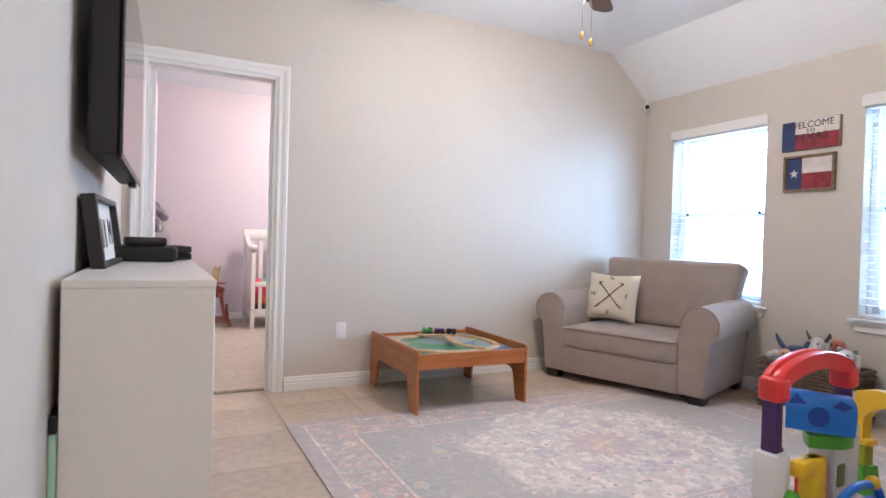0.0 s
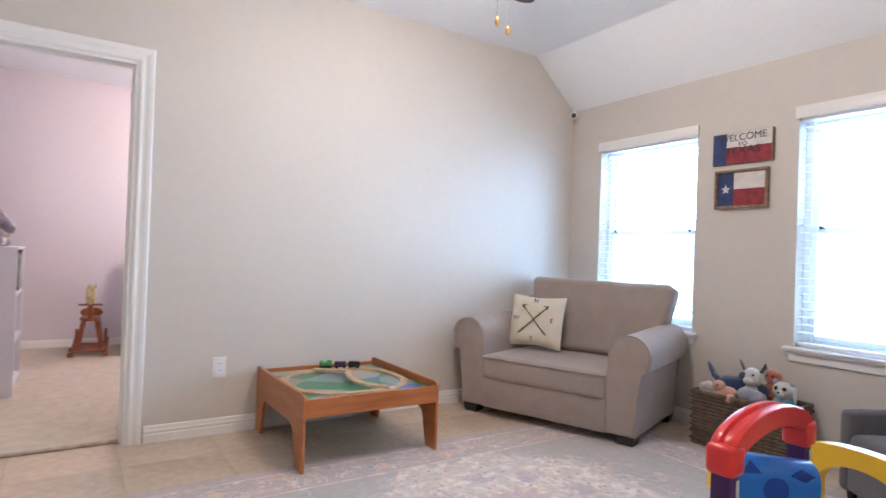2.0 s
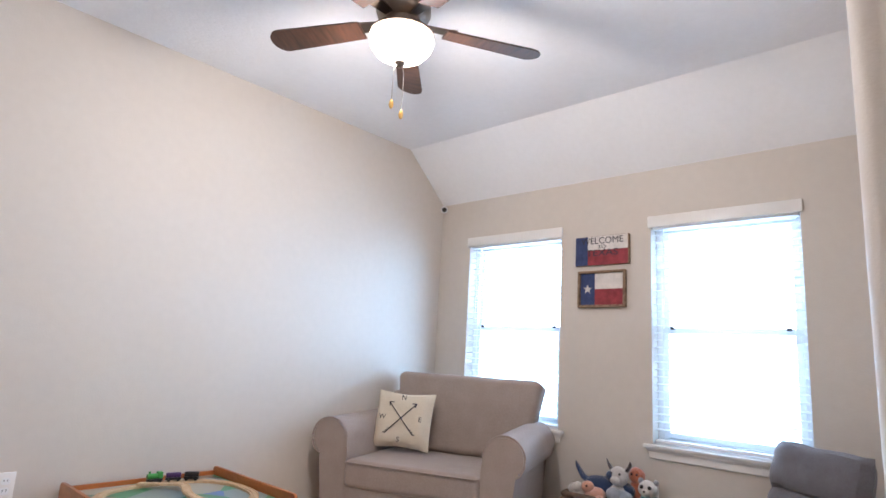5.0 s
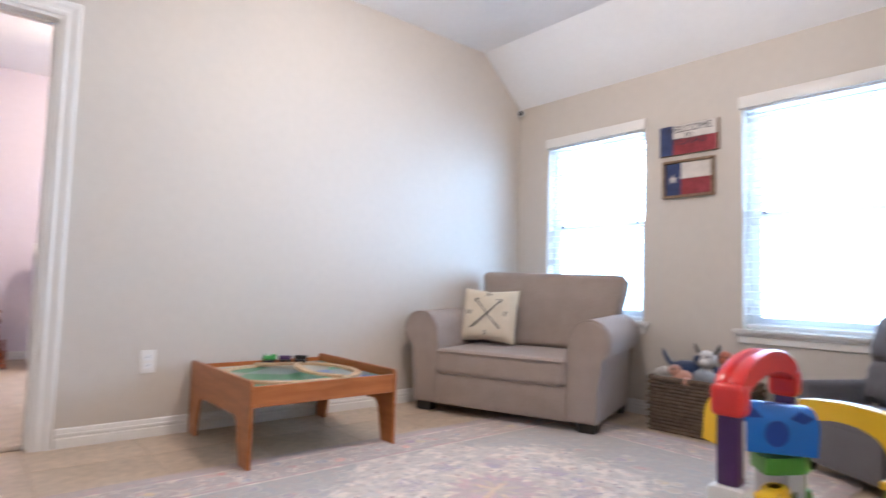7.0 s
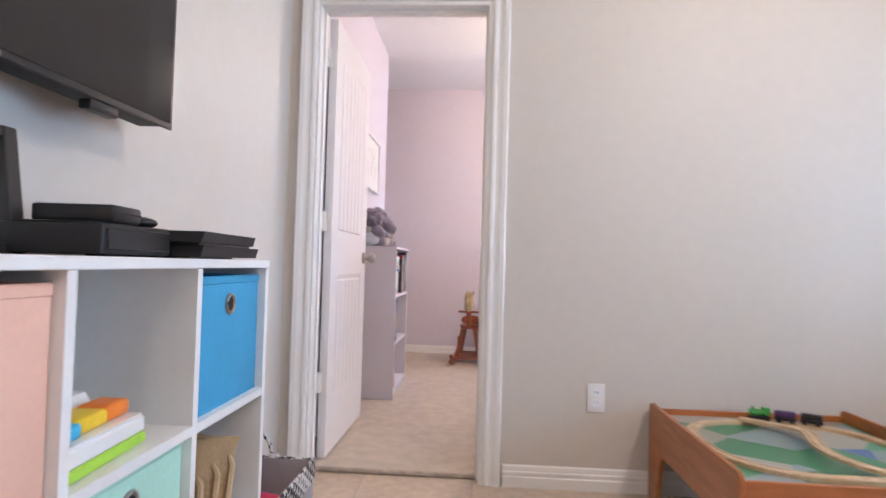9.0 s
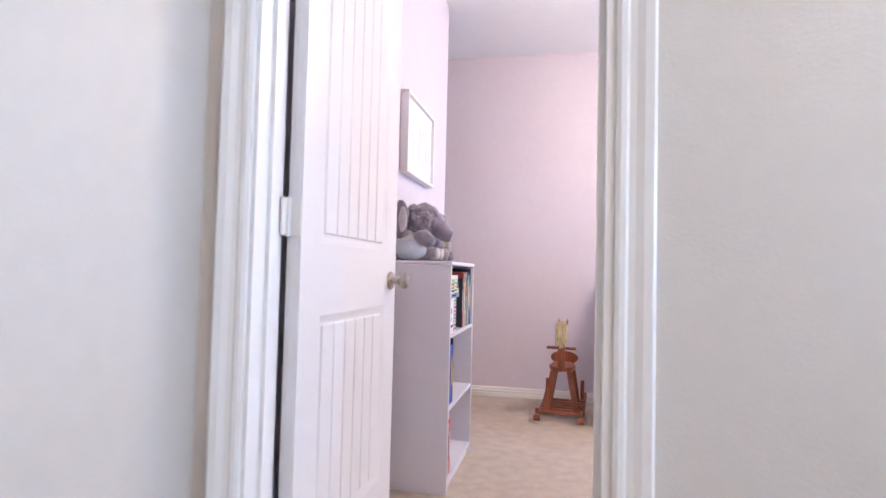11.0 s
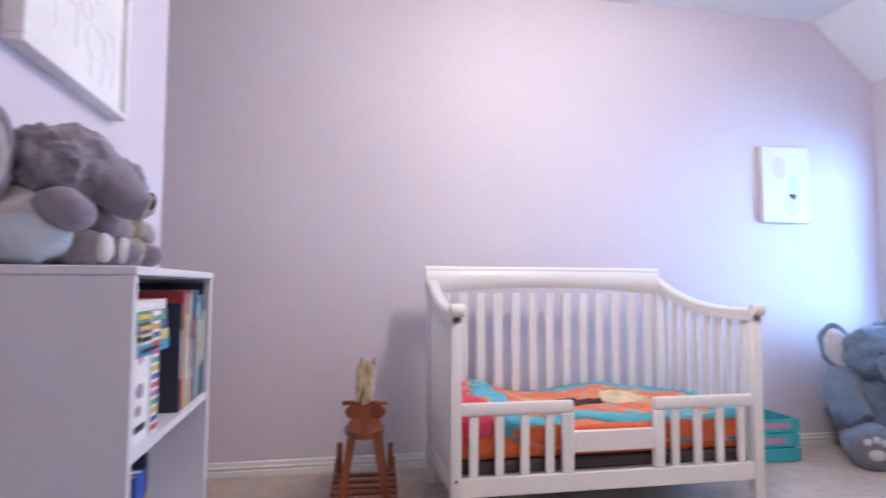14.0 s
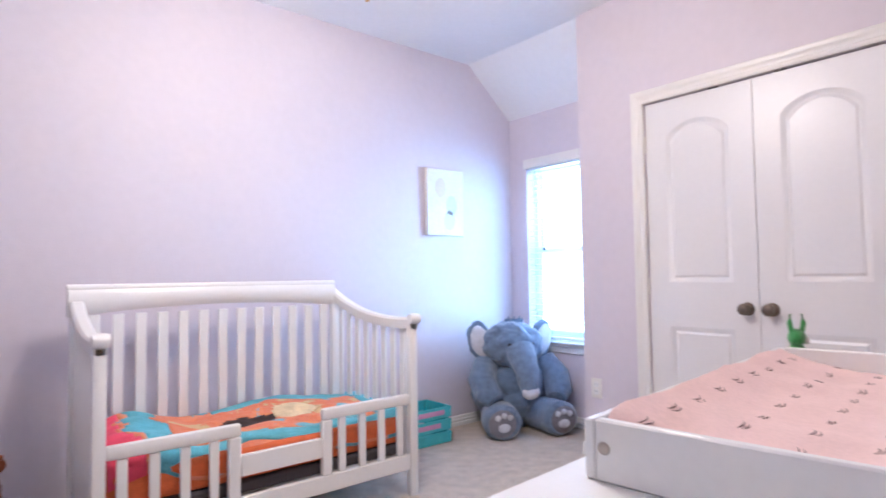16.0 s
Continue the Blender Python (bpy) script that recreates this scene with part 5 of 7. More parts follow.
for k, (c, lab) in enumerate(((TG, "small green wooden toy engine"), (TPU, "small dark purple wooden toy wagon"), (BLACK, "small black wooden toy wagon"))):
    a = radians(89 - 16 * k)
    o = thing("toy_train_car", lab, "toy train", pose(TX0 + TW / 2 + 0.325 * math.cos(a), TY0 + TD / 2 + 0.300 * math.sin(a) ** 0.8, 0.3425, 0, 0, math.degrees(a) - 90), group="toy train")
    part("chassis", box(B(), -0.036, 0.036, -0.014, 0.014, 0.008, 0.020, 0.002), BLACK, o)
    if k == 0:
        part("boiler", tube(B(), [(-0.036, 0, 0.032), (0.012, 0, 0.032)], 0.013, 14), c, o)
        part("cab", box(B(), 0.010, 0.036, -0.015, 0.015, 0.0205, 0.052, 0.003), c, o)
        part("chimney", tube(B(), [(-0.026, 0, 0.044), (-0.026, 0, 0.056)], 0.005, 10), c, o)
    else:
        part("body", box(B(), -0.035, 0.035, -0.014, 0.014, 0.0205, 0.042, 0.004, 2), c, o)
    for x in (-0.022, 0.022):
        for y in (-0.0145, 0.0145):
            part("wheel", tube(B(), [(x, y - 0.002, 0.008), (x, y + 0.002, 0.008)], 0.008, 12), BLACK, o)

# ---------- wicker basket of soft toys ----------
WICK = mat("dark_wicker", (0.13, 0.09, 0.062), 0.75, vary=0.5, scale=30)
wb = thing("wicker_basket", "dark woven wicker basket full of soft toys", "basket", pose(3.70, 1.985, 0, 0, 0, 3))
WBX, WBY, WBH = 0.27, 0.54, 0.305
part("liner", box(box(box(box(box(B(), 0.012, WBX - 0.012, 0.012, WBY - 0.012, 0, 0.01), 0.008, 0.016, 0.008, WBY - 0.008, 0.01, WBH - 0.01), WBX - 0.016, WBX - 0.008, 0.008, WBY - 0.008, 0.01, WBH - 0.01), 0.016, WBX - 0.016, 0.008, 0.016, 0.01, WBH - 0.01), 0.016, WBX - 0.016, WBY - 0.016, WBY - 0.008, 0.01, WBH - 0.01), WICK, wb)
for k in range(15):
    z = 0.010 + k * (WBH - 0.02) / 14
    pts = []
    per = [((0, 0), (0, WBY)), ((0, WBY), (WBX, WBY)), ((WBX, WBY), (WBX, 0)), ((WBX, 0), (0, 0))]
    c = 0
    for (x0, y0), (x1, y1) in per:
        n = max(2, int(math.hypot(x1 - x0, y1 - y0) / 0.026))
        for i in range(n):
            s = 0.005 * (1 if (c + k) % 2 else -1)
            nx, ny = (y1 - y0), -(x1 - x0)
            ln = math.hypot(nx, ny)
            pts.append((x0 + (x1 - x0) * i / n - s * nx / ln, y0 + (y1 - y0) * i / n - s * ny / ln, z))
            c += 1
    pts.append(pts[0])
    part("weaver", tube(B(), pts, 0.0100, 6, squash=0.95), WICK, wb)
part("rim", tube(B(), [(0, 0, WBH), (0, WBY, WBH), (WBX, WBY, WBH), (WBX, 0, WBH), (0, 0, WBH)], 0.014, 8), WICK, wb)


def fur(name, c, fuzzv=0.15):
    return mat(name, c, 0.95, vary=fuzzv, scale=30, bump=1.0, bscale=350, sheen=0.5)


FW, FPK, FNV, FGY, FOR, FTE = fur("white_plush", (0.62, 0.58, 0.54)), fur("peach_plush", (0.62, 0.32, 0.23)), fur("navy_plush", (0.02, 0.045, 0.12)), fur("grey_plush", (0.30, 0.32, 0.36)), fur("rust_plush", (0.50, 0.15, 0.08)), fur("teal_plush", (0.10, 0.30, 0.33))
EYE_B = BLACK


def soft_toy(kind, label, m, body, heads):
    o = thing(kind, label, "soft toy", m)
    bm = B()
    for c, r, rot in body:
        blob(bm, c, r, rot, 3, 0.006, 22)
    part("body", bm, heads[0], o)
    bm = B()
    for c, r, rot in heads[2]:
        blob(bm, c, r, rot, 3, 0.005, 22)
    hd_ = part("head", bm, heads[1], o)
    for c in heads[3]:
        part("eye", blob(B(), c, (0.007, 0.007, 0.007), (0, 0, 0), 2), EYE_B, hd_)
    return o


def at_basket(x, y, z, rz=0):
    return pose(3.70, 1.985, 0, 0, 0, 3) @ pose(x, y * 0.9, z + 0.01, 0, 0, rz)


soft_toy("lamb_toy", "cream curly plush lamb lying in the basket", at_basket(0.09, 0.52, 0.27), [((0, 0, 0.03), (0.06, 0.05, 0.045), (0, 0, 0)), ((-0.03, 0.03, 0.05), (0.03, 0.03, 0.03), (0, 0, 0)), ((0.02, -0.03, 0.055), (0.03, 0.03, 0.028), (0, 0, 0))], (FW, FW, [((-0.045, 0.0, 0.065), (0.032, 0.03, 0.028), (0, 0, 0))], []))
soft_toy("pig_toy", "peach plush pig slumped over the basket's rim", at_basket(0.06, 0.405, 0.27), [((0, 0, 0.035), (0.05, 0.06, 0.045), (0, 0, 20)), ((-0.045, -0.045, 0.02), (0.03, 0.024, 0.026), (0, 0, 0))], (FPK, FPK, [((-0.02, 0.035, 0.075), (0.038, 0.036, 0.034), (0, 0, 0))], [(-0.052, 0.03, 0.085)]))
shk = soft_toy("shark_toy", "navy plush shark with its tail sticking up", at_basket(0.16, 0.40, 0.28), [((0, -0.02, 0.06), (0.06, 0.13, 0.055), (8, 0, 10))], (FNV, FNV, [((0.0, -0.13, 0.06), (0.05, 0.06, 0.045), (0, 0, 0))], []))
part("tail_fin", tube(B(), [(0, 0.08, 0.07), (0.0, 0.13, 0.10), (0.01, 0.165, 0.145), (0.01, 0.18, 0.175)], [0.035, 0.026, 0.018, 0.005], 10, squash=0.5), FNV, shk)
dog = soft_toy("dog_toy", "white plush dog with dark patched ears", at_basket(0.14, 0.285, 0.29), [((0, 0, 0.04), (0.05, 0.06, 0.05), (0, 0, 0))], (FW, FW, [((-0.01, 0.0, 0.125), (0.052, 0.055, 0.055), (0, 0, 0)), ((-0.055, 0.0, 0.11), (0.025, 0.026, 0.022), (0, 0, 0))], [(-0.052, 0.024, 0.145), (-0.052, -0.024, 0.145)]))
for s in (-1, 1):
    part("ear", tube(B(), [(0.0, 0.045 * s, 0.16), (0.0, 0.065 * s, 0.19), (-0.01, 0.07 * s, 0.215)], [0.02, 0.016, 0.004], 8, squash=0.5), fur("dark_ear_plush", (0.07, 0.05, 0.05)), dog)
part("muzzle_patch", blob(B(), (-0.035, 0.035, 0.125), (0.03, 0.03, 0.03), (0, 0, 0), 2), FNV, dog)
soft_toy("fox_toy", "rust plush fox leaning on the wall", at_basket(0.20, 0.195, 0.29), [((0, 0, 0.05), (0.04, 0.05, 0.06), (0, 0, 0))], (FOR, FOR, [((0, 0, 0.135), (0.045, 0.045, 0.045), (0, 0, 0))], [(-0.04, 0.015, 0.145), (-0.04, -0.015, 0.145)]))
soft_toy("hippo_toy", "pale grey plush hippo in the basket", at_basket(0.075, 0.24, 0.275), [((0, 0, 0.035), (0.055, 0.065, 0.045), (0, 0, 0))], (FGY, FGY, [((-0.03, 0.03, 0.055), (0.04, 0.045, 0.038), (0, 0, 0))], []))
pan = soft_toy("panda_toy", "white plush panda head with dark eye patches", at_basket(0.11, 0.085, 0.285), [((0, 0, 0.03), (0.05, 0.05, 0.045), (0, 0, 0))], (FTE, FW, [((-0.01, 0.0, 0.095), (0.048, 0.052, 0.048), (0, 0, 0)), ((-0.052, 0.0, 0.085), (0.02, 0.022, 0.018), (0, 0, 0))], [(-0.068, 0.0, 0.092)]))
for s in (-1, 1):
    part("eye_patch", blob(B(), (-0.046, 0.02 * s, 0.11), (0.012, 0.013, 0.012), (0, 0, 0), 2), BLACK, pan)
    part("ear", blob(B(), (0.0, 0.042 * s, 0.135), (0.014, 0.016, 0.016), (0, 0, 0), 2), FGY, pan)
part("picture_book", box(B(), 0.0, 0.012, -0.05, 0.05, 0, 0.21, 0.002), PAPER, thing("picture_book", "white picture book standing among the soft toys", "book", at_basket(0.235, 0.13, 0.17, 5)))

# ---------- plastic garden toy ----------
PR = mat("red_plastic", (0.68, 0.035, 0.03), 0.3, vary=0.03)
PP = mat("purple_plastic", (0.055, 0.014, 0.10), 0.35, vary=0.05)
PB = mat("blue_plastic", (0.015, 0.17, 0.62), 0.3, vary=0.03)
# Darker copy of the blue, for the unlit insides of holes.
PBD = mat("shaded_hole_blue", (0.008, 0.06, 0.36), 0.3, vary=0.03)
PY = mat("yellow_plastic", (0.80, 0.50, 0.015), 0.3, vary=0.03)
PG = mat("green_plastic", (0.09, 0.36, 0.03), 0.3, vary=0.03)
PW = mat("white_plastic", (0.72, 0.71, 0.70), 0.35, vary=0.03)
PO = mat("orange_plastic", (0.80, 0.17, 0.015), 0.3, vary=0.03)
gt = thing("activity_garden", "bright plastic garden play centre with a red arch", "toy", pose(2.305, 1.385, 0.006, 0, 0, 4))
HS = 0.240
for x, h in ((-HS, 0.305), (HS, 0.345)):
    part("post_base", box(B(), x - 0.044, x + 0.044, -0.046, 0.046, 0, h, 0.012, 2), PW, gt)
    p0 = part("post", box(B(), x - 0.026, x + 0.026, -0.028, 0.028, h, 0.495, 0.006, 2), PP, gt, "dark purple fluted post")
    part("post_flute", box(B(), x + 0.004, x + 0.018, -0.0325, -0.0282, h + 0.02, 0.47, 0.002), PW, p0)
bm = B()
n = 22
prev = None
for k in range(n + 1):
    u = k / n
    ang = math.pi * (1 - u)
    px, pz = HS * math.cos(ang) * (0.82 + 0.18 * abs(math.cos(ang)) ** 2), 0.525 + 0.085 * math.sin(ang) ** 0.8
    nx, nz = math.cos(ang) * 0.6, math.sin(ang) + 0.15
    ln = math.hypot(nx, nz)
    nx, nz = nx / ln, nz / ln
    ring = [bm.verts.new((px + nx * a, b_, pz + nz * a)) for a, b_ in ((-0.032, -0.036), (0.026, -0.036), (0.031, -0.028), (0.031, -0.012), (0.020, -0.007), (0.020, 0.007), (0.031, 0.012), (0.031, 0.028), (0.026, 0.036), (-0.032, 0.036))]
    if prev:
        for i in range(10):
            bm.faces.new((prev[i], prev[(i + 1) % 10], ring[(i + 1) % 10], ring[i]))
    else:
        bm.faces.new(ring[::-1])
    prev = ring
bm.faces.new(prev)
part("arch", bm, PR, gt)
for x in (-HS, HS):
    part("arch_socket", box(B(), x - 0.038, x + 0.038, -0.042, 0.042, 0.480, 0.566, 0.018, 3), PR, gt)
out = [(-0.066, 0.0)] + [(0.066 * math.cos(radians(a)), 0.070 + 0.062 * math.sin(radians(a))) for a in range(180, -1, -15)] + [(0.066, 0.0)]
MBM = pose(-0.02, -0.005, 0.362, 0, 5, -40)
mbo = part("mailbox", slab(B(), out, -0.115, 0.125, "x", MBM), PB, gt)
part("mailbox_door", slab(B(), [(u * 1.06, v * 1.05 - 0.003) for u, v in out], -0.136, -0.1155, "x", MBM), PY, mbo, "yellow hinged mailbox door")
# Holes are thin plates; their inner shade is put into the deeper blue.
part("round_hole", lathe(B(), [(0.036, 0), (0.036, 0.002)], 24, MBM @ pose(0.0, -0.0655, 0.055, 90, 0, 0)), PBD, mbo)
part("square_hole", slab(B(), [(0.040, 0.098), (0.080, 0.086), (0.108, 0.105), (0.066, 0.122)], -0.0640, -0.0600, "y", MBM), PBD, mbo)
part("triangle_hole", slab(B(), [(-0.106, 0.090), (-0.042, 0.095), (-0.080, 0.130)], -0.0640, -0.0600, "y", MBM), PBD, mbo)
part("leaf_shelf", slab(B(), [(0.11 * math.cos(radians(a)) * (1 + 0.18 * math.cos(radians(4 * a))), 0.075 * math.sin(radians(a))) for a in range(0, 360, 20)], 0.290, 0.336, "z", pose(0.07, -0.03, 0.008)), PG, gt, "green leaf-shaped bracket")
part("house_wall", box(B(), 0.08, 0.190, -0.048, 0.048, 0.0, 0.284, 0.008), PW, gt)
part("house_window", slab(B(), [(u + 0.135, v + 0.17) for u, v in rounded(0.055, 0.085, 0.012)], -0.0505, -0.0485, "y"), mat("olive_sticker", (0.17, 0.17, 0.05), 0.5), gt)
part("tap_column", box(B(), -0.135, -0.055, -0.095, -0.030, 0.0, 0.285, 0.014, 2), PY, gt)
part("tap_spout", box(B(), -0.205, -0.045, -0.090, -0.035, 0.225, 0.285, 0.014, 2), PY, gt)
part("red_slide", box(B(), -0.05, 0.05, -0.045, 0.025, 0.0, 0.225, 0.010, 2), PR, gt)
part("green_bush", blob(B(), (-0.215, -0.06, 0.075), (0.045, 0.06, 0.11), (0, 0, 0), 3, 0.008, 16), PG, gt)
part("panel_body", box(B(), -0.235, 0.10, -0.235, -0.155, 0.0, 0.155, 0.016, 2), PB, gt)
part("panel_handle", tube(B(), [(-0.225 + 0.315 * k / 14, -0.195, 0.155 + 0.070 * math.sin(math.pi * k / 14) ** 0.5) for k in range(15)], 0.014, 10), PB, gt)
for x, c in ((-0.165, PW), (-0.045, PO)):
    part("dial", lathe(B(), [(0.050, 0), (0.050, 0.005), (0.036, 0.010)], 24, pose(x, -0.2352, 0.085, 90, 0, 0)), c, gt)
    part("dial_centre", lathe(B(), [(0.026, 0.0102), (0.024, 0.013)], 20, pose(x, -0.2352, 0.085, 90, 0, 0)), BLACKSOFT if c is PW else PY, gt)
part("bead", blob(B(), (0.03, -0.195, 0.218), (0.024, 0.024, 0.024), (0, 0, 0), 3), PY, gt)
ya = thing("toy_archway", "yellow plastic doorway arch with green feet", "toy", pose(2.80, 1.315, 0.006, 0, 0, -99) @ Matrix.Diagonal((1.26, 0.75, 1.02, 1)))
arch_pts = [(0.158 * math.cos(math.pi * (1 - k / 16)), 0.375 + 0.062 * math.sin(math.pi * (1 - k / 16)) ** 0.7) for k in range(17)]
inner = [(0.112 * math.cos(math.pi * k / 16), 0.290 + 0.085 * math.sin(math.pi * k / 16)) for k in range(17)]
bm = slab(B(), [(-0.158, 0.215), *arch_pts, (0.158, 0.215), (0.112, 0.215), *inner, (-0.112, 0.215)], -0.036, 0.036, "y")
bmesh.ops.triangulate(bm, faces=[f for f in bm.faces if len(f.verts) > 4])
part("arch", bm, PY, ya)
for x in (-0.128, 0.128):
    part("collar", box(B(), x - 0.036, x + 0.036, -0.042, 0.042, 0.195, 0.222, 0.005), PY, ya)
    part("clear_column", box(B(), x - 0.028, x + 0.028, -0.032, 0.032, 0.11, 0.1945, 0.006), mat("olive_plastic", (0.33, 0.36, 0.02), 0.3), ya)
    part("foot", slab(B(), [(x - 0.045, 0.0), (x + 0.045, 0.0), (x + 0.030, 0.11), (x - 0.030, 0.11)], -0.06, 0.06, "y"), PG, ya)
oc = thing("toy_ball_drop", "orange plastic ball drop with a blue knob", "toy", pose(2.93, 1.075, 0.0, 0, 0, 16))
part("stand", box(B(), -0.045, 0.045, -0.04, 0.04, 0.0, 0.198, 0.010, 2), PW, oc)
for y in (-0.052, 0.040):
    part("side_plate", slab(B(), [(-0.058, 0.20), (0.058, 0.20), (0.054, 0.30), (0.034, 0.335), (-0.034, 0.335), (-0.054, 0.30)], y, y + 0.012, "y"), PO, oc)
part("drum", lathe(B(), [(0.030, -0.039), (0.050, -0.038), (0.050, 0.038), (0.030, 0.039)], 24, pose(0, 0, 0.262, 90, 0, 0)), PO, oc)
part("side_knob", tube(B(), [(0.0, 0.0525, 0.24), (0.0, 0.085, 0.24)], 0.026, 16), PB, oc)
part("side_knob", tube(B(), [(0.0, -0.085, 0.24), (0.0, -0.0525, 0.24)], 0.026, 16), PW, oc)

# ---------- small grey recliner ----------
rc = thing("child_recliner", "small dark grey upholstered child's recliner by the window", "recliner", pose(3.445, 1.485, 0.0, 0, 0, -123) @ Matrix.Scale(1.1, 4))
part("base", box(B(), -0.19, 0.19, 0.03, 0.36, 0.05, 0.19, 0.012, 2), RECL, rc)
part("footrest", box(B(), -0.185, 0.185, -0.008, 0.028, 0.045, 0.245, 0.014, 3), RECL, rc)
bm = box(B(), -0.185, 0.185, -0.01, 0.30, 0.192, 0.285, 0.035, 4)
part("seat_cushion", bm, RECL, rc)
for s in (-1, 1):
    bm = box(B(), s * 0.195 - 0.055 * (s < 0) - 0.0 * s, s * 0.195 + 0.055 * (s > 0), -0.005, 0.34, 0.03, 0.365, 0.028, 4)
    for v in bm.verts:
        if v.co.z > 0.2:
            v.co.z += 0.012 + 0.006 * noise.noise(v.co * 9)
    part("arm", bm, RECL, rc)
for z0, z1, d, nm in ((0.0, 0.19, 0.105, "back_pillow"), (0.165, 0.385, 0.130, "head_pillow")):
    bm = B()
    nu, nv = 18, 10
    rows = []
    for sgn in (-1, 1):
        rows.append([[bm.verts.new((0, 0, 0)) for _ in range(nv + 1)] for _ in range(nu + 1)])
        for i in range(nu + 1):
            for j in range(nv + 1):
                u, v = 2 * i / nu - 1, 2 * j / nv - 1
                f = max(0.0, (1 - u ** 6) * (1 - v ** 4)) ** 0.5
                crease = 0.012 * noise.noise(Vector((u * 3.2 + v * 1.2, v * 1.1, 5.0 + z0))) + 0.007 * noise.noise(Vector((u * 7.0 - v * 3.0, v * 2.5, 1.0)))
                rows[-1][i][j].co = (u * 0.232 * (1 - 0.04 * v * v), sgn * (d / 2) * f + (crease * f if sgn < 0 else 0), (z0 + z1) / 2 + v * (z1 - z0) / 2 + 0.010 * noise.noise(Vector((u * 2.5, 2.0, z0 * 9))))
        g_ = rows[-1]
        for i in range(nu):
            for j in range(nv):
                q = (g_[i][j], g_[i + 1][j], g_[i + 1][j + 1], g_[i][j + 1])
                bm.faces.new(q if sgn < 0 else q[::-1])
    bmesh.ops.remove_doubles(bm, verts=bm.verts[:], dist=1e-3)
    part(nm, bm, RECL, rc, m=pose(0, 0.305, 0.285, -16, 0, 0))
part("back_shell", box(B(), -0.21, 0.21, 0.335, 0.40, 0.03, 0.50, 0.03, 3), RECL, rc)
for x in (-0.2, 0.2):
    for y in (0.03, 0.36):
        part("foot", tube(B(), [(x, y, 0), (x, y, 0.05)], [0.016, 0.022], 12), BLACKWOOD, rc)

# ================= bedroom things =================
FRW = mat("white_frame_paint", (0.80, 0.79, 0.80), 0.35)


def line_print(parent, curves, y, r=0.0014, tone=(0.70, 0.68, 0.73)):
    ink = mat("pale_print_line", tone, 0.7)
    for pts in curves:
        part("printed_line", tube(B(), [(u, y, v) for u, v in pts], r, 5), ink, parent)


def ring_pts(cx, cy, rx, ry, a0=0, a1=360, n=16):
    return [(cx + rx * math.cos(radians(a0 + (a1 - a0) * k / n)), cy + ry * math.sin(radians(a0 + (a1 - a0) * k / n))) for k in range(n + 1)]


pw = thing("wall_print", "white deep-framed pale animal print on the lilac wall", "picture", pose(XB + 0.001, 5.339, 1.430, 0, 0, 90))
PWW, PWH = 0.540, 0.388
for a in ((0, PWW, 0, 0.016), (0, PWW, PWH - 0.016, PWH)):
    part("frame_side", box(B(), a[0], a[1], -0.040, 0, a[2], a[3], 0.002), FRW, pw)
for a in (0, PWW - 0.016):
    part("frame_side", box(B(), a, a + 0.016, -0.040, 0, 0.0165, PWH - 0.0165, 0.002), FRW, pw)
prn = part("print", box(B(), 0.0165, PWW - 0.0165, -0.024, -0.001, 0.0165, PWH - 0.0165), PAPER, pw)
line_print(prn, [ring_pts(0.20, 0.235, 0.085, 0.06), ring_pts(0.10, 0.27, 0.04, 0.04), ring_pts(0.075, 0.20, 0.02, 0.07, 90, 270), ring_pts(0.36, 0.30, 0.045, 0.055), [(0.15, 0.18), (0.15, 0.09)], [(0.25, 0.18), (0.25, 0.09)], ring_pts(0.35, 0.14, 0.05, 0.04), ring_pts(0.44, 0.16, 0.03, 0.045), [(0.33, 0.11), (0.33, 0.05)], [(0.40, 0.11), (0.40, 0.05)], [(0.47, 0.12), (0.46, 0.06)], ring_pts(0.30, 0.20, 0.025, 0.025)], -0.0245, 0.0011)
pn = thing("canvas_picture", "pale white canvas print on the lilac wall", "picture", pose(3.145, YB - 0.001, 1.380))
part("canvas", box(B(), 0, 0.335, -0.030, 0, 0, 0.475, 0.003), PAPER, pn)
for c, p in (((0.74, 0.66, 0.72), (0.12, 0.34)), ((0.68, 0.73, 0.75), (0.22, 0.22)), ((0.70, 0.75, 0.73), (0.20, 0.11))):
    part("painted_patch", slab(B(), [(p[0] + u, p[1] + v) for u, v in ring_pts(0, 0, 0.05, 0.07, n=18)[:-1]], -0.0312, -0.0302, "y"), mat("pale_wash", c, 0.8), pn)

# ---------- books ----------
rb = random.Random(5)


def book(w, h, d, c, m, label):
    o = thing("book", label, "book", m, group="books on the bookcase")
    cov = mat("book_cover", c, 0.45, vary=0.1, scale=20)
    bm = box(B(), 0, 0.0022, 0, d, 0, h)
    box(bm, w - 0.0022, w, 0, d, 0, h)
    box(bm, 0.0022, w - 0.0022, 0, 0.002, 0, h)
    part("cover", bm, cov, o, smooth=False)
    part("pages", box(B(), 0.0023, w - 0.0023, 0.0025, d - 0.003, 0.003, h - 0.003), PAPER, o, smooth=False)
    part("spine_print", box(B(), w * 0.3, w * 0.7, -0.0006, -0.0001, h * 0.3, h * 0.75), rb.choice((PAPER, INK, PY)), o, smooth=False)
    return o


def shelf_books(zi, specs, y_end):
    """Books upright from the far end of a shelf; spines face the room."""
    y = y_end
    for w, h, d, c, label in specs:
        book(w, h, d, c, pose(BX1 - 0.012, y - w, 0.016 + BZ[zi] + 0.0005, 0, 0, 90), label)
        y -= w + 0.0015
    return y


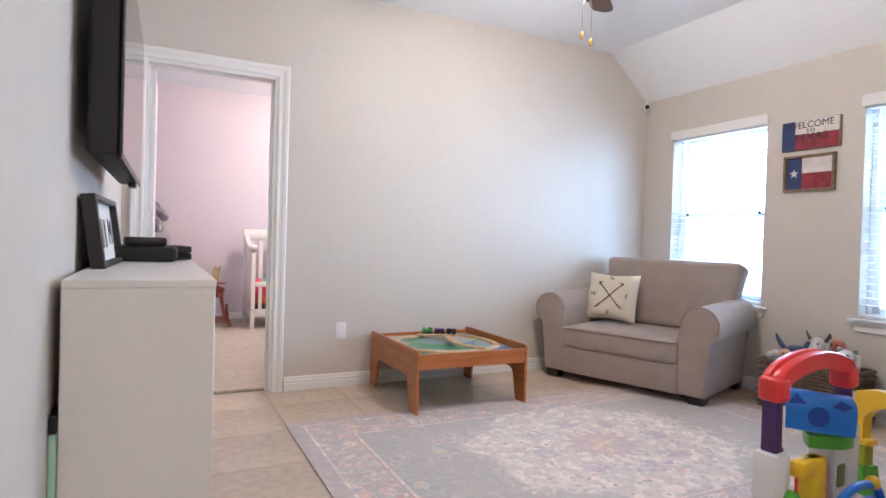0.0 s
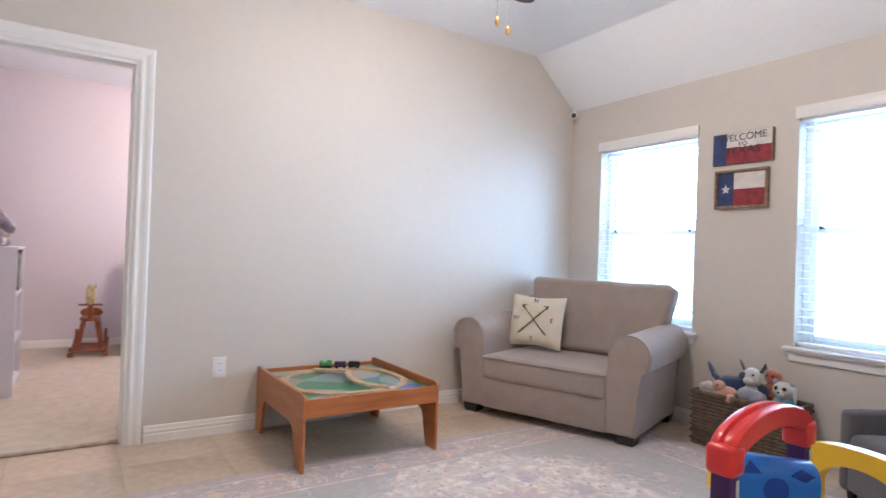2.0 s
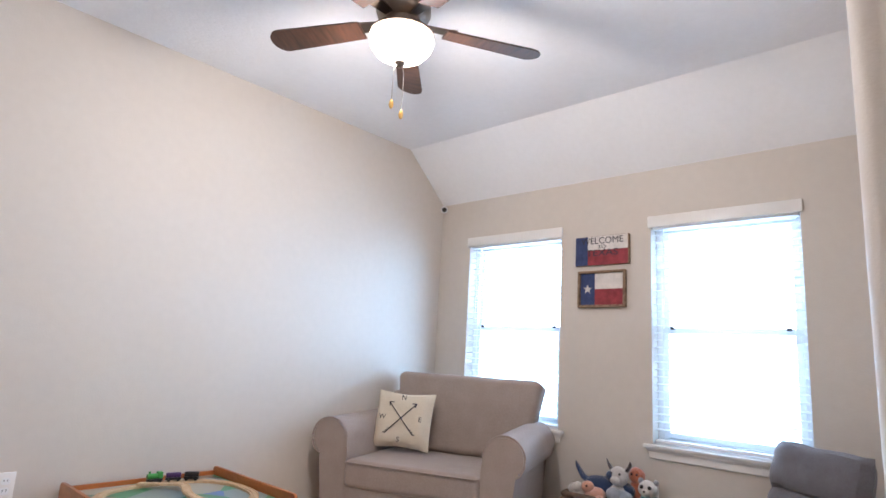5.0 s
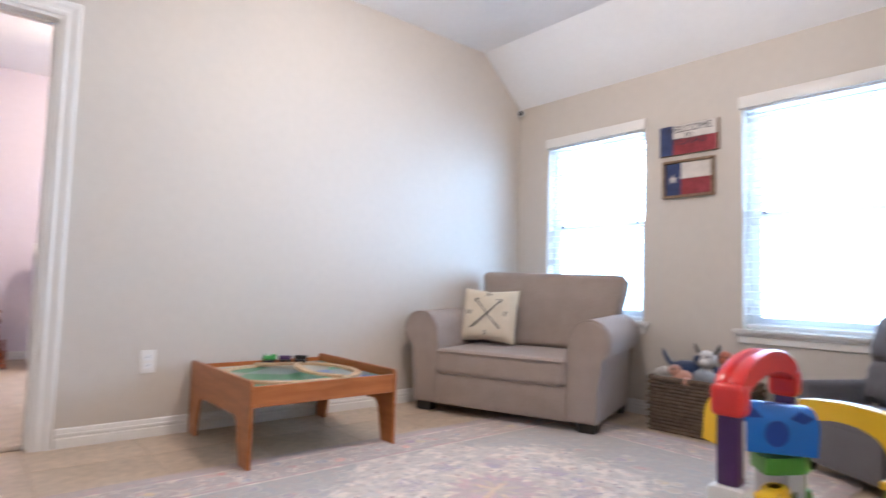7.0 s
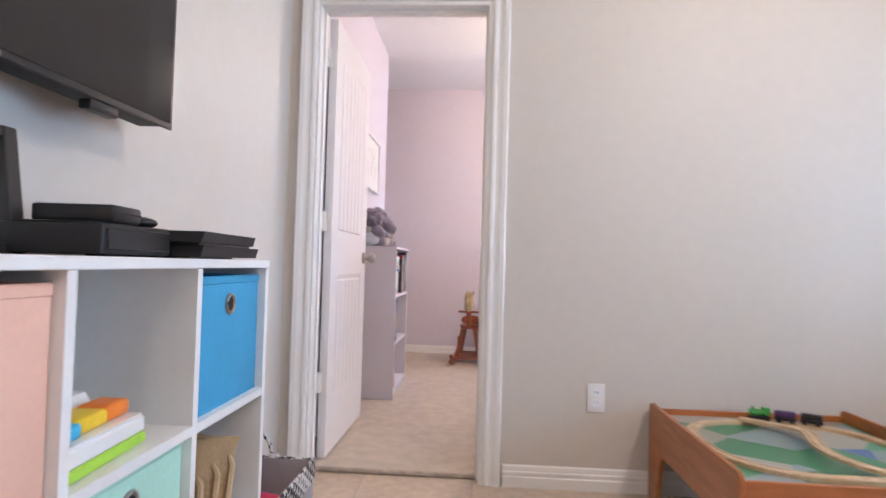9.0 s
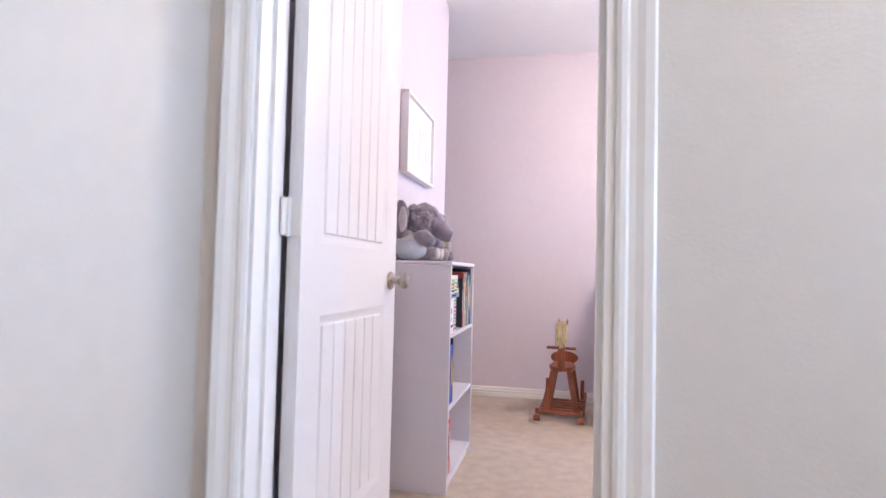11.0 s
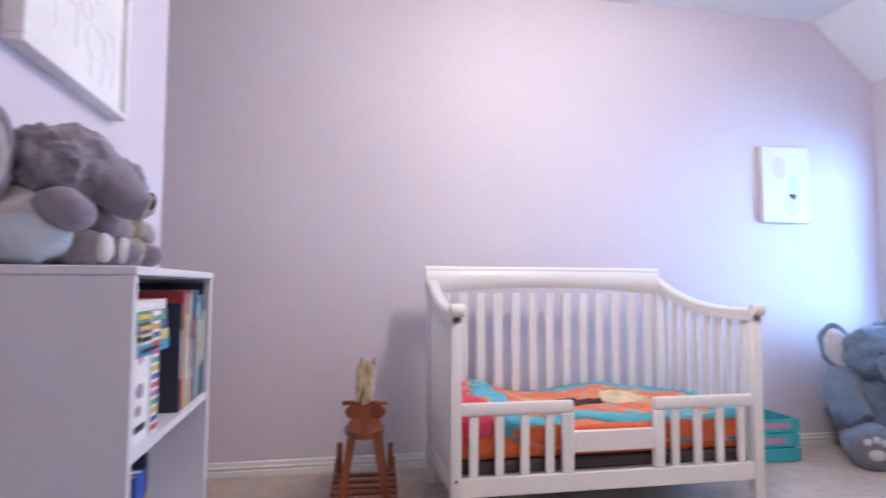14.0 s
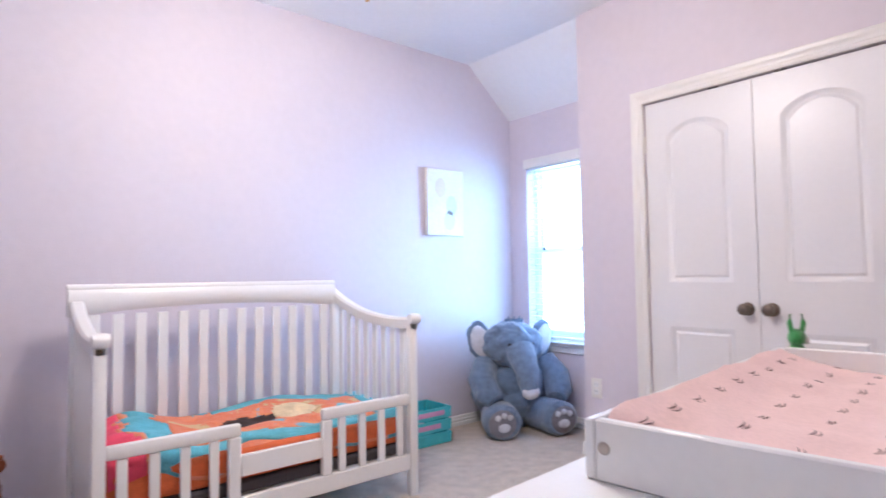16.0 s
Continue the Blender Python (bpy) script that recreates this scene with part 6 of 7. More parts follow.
PALETTE = (((0.02, 0.025, 0.05), "black hardback"), ((0.62, 0.55, 0.20), "yellow hardback"), ((0.70, 0.68, 0.64), "white paperback"), ((0.05, 0.09, 0.22), "dark blue hardback"), ((0.42, 0.05, 0.05), "red hardback"), ((0.06, 0.28, 0.45), "blue hardback"), ((0.12, 0.30, 0.20), "green paperback"), ((0.55, 0.25, 0.30), "pink paperback"))
specs = []
for k in range(13):
    c, nm = PALETTE[(k * 3 + (k // 3)) % 8] if k else PALETTE[0]
    specs.append((0.032 if k == 0 else rb.uniform(0.008, 0.022), 0.29 if k == 0 else rb.uniform(0.20, 0.28), 0.22 if k == 0 else rb.uniform(0.17, 0.22), c, f"{nm} standing on the top shelf"))
yend = shelf_books(2, specs, BY1 - 0.020)
for k in range(6):
    c, nm = PALETTE[(5, 1, 3, 6, 2, 5)[k]]
    o = book(0.020, 0.235, 0.19, c, pose(BX1 - 0.012 - 0.002 * k, BY0 + 0.262, 0.016 + BZ[2] + 0.155 + 0.0205 * k, 0, -90, 90), f"{nm} lying flat on other books") if k < 5 else None
pk = book(0.014, 0.185, 0.15, (0.66, 0.60, 0.63), pose(BX1 - 0.006, BY0 + 0.022, 0.016 + BZ[2] + 0.0005, 0, 0, 0), "small white baby album with a pink heart")
pk.matrix_world = pose(BX1 - 0.004, BY0 + 0.020, 0.016 + BZ[2] + 0.0005, 0, 0, 90) @ pose(0.0, 0.0, 0.0)
heart = [(0.016 * math.sin(t) ** 3, 0.001 * (13 * math.cos(t) - 5 * math.cos(2 * t) - 2 * math.cos(3 * t) - math.cos(4 * t))) for t in [2 * math.pi * k / 24 for k in range(24)]]
alb = thing("baby_album", "white baby album with a pink heart on its cover", "book", pose(BX1 - 0.014, BY0 + 0.040, 0.016 + BZ[2] + 0.0005, 0, 0, 90))
part("cover", box(B(), 0, 0.105, 0, 0.018, 0, 0.195, 0.002), PAPER, alb)
part("heart", slab(B(), [(0.05 + u, 0.158 + v) for u, v in heart], -0.0012, -0.0002, "y"), mat("pink_print", (0.66, 0.22, 0.27), 0.6), alb)
for dx, dz, r in ((0.05, 0.095, 0.02), (0.045, 0.06, 0.014)):
    part("printed_mark", slab(B(), [(dx + u, dz + v) for u, v in ring_pts(0, 0, r, r * 0.7, n=14)[:-1]], -0.0012, -0.0002, "y"), mat("violet_print", (0.34, 0.26, 0.38), 0.6), alb)
part("lower_text_bar", box(B(), 0.02, 0.085, -0.0012, -0.0002, 0.022, 0.034), INK, alb)
bpk = thing("striped_book", "thick book with a striped rainbow spine", "book", pose(BX1 - 0.012, BY0 + 0.150, 0.016 + BZ[2] + 0.0005, 0, 0, 90))
part("cover", box(B(), 0, 0.045, 0, 0.18, 0, 0.235, 0.001), PAPER, bpk)
for k in range(14):
    part("stripe", box(B(), 0.003, 0.042, -0.0012, -0.0002, 0.008 + 0.016 * k, 0.018 + 0.016 * k), mat("stripe_ink", ((0.5, 0.06, 0.06), (0.05, 0.08, 0.3), (0.6, 0.4, 0.05), (0.1, 0.3, 0.2), (0.4, 0.1, 0.3))[k % 5], 0.5), bpk, smooth=False)
shelf_books(1, [(0.016, 0.285, 0.20, (0.02, 0.03, 0.08), "dark blue hardback on the middle shelf"), (0.03, 0.26, 0.20, (0.02, 0.09, 0.48), "tall bright blue book on the middle shelf"), (0.02, 0.26, 0.19, (0.03, 0.10, 0.40), "blue book leaning on its neighbour")], BY0 + 0.150)
shelf_books(0, [(0.03, 0.24, 0.18, (0.45, 0.05, 0.05), "red hardback on the bottom shelf"), (0.02, 0.22, 0.18, (0.5, 0.25, 0.2), "faded red book on the bottom shelf"), (0.025, 0.23, 0.18, (0.3, 0.04, 0.05), "dark red book on the bottom shelf")], BY0 + 0.125)

# ---------- soft toys on the bookcase ----------
GE = fur("mauve_grey_plush", (0.265, 0.235, 0.300), 0.25)
GE2 = fur("pale_grey_plush", (0.40, 0.38, 0.42), 0.2)
GW = fur("cream_plush", (0.66, 0.63, 0.62), 0.1)
GB = fur("tan_plush", (0.36, 0.29, 0.18), 0.2)
GBL = mat("pale_blue_cloth", (0.56, 0.61, 0.68), 0.9)
TOPB = 0.016 + BH
e1 = thing("elephant_toy", "mauve-grey plush elephant with white ears sitting on the bookcase", "soft toy", pose(0.022, 5.325, TOPB))
bm = B()
blob(bm, (-0.01, 0.01, 0.075), (0.078, 0.072, 0.075), (0, 0, 0), 4, 0.012, 26)
part("body", bm, GW, e1)
bm = B()
blob(bm, (0.030, 0.035, 0.185), (0.092, 0.085, 0.082), (0, 0, 0), 5, 0.016, 26)
blob(bm, (0.055, 0.085, 0.235), (0.05, 0.05, 0.03), (0, 0, 0), 3, 0.012, 26)
hdo = part("head", bm, GE, e1)
part("trunk", tube(B(), [(0.085, 0.05, 0.185), (0.125, 0.055, 0.155), (0.155, 0.06, 0.125), (0.178, 0.065, 0.115)], [0.055, 0.046, 0.036, 0.028], 12), GE, hdo)
part("ear", blob(B(), (-0.035, -0.055, 0.185), (0.045, 0.022, 0.085), (0, 0, -25), 3, 0.008, 24), GE, hdo)
part("inner_ear", blob(B(), (-0.022, -0.072, 0.185), (0.026, 0.012, 0.060), (0, 0, -25), 3), GW, hdo)
part("ear", blob(B(), (0.03, 0.14, 0.20), (0.05, 0.02, 0.07), (0, 0, 15), 3, 0.008, 24), GE, hdo)
for y, z in ((-0.035, 0.10), (0.085, 0.09)):
    part("arm", blob(B(), (0.075, y, z), (0.050, 0.034, 0.036), (0, 25, 0), 3, 0.006, 26), GE, e1)
for y in (-0.01, 0.085):
    lg = part("leg", blob(B(), (0.075, y + 0.03, 0.035), (0.055, 0.038, 0.036), (0, 0, 0), 3, 0.005, 26), GE, e1)
    part("foot_pad", blob(B(), (0.120, y + 0.03, 0.036), (0.016, 0.028, 0.028), (0, 0, 0), 3), GW, lg)
part("blue_shirt", blob(B(), (0.0, -0.015, 0.050), (0.082, 0.066, 0.050), (0, 0, 0), 3, 0.006, 30), GBL, e1)
e2 = thing("koala_toy", "grey plush koala with fluffy ears slumped on the bookcase", "soft toy", pose(0.040, 5.515, TOPB))
part("body", blob(B(), (-0.01, 0.0, 0.075), (0.08, 0.085, 0.075), (0, 0, 0), 4, 0.012, 26), GE2, e2)
bm = B()
blob(bm, (0.02, 0.02, 0.175), (0.085, 0.090, 0.075), (0, 0, 0), 4, 0.016, 28)
blob(bm, (0.085, 0.05, 0.145), (0.035, 0.045, 0.035), (0, 0, 0), 3, 0.010, 28)
hk = part("head", bm, GE, e2)
for y in (-0.075, 0.10):
    part("ear", blob(B(), (0.01, y, 0.20), (0.03, 0.045, 0.045), (0, 0, 0), 3, 0.016, 30), GE2, hk)
part("nose", blob(B(), (0.115, 0.05, 0.155), (0.012, 0.016, 0.02), (0, 0, 0), 2), BLACKSOFT, hk)
for y in (-0.06, 0.075):
    part("arm", blob(B(), (0.07, y, 0.09), (0.052, 0.028, 0.03), (0, 20, 0), 3, 0.006, 26), GE2, e2)
    part("leg", blob(B(), (0.08, y, 0.032), (0.058, 0.035, 0.033), (0, 0, 0), 3, 0.006, 26), GE, e2)
e3 = thing("small_bear_toy", "little tan plush bear tucked between the grey toys", "soft toy", pose(0.145, 5.475, TOPB))
part("body", blob(B(), (0, 0, 0.035), (0.028, 0.03, 0.036), (0, 0, 0), 3, 0.005, 30), GB, e3)
part("head", blob(B(), (0.004, 0.0, 0.085), (0.024, 0.026, 0.025), (0, 0, 0), 3, 0.004, 30), GB, e3)

# ---------- rocking horse ----------
hz = 0.018
rh = thing("rocking_horse", "red-stained wooden rocking horse with a pale yarn mane", "rocking horse", pose(0.697, 6.617, hz, 0, 0, -4) @ Matrix.Scale(0.95, 4))
for s in (-1, 1):
    bm = B()
    pts = []
    for k in range(13):
        y = -0.10 + 0.66 * k / 12
        pts.append((y, 0.015 + 0.10 * ((k - 6) / 6) ** 2 * 0.55))
    slab(bm, [*pts, *[(y, z + 0.036) for y, z in pts[::-1]]], s * 0.145 - 0.012, s * 0.145 + 0.012, "x")
    bmesh.ops.triangulate(bm, faces=[f for f in bm.faces if len(f.verts) > 4])
    part("rocker", bm, REDWOOD, rh)
    part("rocker_end", tube(B(), [(s * 0.145 - 0.02, -0.10, 0.085 - 0.045), (s * 0.145 + 0.02, -0.10, 0.085 - 0.045)], 0.022, 12), REDWOOD, rh)
    for y0, lean in ((0.07, -0.02), (0.36, 0.02)):
        part("leg", slab(B(), [(s * 0.118, 0.06), (s * 0.085, 0.06), (s * 0.035, 0.335), (s * 0.075, 0.335)], y0 - 0.018, y0 + 0.018, "y"), REDWOOD, rh)
    part("footrest_post", box(B(), s * 0.128 - 0.014, s * 0.128 + 0.014, 0.43, 0.46, 0.06, 0.215, 0.004), REDWOOD, rh)
for y in (-0.02, 0.07, 0.15, 0.23, 0.31, 0.40):
    part("cross_slat", box(B(), -0.150, 0.150, y - 0.017, y + 0.017, 0.058 + 0.0 * y, 0.074, 0.003), REDWOOD, rh)
part("seat", slab(B(), [(0.095 * math.cos(radians(a)) * (1.0 if math.sin(radians(a)) < 0 else 0.85), 0.20 + 0.175 * math.sin(radians(a))) for a in range(0, 360, 15)], 0.335, 0.362, "z"), REDWOOD, rh)
part("backrest", slab(B(), [(0.10 * math.cos(radians(a)), 0.392 + 0.048 * math.sin(radians(a))) for a in range(0, 360, 20)], 0.33, 0.352, "y"), REDWOOD, rh)
nk = part("neck", slab(B(), [(-0.005, 0.362), (0.062, 0.362), (0.055, 0.50), (0.085, 0.60), (0.02, 0.655), (-0.035, 0.62), (-0.020, 0.50)], -0.022, 0.022, "x", pose(0, 0.02, 0)), REDWOOD, rh)
part("handle", tube(B(), [(-0.098, 0.03, 0.497), (0.098, 0.03, 0.497)], 0.010, 14), REDWOOD, rh)
MANE = fur("straw_yarn", (0.55, 0.44, 0.24), 0.3)
bm = B()
rm = random.Random(2)
for k in range(60):
    z = 0.53 + 0.125 * rm.random()
    x, y = rm.uniform(-0.034, 0.034), rm.uniform(-0.03, 0.05)
    tube(bm, [(x * 0.5, y, z + 0.03), (x, y - 0.012, z), (x * 1.1, y - 0.014, z - 0.035)], [0.008, 0.010, 0.005], 5)
blob(bm, (0.0, 0.01, 0.60), (0.038, 0.045, 0.075), (0, 0, 0), 3, 0.012, 30)
part("mane", bm, MANE, rh, "shaggy straw-coloured yarn mane")
for s in (-1, 1):
    part("ear", tube(B(), [(0.022 * s + 0.01, 0.02, 0.655), (0.03 * s + 0.012, 0.015, 0.70)], [0.016, 0.002], 8, squash=0.6), fur("brown_felt", (0.16, 0.11, 0.08)), rh)

# ---------- comforter ----------


def comforter_mat():
    m = bpy.data.materials.new("printed_comforter")
    m.use_nodes = True
    nt = m.node_tree
    N, L = nt.nodes.new, nt.links.new
    b = nt.nodes["Principled BSDF"]
    b.inputs["Roughness"].default_value = 0.85
    tc = N("ShaderNodeTexCoord")
    n = N("ShaderNodeTexNoise")
    n.inputs["Scale"].default_value, n.inputs["Detail"].default_value, n.inputs["Distortion"].default_value = 4.6, 5.0, 1.3
    L(tc.outputs["Object"], n.inputs["Vector"])
    r = N("ShaderNodeValToRGB")
    r.color_ramp.interpolation = "CONSTANT"
    cols = ((0.0, (0.62, 0.45, 0.20)), (0.36, (0.70, 0.16, 0.045)), (0.50, (0.76, 0.21, 0.06)), (0.585, (0.07, 0.42, 0.56)), (0.65, (0.10, 0.50, 0.62)), (0.70, (0.74, 0.48, 0.14)))
    e = r.color_ramp.elements
    e[0].color, e[1].position, e[1].color = (*cols[0][1], 1), cols[1][0], (*cols[1][1], 1)
    for p, c in cols[2:]:
        e.new(p).color = (*c, 1)
    L(n.outputs["Fac"], r.inputs["Fac"])
    w = N("ShaderNodeTexNoise")
    w.inputs["Scale"].default_value, w.inputs["Detail"].default_value = 38, 4
    L(tc.outputs["Object"], w.inputs["Vector"])
    fade = N("ShaderNodeMix")
    fade.data_type = "RGBA"
    fade.inputs[7].default_value = (0.62, 0.42, 0.36, 1)
    amount = N("ShaderNodeMath")
    amount.operation = "MULTIPLY"
    amount.inputs[1].default_value = 0.45
    L(w.outputs["Fac"], amount.inputs[0])
    L(amount.outputs[0], fade.inputs[0])
    L(r.outputs["Color"], fade.inputs[6])
    L(fade.outputs[2], b.inputs["Base Color"])
    wr = N("ShaderNodeTexNoise")
    wr.inputs["Scale"].default_value, wr.inputs["Detail"].default_value = 16, 5
    L(tc.outputs["Object"], wr.inputs["Vector"])
    bp = N("ShaderNodeBump")
    bp.inputs["Strength"].default_value, bp.inputs["Distance"].default_value = 0.8, 0.02
    L(wr.outputs["Fac"], bp.inputs["Height"])
    L(bp.outputs["Normal"], b.inputs["Normal"])
    return m


CMF = comforter_mat()
TEALC = mat("teal_comforter_band", (0.14, 0.43, 0.53), 0.85, vary=0.25, scale=12, bump=0.8, bscale=30)
CREAMC = mat("cream_comforter_patch", (0.72, 0.58, 0.36), 0.85, vary=0.3, scale=14)
PINKC = mat("hot_pink_comforter_band", (0.74, 0.07, 0.13), 0.85, vary=0.15, scale=12)
DARKC = mat("dark_print_patch", (0.035, 0.02, 0.02), 0.85, vary=0.3, scale=12)
cf = thing("comforter", "rumpled orange and teal printed comforter in the crib", "blanket", pose(CX0, CYF, 0.018))


def fold(u, v):
    """Height of the rumpled cover; u along the crib, v from the front to the back."""
    z = 0.405 + 0.035 * v + 0.022 * noise.noise(Vector((u * 5, v * 4, 0.3))) + 0.012 * noise.noise(Vector((u * 11, v * 9, 4.0)))
    z += 0.055 * math.exp(-((u - 0.10) / 0.12) ** 2) + 0.03 * math.exp(-((u - 0.62) / 0.16) ** 2) * v
    return z - (0.105 * ((0.10 - v) / 0.10) ** 2 if v < 0.10 else 0)


NU, NV = 70, 34
cells = {"main": [], "teal": [], "pink": [], "dark": [], "cream": []}
for i in range(NU):
    for j in range(NV):
        u, v = (i + 0.5) / NU, (j + 0.5) / NV
        k = "main"
        wv_ = 0.04 * noise.noise(Vector((u * 6, v * 6, 9.0)))
        if u + wv_ < 0.075:
            k = "pink"
        elif 0.10 < u + wv_ < 0.20 or 0.045 < v + wv_ < 0.16 or (v + wv_ > 0.86 and u > 0.4) or u + wv_ > 0.93:
            k = "teal"
        elif ((u - 0.47) / 0.10) ** 2 + ((v - 0.50 + 0.5 * wv_) / 0.11) ** 2 + 3 * wv_ < 1:
            k = "dark"
        elif ((u - 0.66) / 0.09) ** 2 + ((v - 0.58) / 0.16) ** 2 + 9 * wv_ < 1:
            k = "cream"
        cells[k].append((i, j))
for key, m_ in (("main", CMF), ("teal", TEALC), ("pink", PINKC), ("dark", DARKC), ("cream", CREAMC)):
    bm = B()
    made = {}

    def vert(i, j):
        if (i, j) not in made:
            u, v = i / NU, j / NV
            made[i, j] = bm.verts.new((0.058 + (CL - 0.116) * u, 0.046 + (CD - 0.10) * v, fold(u, v)))
        return made[i, j]

    for i, j in cells[key]:
        bm.faces.new((vert(i, j), vert(i + 1, j), vert(i + 1, j + 1), vert(i, j + 1)))
    ob = part({"main": "printed_field", "teal": "teal_band", "pink": "pink_band", "dark": "dark_motif", "cream": "cream_patch"}[key], bm, m_, cf)
    md = ob.modifiers.new("thickness", "SOLIDIFY")
    md.thickness = 0.012

# ---------- teal crate ----------
TEALP = mat("teal_painted_wood", (0.08, 0.42, 0.45), 0.55, vary=0.12, scale=14)
ct = thing("painted_crate", "teal painted slatted wooden crate beside the crib", "crate", pose(2.795, 7.0, 0.018))
CW_, CDp, CH_ = 0.33, 0.26, 0.235
for z in (0.005, 0.085, 0.165):
    for y in (0, CDp - 0.012):
        part("slat", box(B(), 0, CW_, y, y + 0.012, z, z + 0.068, 0.002), TEALP, ct)
    for x in (0.0, CW_ - 0.012):
        part("slat", box(B(), x, x + 0.012, 0.0125, CDp - 0.0125, z, z + 0.068, 0.002), TEALP, ct)
for x in (0.013, CW_ - 0.037):
    for y in (0.0125, CDp - 0.0365):
        part("corner_post", box(B(), x, x + 0.024, y, y + 0.024, 0.0, CH_), TEALP, ct)
part("bottom", box(B(), 0.013, CW_ - 0.013, 0.037, CDp - 0.037, 0.006, 0.016), TEALP, ct)
for k, z in enumerate((0.185, 0.105)):
    part("painted_word_bar", box(B(), 0.06, 0.27 - 0.03 * k, -0.0015, -0.0003, z, z + 0.03), mat("pink_paint", (0.55, 0.25, 0.38), 0.6), ct)

# ---------- giant plush elephant ----------
BF = fur("blue_grey_plush", (0.155, 0.215, 0.315), 0.3)
BF2 = fur("pale_paw_plush", (0.20, 0.19, 0.22), 0.2)
BW = fur("white_ear_plush", (0.62, 0.62, 0.66), 0.15)
ge = thing("giant_elephant_toy", "big blue-grey plush elephant sitting on the carpet", "soft toy", pose(3.70, 6.97, 0.016, 0, 0, -26) @ Matrix.Diagonal((1.24, 1.12, 1.10, 1)))
part("body", blob(B(), (0.0, 0.06, 0.25), (0.235, 0.20, 0.26), (0, 0, 0), 5, 0.022, 14), BF, ge)
gh = part("head", blob(B(), (-0.03, -0.03, 0.535), (0.175, 0.155, 0.150), (0, 0, 0), 5, 0.018, 16), BF, ge)
part("trunk", tube(B(), [(-0.025, -0.15, 0.515), (-0.02, -0.215, 0.45), (-0.015, -0.245, 0.385), (-0.01, -0.25, 0.32), (-0.005, -0.26, 0.285)], [0.085, 0.075, 0.066, 0.056, 0.046], 16), BF, gh)
part("trunk_tip", blob(B(), (-0.005, -0.275, 0.275), (0.048, 0.03, 0.042), (0, 0, 0), 3, 0.006, 20), BW, gh)
for s in (-1, 1):
    er = part("ear", blob(B(), (-0.02 + 0.185 * s, 0.005, 0.56), (0.075, 0.035, 0.125), (0, 12 * s, 22 * s), 4, 0.012, 18), BF, gh)
    part("inner_ear", blob(B(), (-0.02 + 0.190 * s, -0.022, 0.56), (0.055, 0.022, 0.100), (0, 12 * s, 22 * s), 3, 0.008, 20), BW, er)
    part("eye", blob(B(), (-0.02 + 0.065 * s, -0.168, 0.55), (0.011, 0.008, 0.012), (0, 0, 0), 2), BLACK, gh)
    part("arm", tube(B(), [(0.17 * s, 0.0, 0.42), (0.22 * s, -0.07, 0.33), (0.205 * s, -0.15, 0.245), (0.18 * s, -0.185, 0.215)], [0.075, 0.082, 0.078, 0.05], 16), BF, ge)
    lg = part("leg", tube(B(), [(0.11 * s, -0.02, 0.10), (0.145 * s, -0.15, 0.105), (0.165 * s, -0.265, 0.105), (0.168 * s, -0.29, 0.105)], [0.10, 0.105, 0.105, 0.085], 18), BF, ge)
    pad = part("foot_pad", blob(B(), (0.168 * s, -0.288, 0.105), (0.082, 0.020, 0.082), (0, 0, 0), 3), BF2, lg)
    for k in range(3):
        a = radians(50 + 40 * k)
        part("toe_patch", blob(B(), (0.168 * s + 0.052 * math.cos(a), -0.305, 0.105 + 0.050 * math.sin(a)), (0.016, 0.008, 0.018), (0, 0, 0), 2), BW, lg)
    part("heel_patch", blob(B(), (0.168 * s, -0.306, 0.085), (0.034, 0.008, 0.028), (0, 0, 0), 2), BW, lg)
for k in range(7):
    part("head_tuft", tube(B(), [(-0.05 + 0.015 * k, 0.0, 0.67), (-0.055 + 0.017 * k, -0.01, 0.70 + 0.012 * (k % 2))], [0.014, 0.003], 6), BF, gh)

# ---------- dresser and changing tray ----------
DZT = 0.82
dr = thing("dresser", "white dresser against the wall beside the doorway", "dresser", pose(1.190, 4.035, 0.016, 0, 0, 4.5))
DW_, DDp, DH_ = 1.20, 0.610, DZT - 0.016
part("body", box(B(), 0.012, DW_ - 0.012, 0, DDp - 0.02, 0.06, DH_ - 0.0255, 0.002), WHITE, dr)
part("top", box(B(), 0, DW_, -0.002, DDp, DH_ - 0.025, DH_, 0.004, 2), WHITE, dr)
part("plinth", box(B(), 0.03, DW_ - 0.03, 0.02, DDp - 0.05, 0, 0.0595), WHITE, dr)
for k in range(3):
    z = 0.075 + k * 0.242
    for c_ in range(2):
        x0 = 0.022 + c_ * (DW_ / 2 - 0.014)
        dw = part("drawer_front", box(B(), x0, x0 + DW_ / 2 - 0.03, DDp - 0.0195, DDp - 0.004, z, z + 0.23, 0.003), WHITE, dr)
        part("drawer_knob", lathe(B(), [(0.007, 0), (0.007, 0.012), (0.015, 0.018), (0.013, 0.026)], 16, pose(x0 + DW_ / 4 - 0.015, DDp - 0.004, z + 0.115, -90, 0, 0)), NICKEL, dw)
trm = pose(1.334, 4.606, DZT, 0, 0, 6.5)
tr = thing("changing_tray", "white wooden changing tray on top of the dresser", "changing tray", trm)
TRL, TRD, TRH = 0.965, 0.44, 0.080
part("front_board", box(B(), 0, TRL, -0.016, 0, 0, TRH, 0.003), CRIBW, tr)
part("back_board", box(B(), 0, TRL, -TRD, -TRD + 0.016, 0, TRH, 0.003), CRIBW, tr)
part("end_board", box(B(), -0.002, 0.014, -TRD + 0.0165, -0.0165, 0, TRH + 0.002, 0.003), CRIBW, tr)
part("end_board", box(B(), TRL - 0.014, TRL + 0.002, -TRD + 0.0165, -0.0165, 0, TRH + 0.002, 0.003), CRIBW, tr)
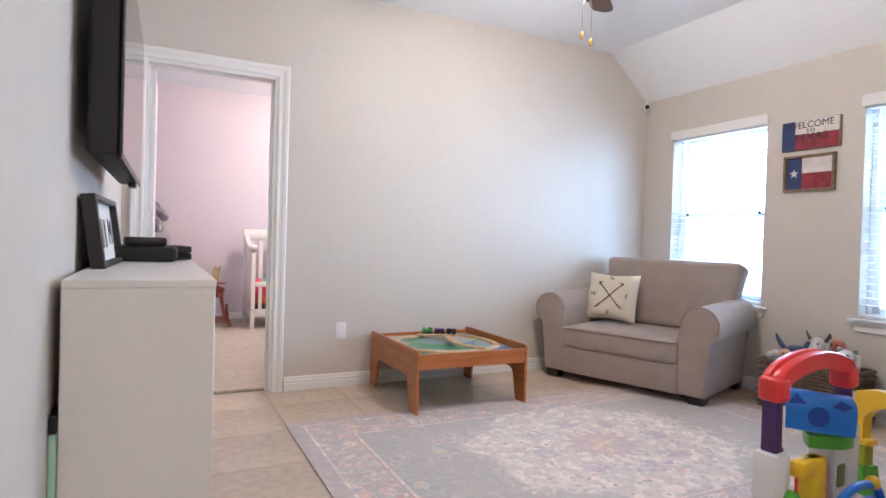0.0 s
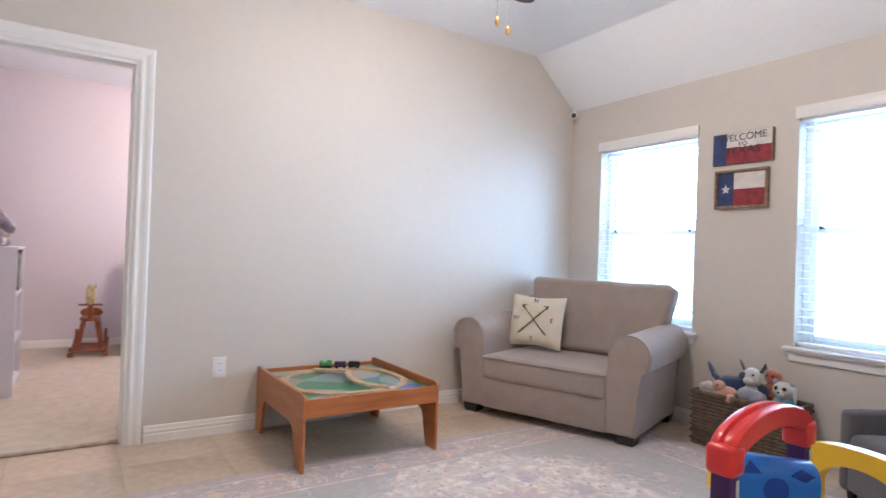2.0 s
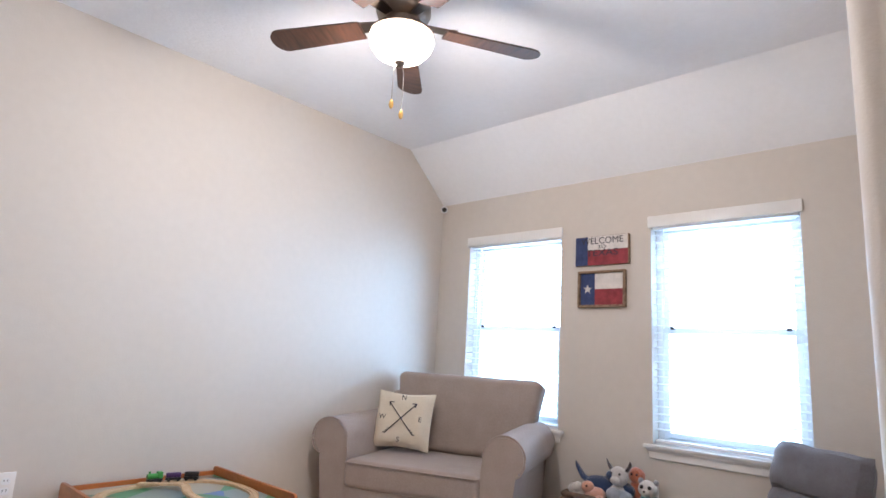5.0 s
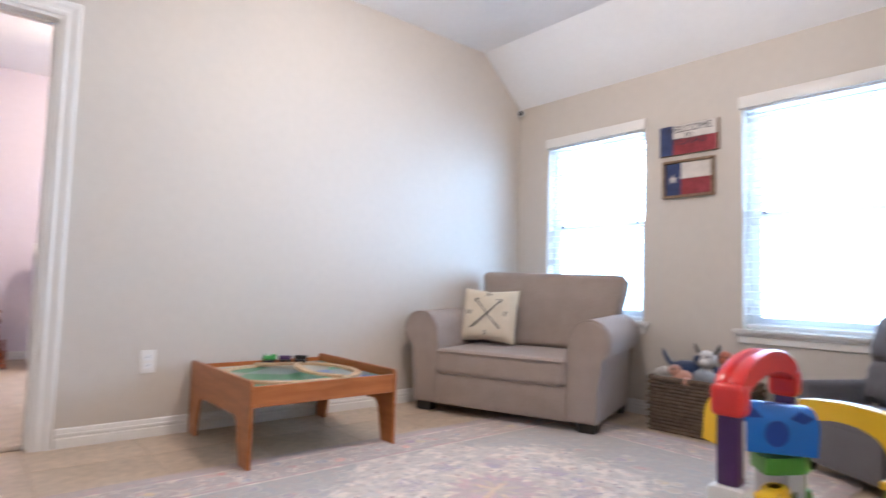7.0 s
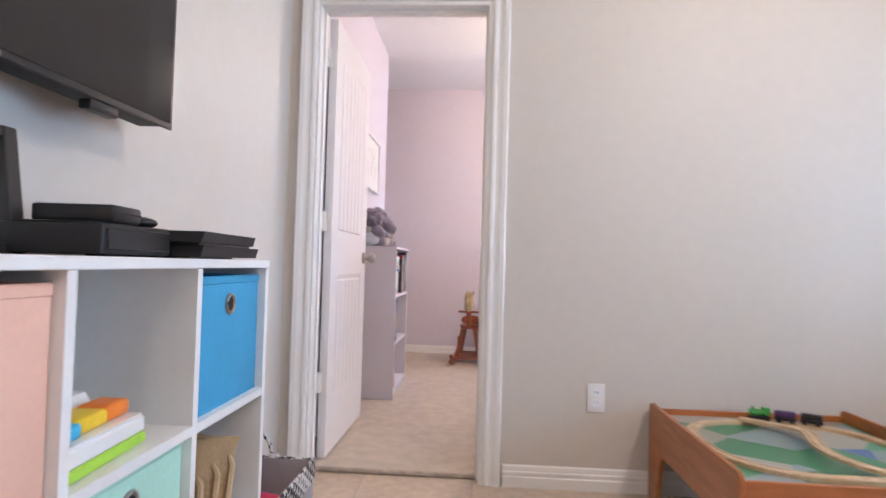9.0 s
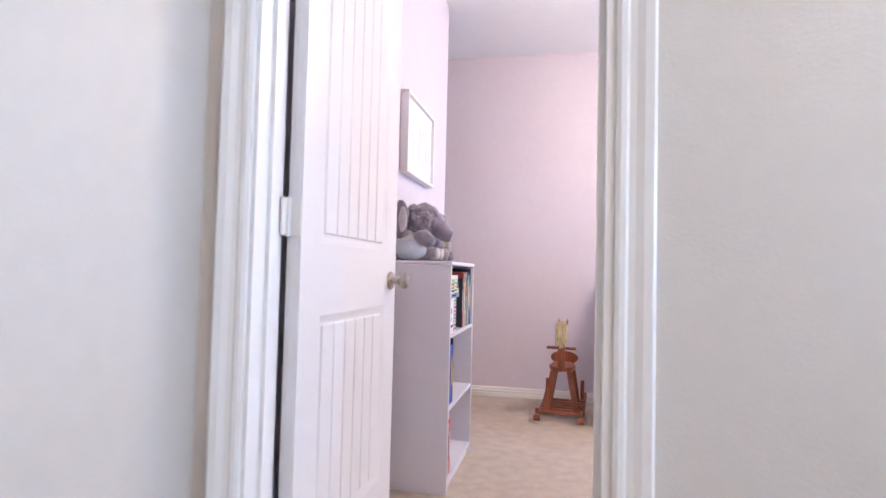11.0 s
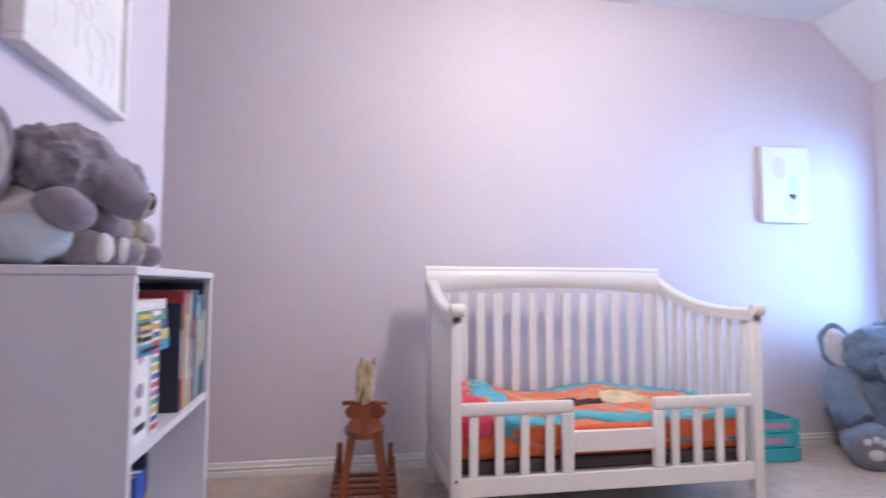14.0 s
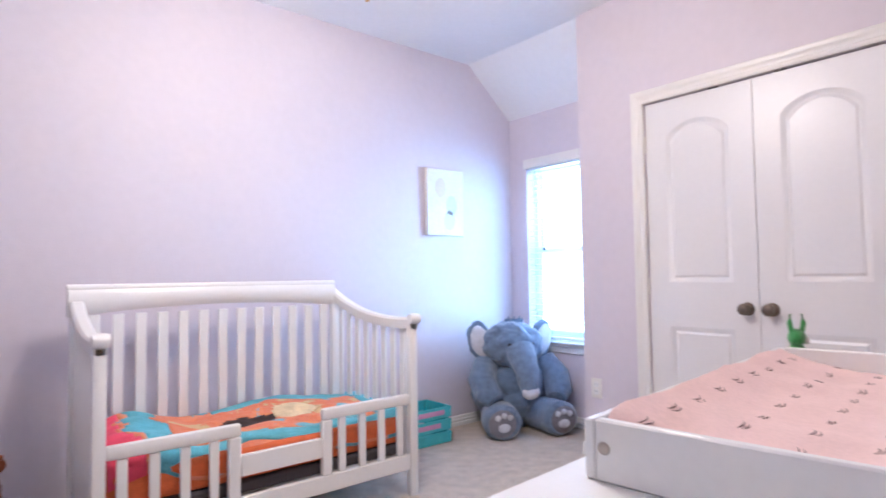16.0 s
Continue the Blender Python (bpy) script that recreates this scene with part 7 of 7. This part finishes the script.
part("base", box(B(), 0.0145, TRL - 0.0145, -TRD + 0.0165, -0.0165, 0.001, 0.012), CRIBW, tr)
for y in (-0.03, -TRD + 0.05):
    part("screw_cap", lathe(B(), [(0.009, 0), (0.008, 0.0015)], 14, pose(-0.0021, y, 0.045, 0, -90, 0)), NICKEL, tr)
PINKM = mat("pale_pink_cotton", (0.80, 0.60, 0.57), 0.9, vary=0.06, scale=8, bump=0.25, bscale=300)
mp_ = thing("changing_pad", "pale pink contoured pad cover with dark eyelash dashes", "changing pad", trm)


def pad_z(u, v):
    return 0.040 + 0.048 * abs(2 * v - 1) ** 2.2 + 0.006 * noise.noise(Vector((u * 7, v * 7, 1))) + 0.004 * noise.noise(Vector((u * 4 + v * 14, v * 20 - u * 22, 3))) - 0.02 * (max(0, abs(2 * u - 1) - 0.9) * 10) ** 2


bm = B()
gu, gv = 40, 20
gr = [[bm.verts.new((0.018 + (TRL - 0.036) * i / gu, -TRD + 0.020 + (TRD - 0.040) * j / gv, pad_z(i / gu, j / gv))) for j in range(gv + 1)] for i in range(gu + 1)]
lo = [[bm.verts.new((0.018 + (TRL - 0.036) * i / gu, -TRD + 0.020 + (TRD - 0.040) * j / gv, 0.013)) for j in range(gv + 1)] for i in range(gu + 1)]
for i in range(gu):
    for j in range(gv):
        bm.faces.new((gr[i][j], gr[i + 1][j], gr[i + 1][j + 1], gr[i][j + 1]))
        bm.faces.new((lo[i][j + 1], lo[i + 1][j + 1], lo[i + 1][j], lo[i][j]))
for i in range(gu):
    bm.faces.new((lo[i][0], lo[i + 1][0], gr[i + 1][0], gr[i][0]))
    bm.faces.new((gr[i][gv], gr[i + 1][gv], lo[i + 1][gv], lo[i][gv]))
for j in range(gv):
    bm.faces.new((gr[0][j], gr[0][j + 1], lo[0][j + 1], lo[0][j]))
    bm.faces.new((lo[gu][j], lo[gu][j + 1], gr[gu][j + 1], gr[gu][j]))
part("cover", bm, PINKM, mp_)
DASH = mat("dark_lash_print", (0.20, 0.13, 0.12), 0.85)
k = 0
for i in range(9):
    for j in range(5):
        u = (i + 0.5 + 0.5 * (j % 2)) / 9.5
        v = (j + 0.5) / 5
        if u > 0.97:
            continue
        bm = B()
        for q in (0, 1):
            pts = []
            for s in range(5):
                uu = u + (s - 2) * 0.0085
                vv = v + q * 0.018 - 0.010 * (1 - ((s - 2) / 2) ** 2)
                pts.append((0.018 + (TRL - 0.036) * uu, -TRD + 0.02 + (TRD - 0.04) * vv, pad_z(uu, vv) + 0.0006))
            tube(bm, pts, [0.0004, 0.0009, 0.0012, 0.0009, 0.0004], 5)
        part("printed_dash", bm, DASH, mp_)
bn = thing("bunny_toy", "small bright green plush bunny with long ears", "soft toy", pose(2.338, 4.685, DZT) @ Matrix.Scale(0.76, 4))
GRN = fur("bright_green_plush", (0.06, 0.36, 0.08), 0.15)
part("body", blob(B(), (0, 0, 0.06), (0.032, 0.032, 0.06), (0, 0, 0), 3, 0.004, 24), GRN, bn)
bh = part("head", blob(B(), (0, 0, 0.135), (0.030, 0.028, 0.030), (0, 0, 0), 3, 0.003, 24), GRN, bn)
for s in (-1, 1):
    part("ear", tube(B(), [(-0.012 * s, 0.012 * s, 0.155), (-0.016 * s, 0.016 * s, 0.185), (-0.013 * s, 0.013 * s, 0.215)], [0.008, 0.009, 0.004], 8), GRN, bh)
part("muzzle", blob(B(), (0.014, -0.020, 0.128), (0.018, 0.014, 0.015), (0, 0, 0), 3), FW, bh)

# ---------- floor tiles ----------
tile_me = mesh_of("tile", box(B(), -0.2265, 0.2265, -0.2265, 0.2265, -0.004, 0.0, 0.0015), TILE)
nx, ny = 9, 13
for i in range(nx + 1):
    for j in range(ny):
        x, y = XW + 0.14 + i * 0.457, YN - 0.10 - j * 0.457
        x0, x1, y0, y1 = max(x - 0.2265, XW + 0.001), min(x + 0.2265, XE - 0.001), max(y - 0.2265, YSOUTH + 0.001), min(y + 0.2265, YN + 0.055)
        if x1 - x0 < 0.02 or y1 - y0 < 0.02:
            continue
        if x1 - x0 > 0.452 and y1 - y0 > 0.452:
            piece("tile", tile_me, floor, pose(x, y, 0.0))
        else:
            part("tile", box(B(), x0 - x, x1 - x, y0 - y, y1 - y, -0.004, 0.0, 0.0015), TILE, floor, m=pose(x, y, 0.0))
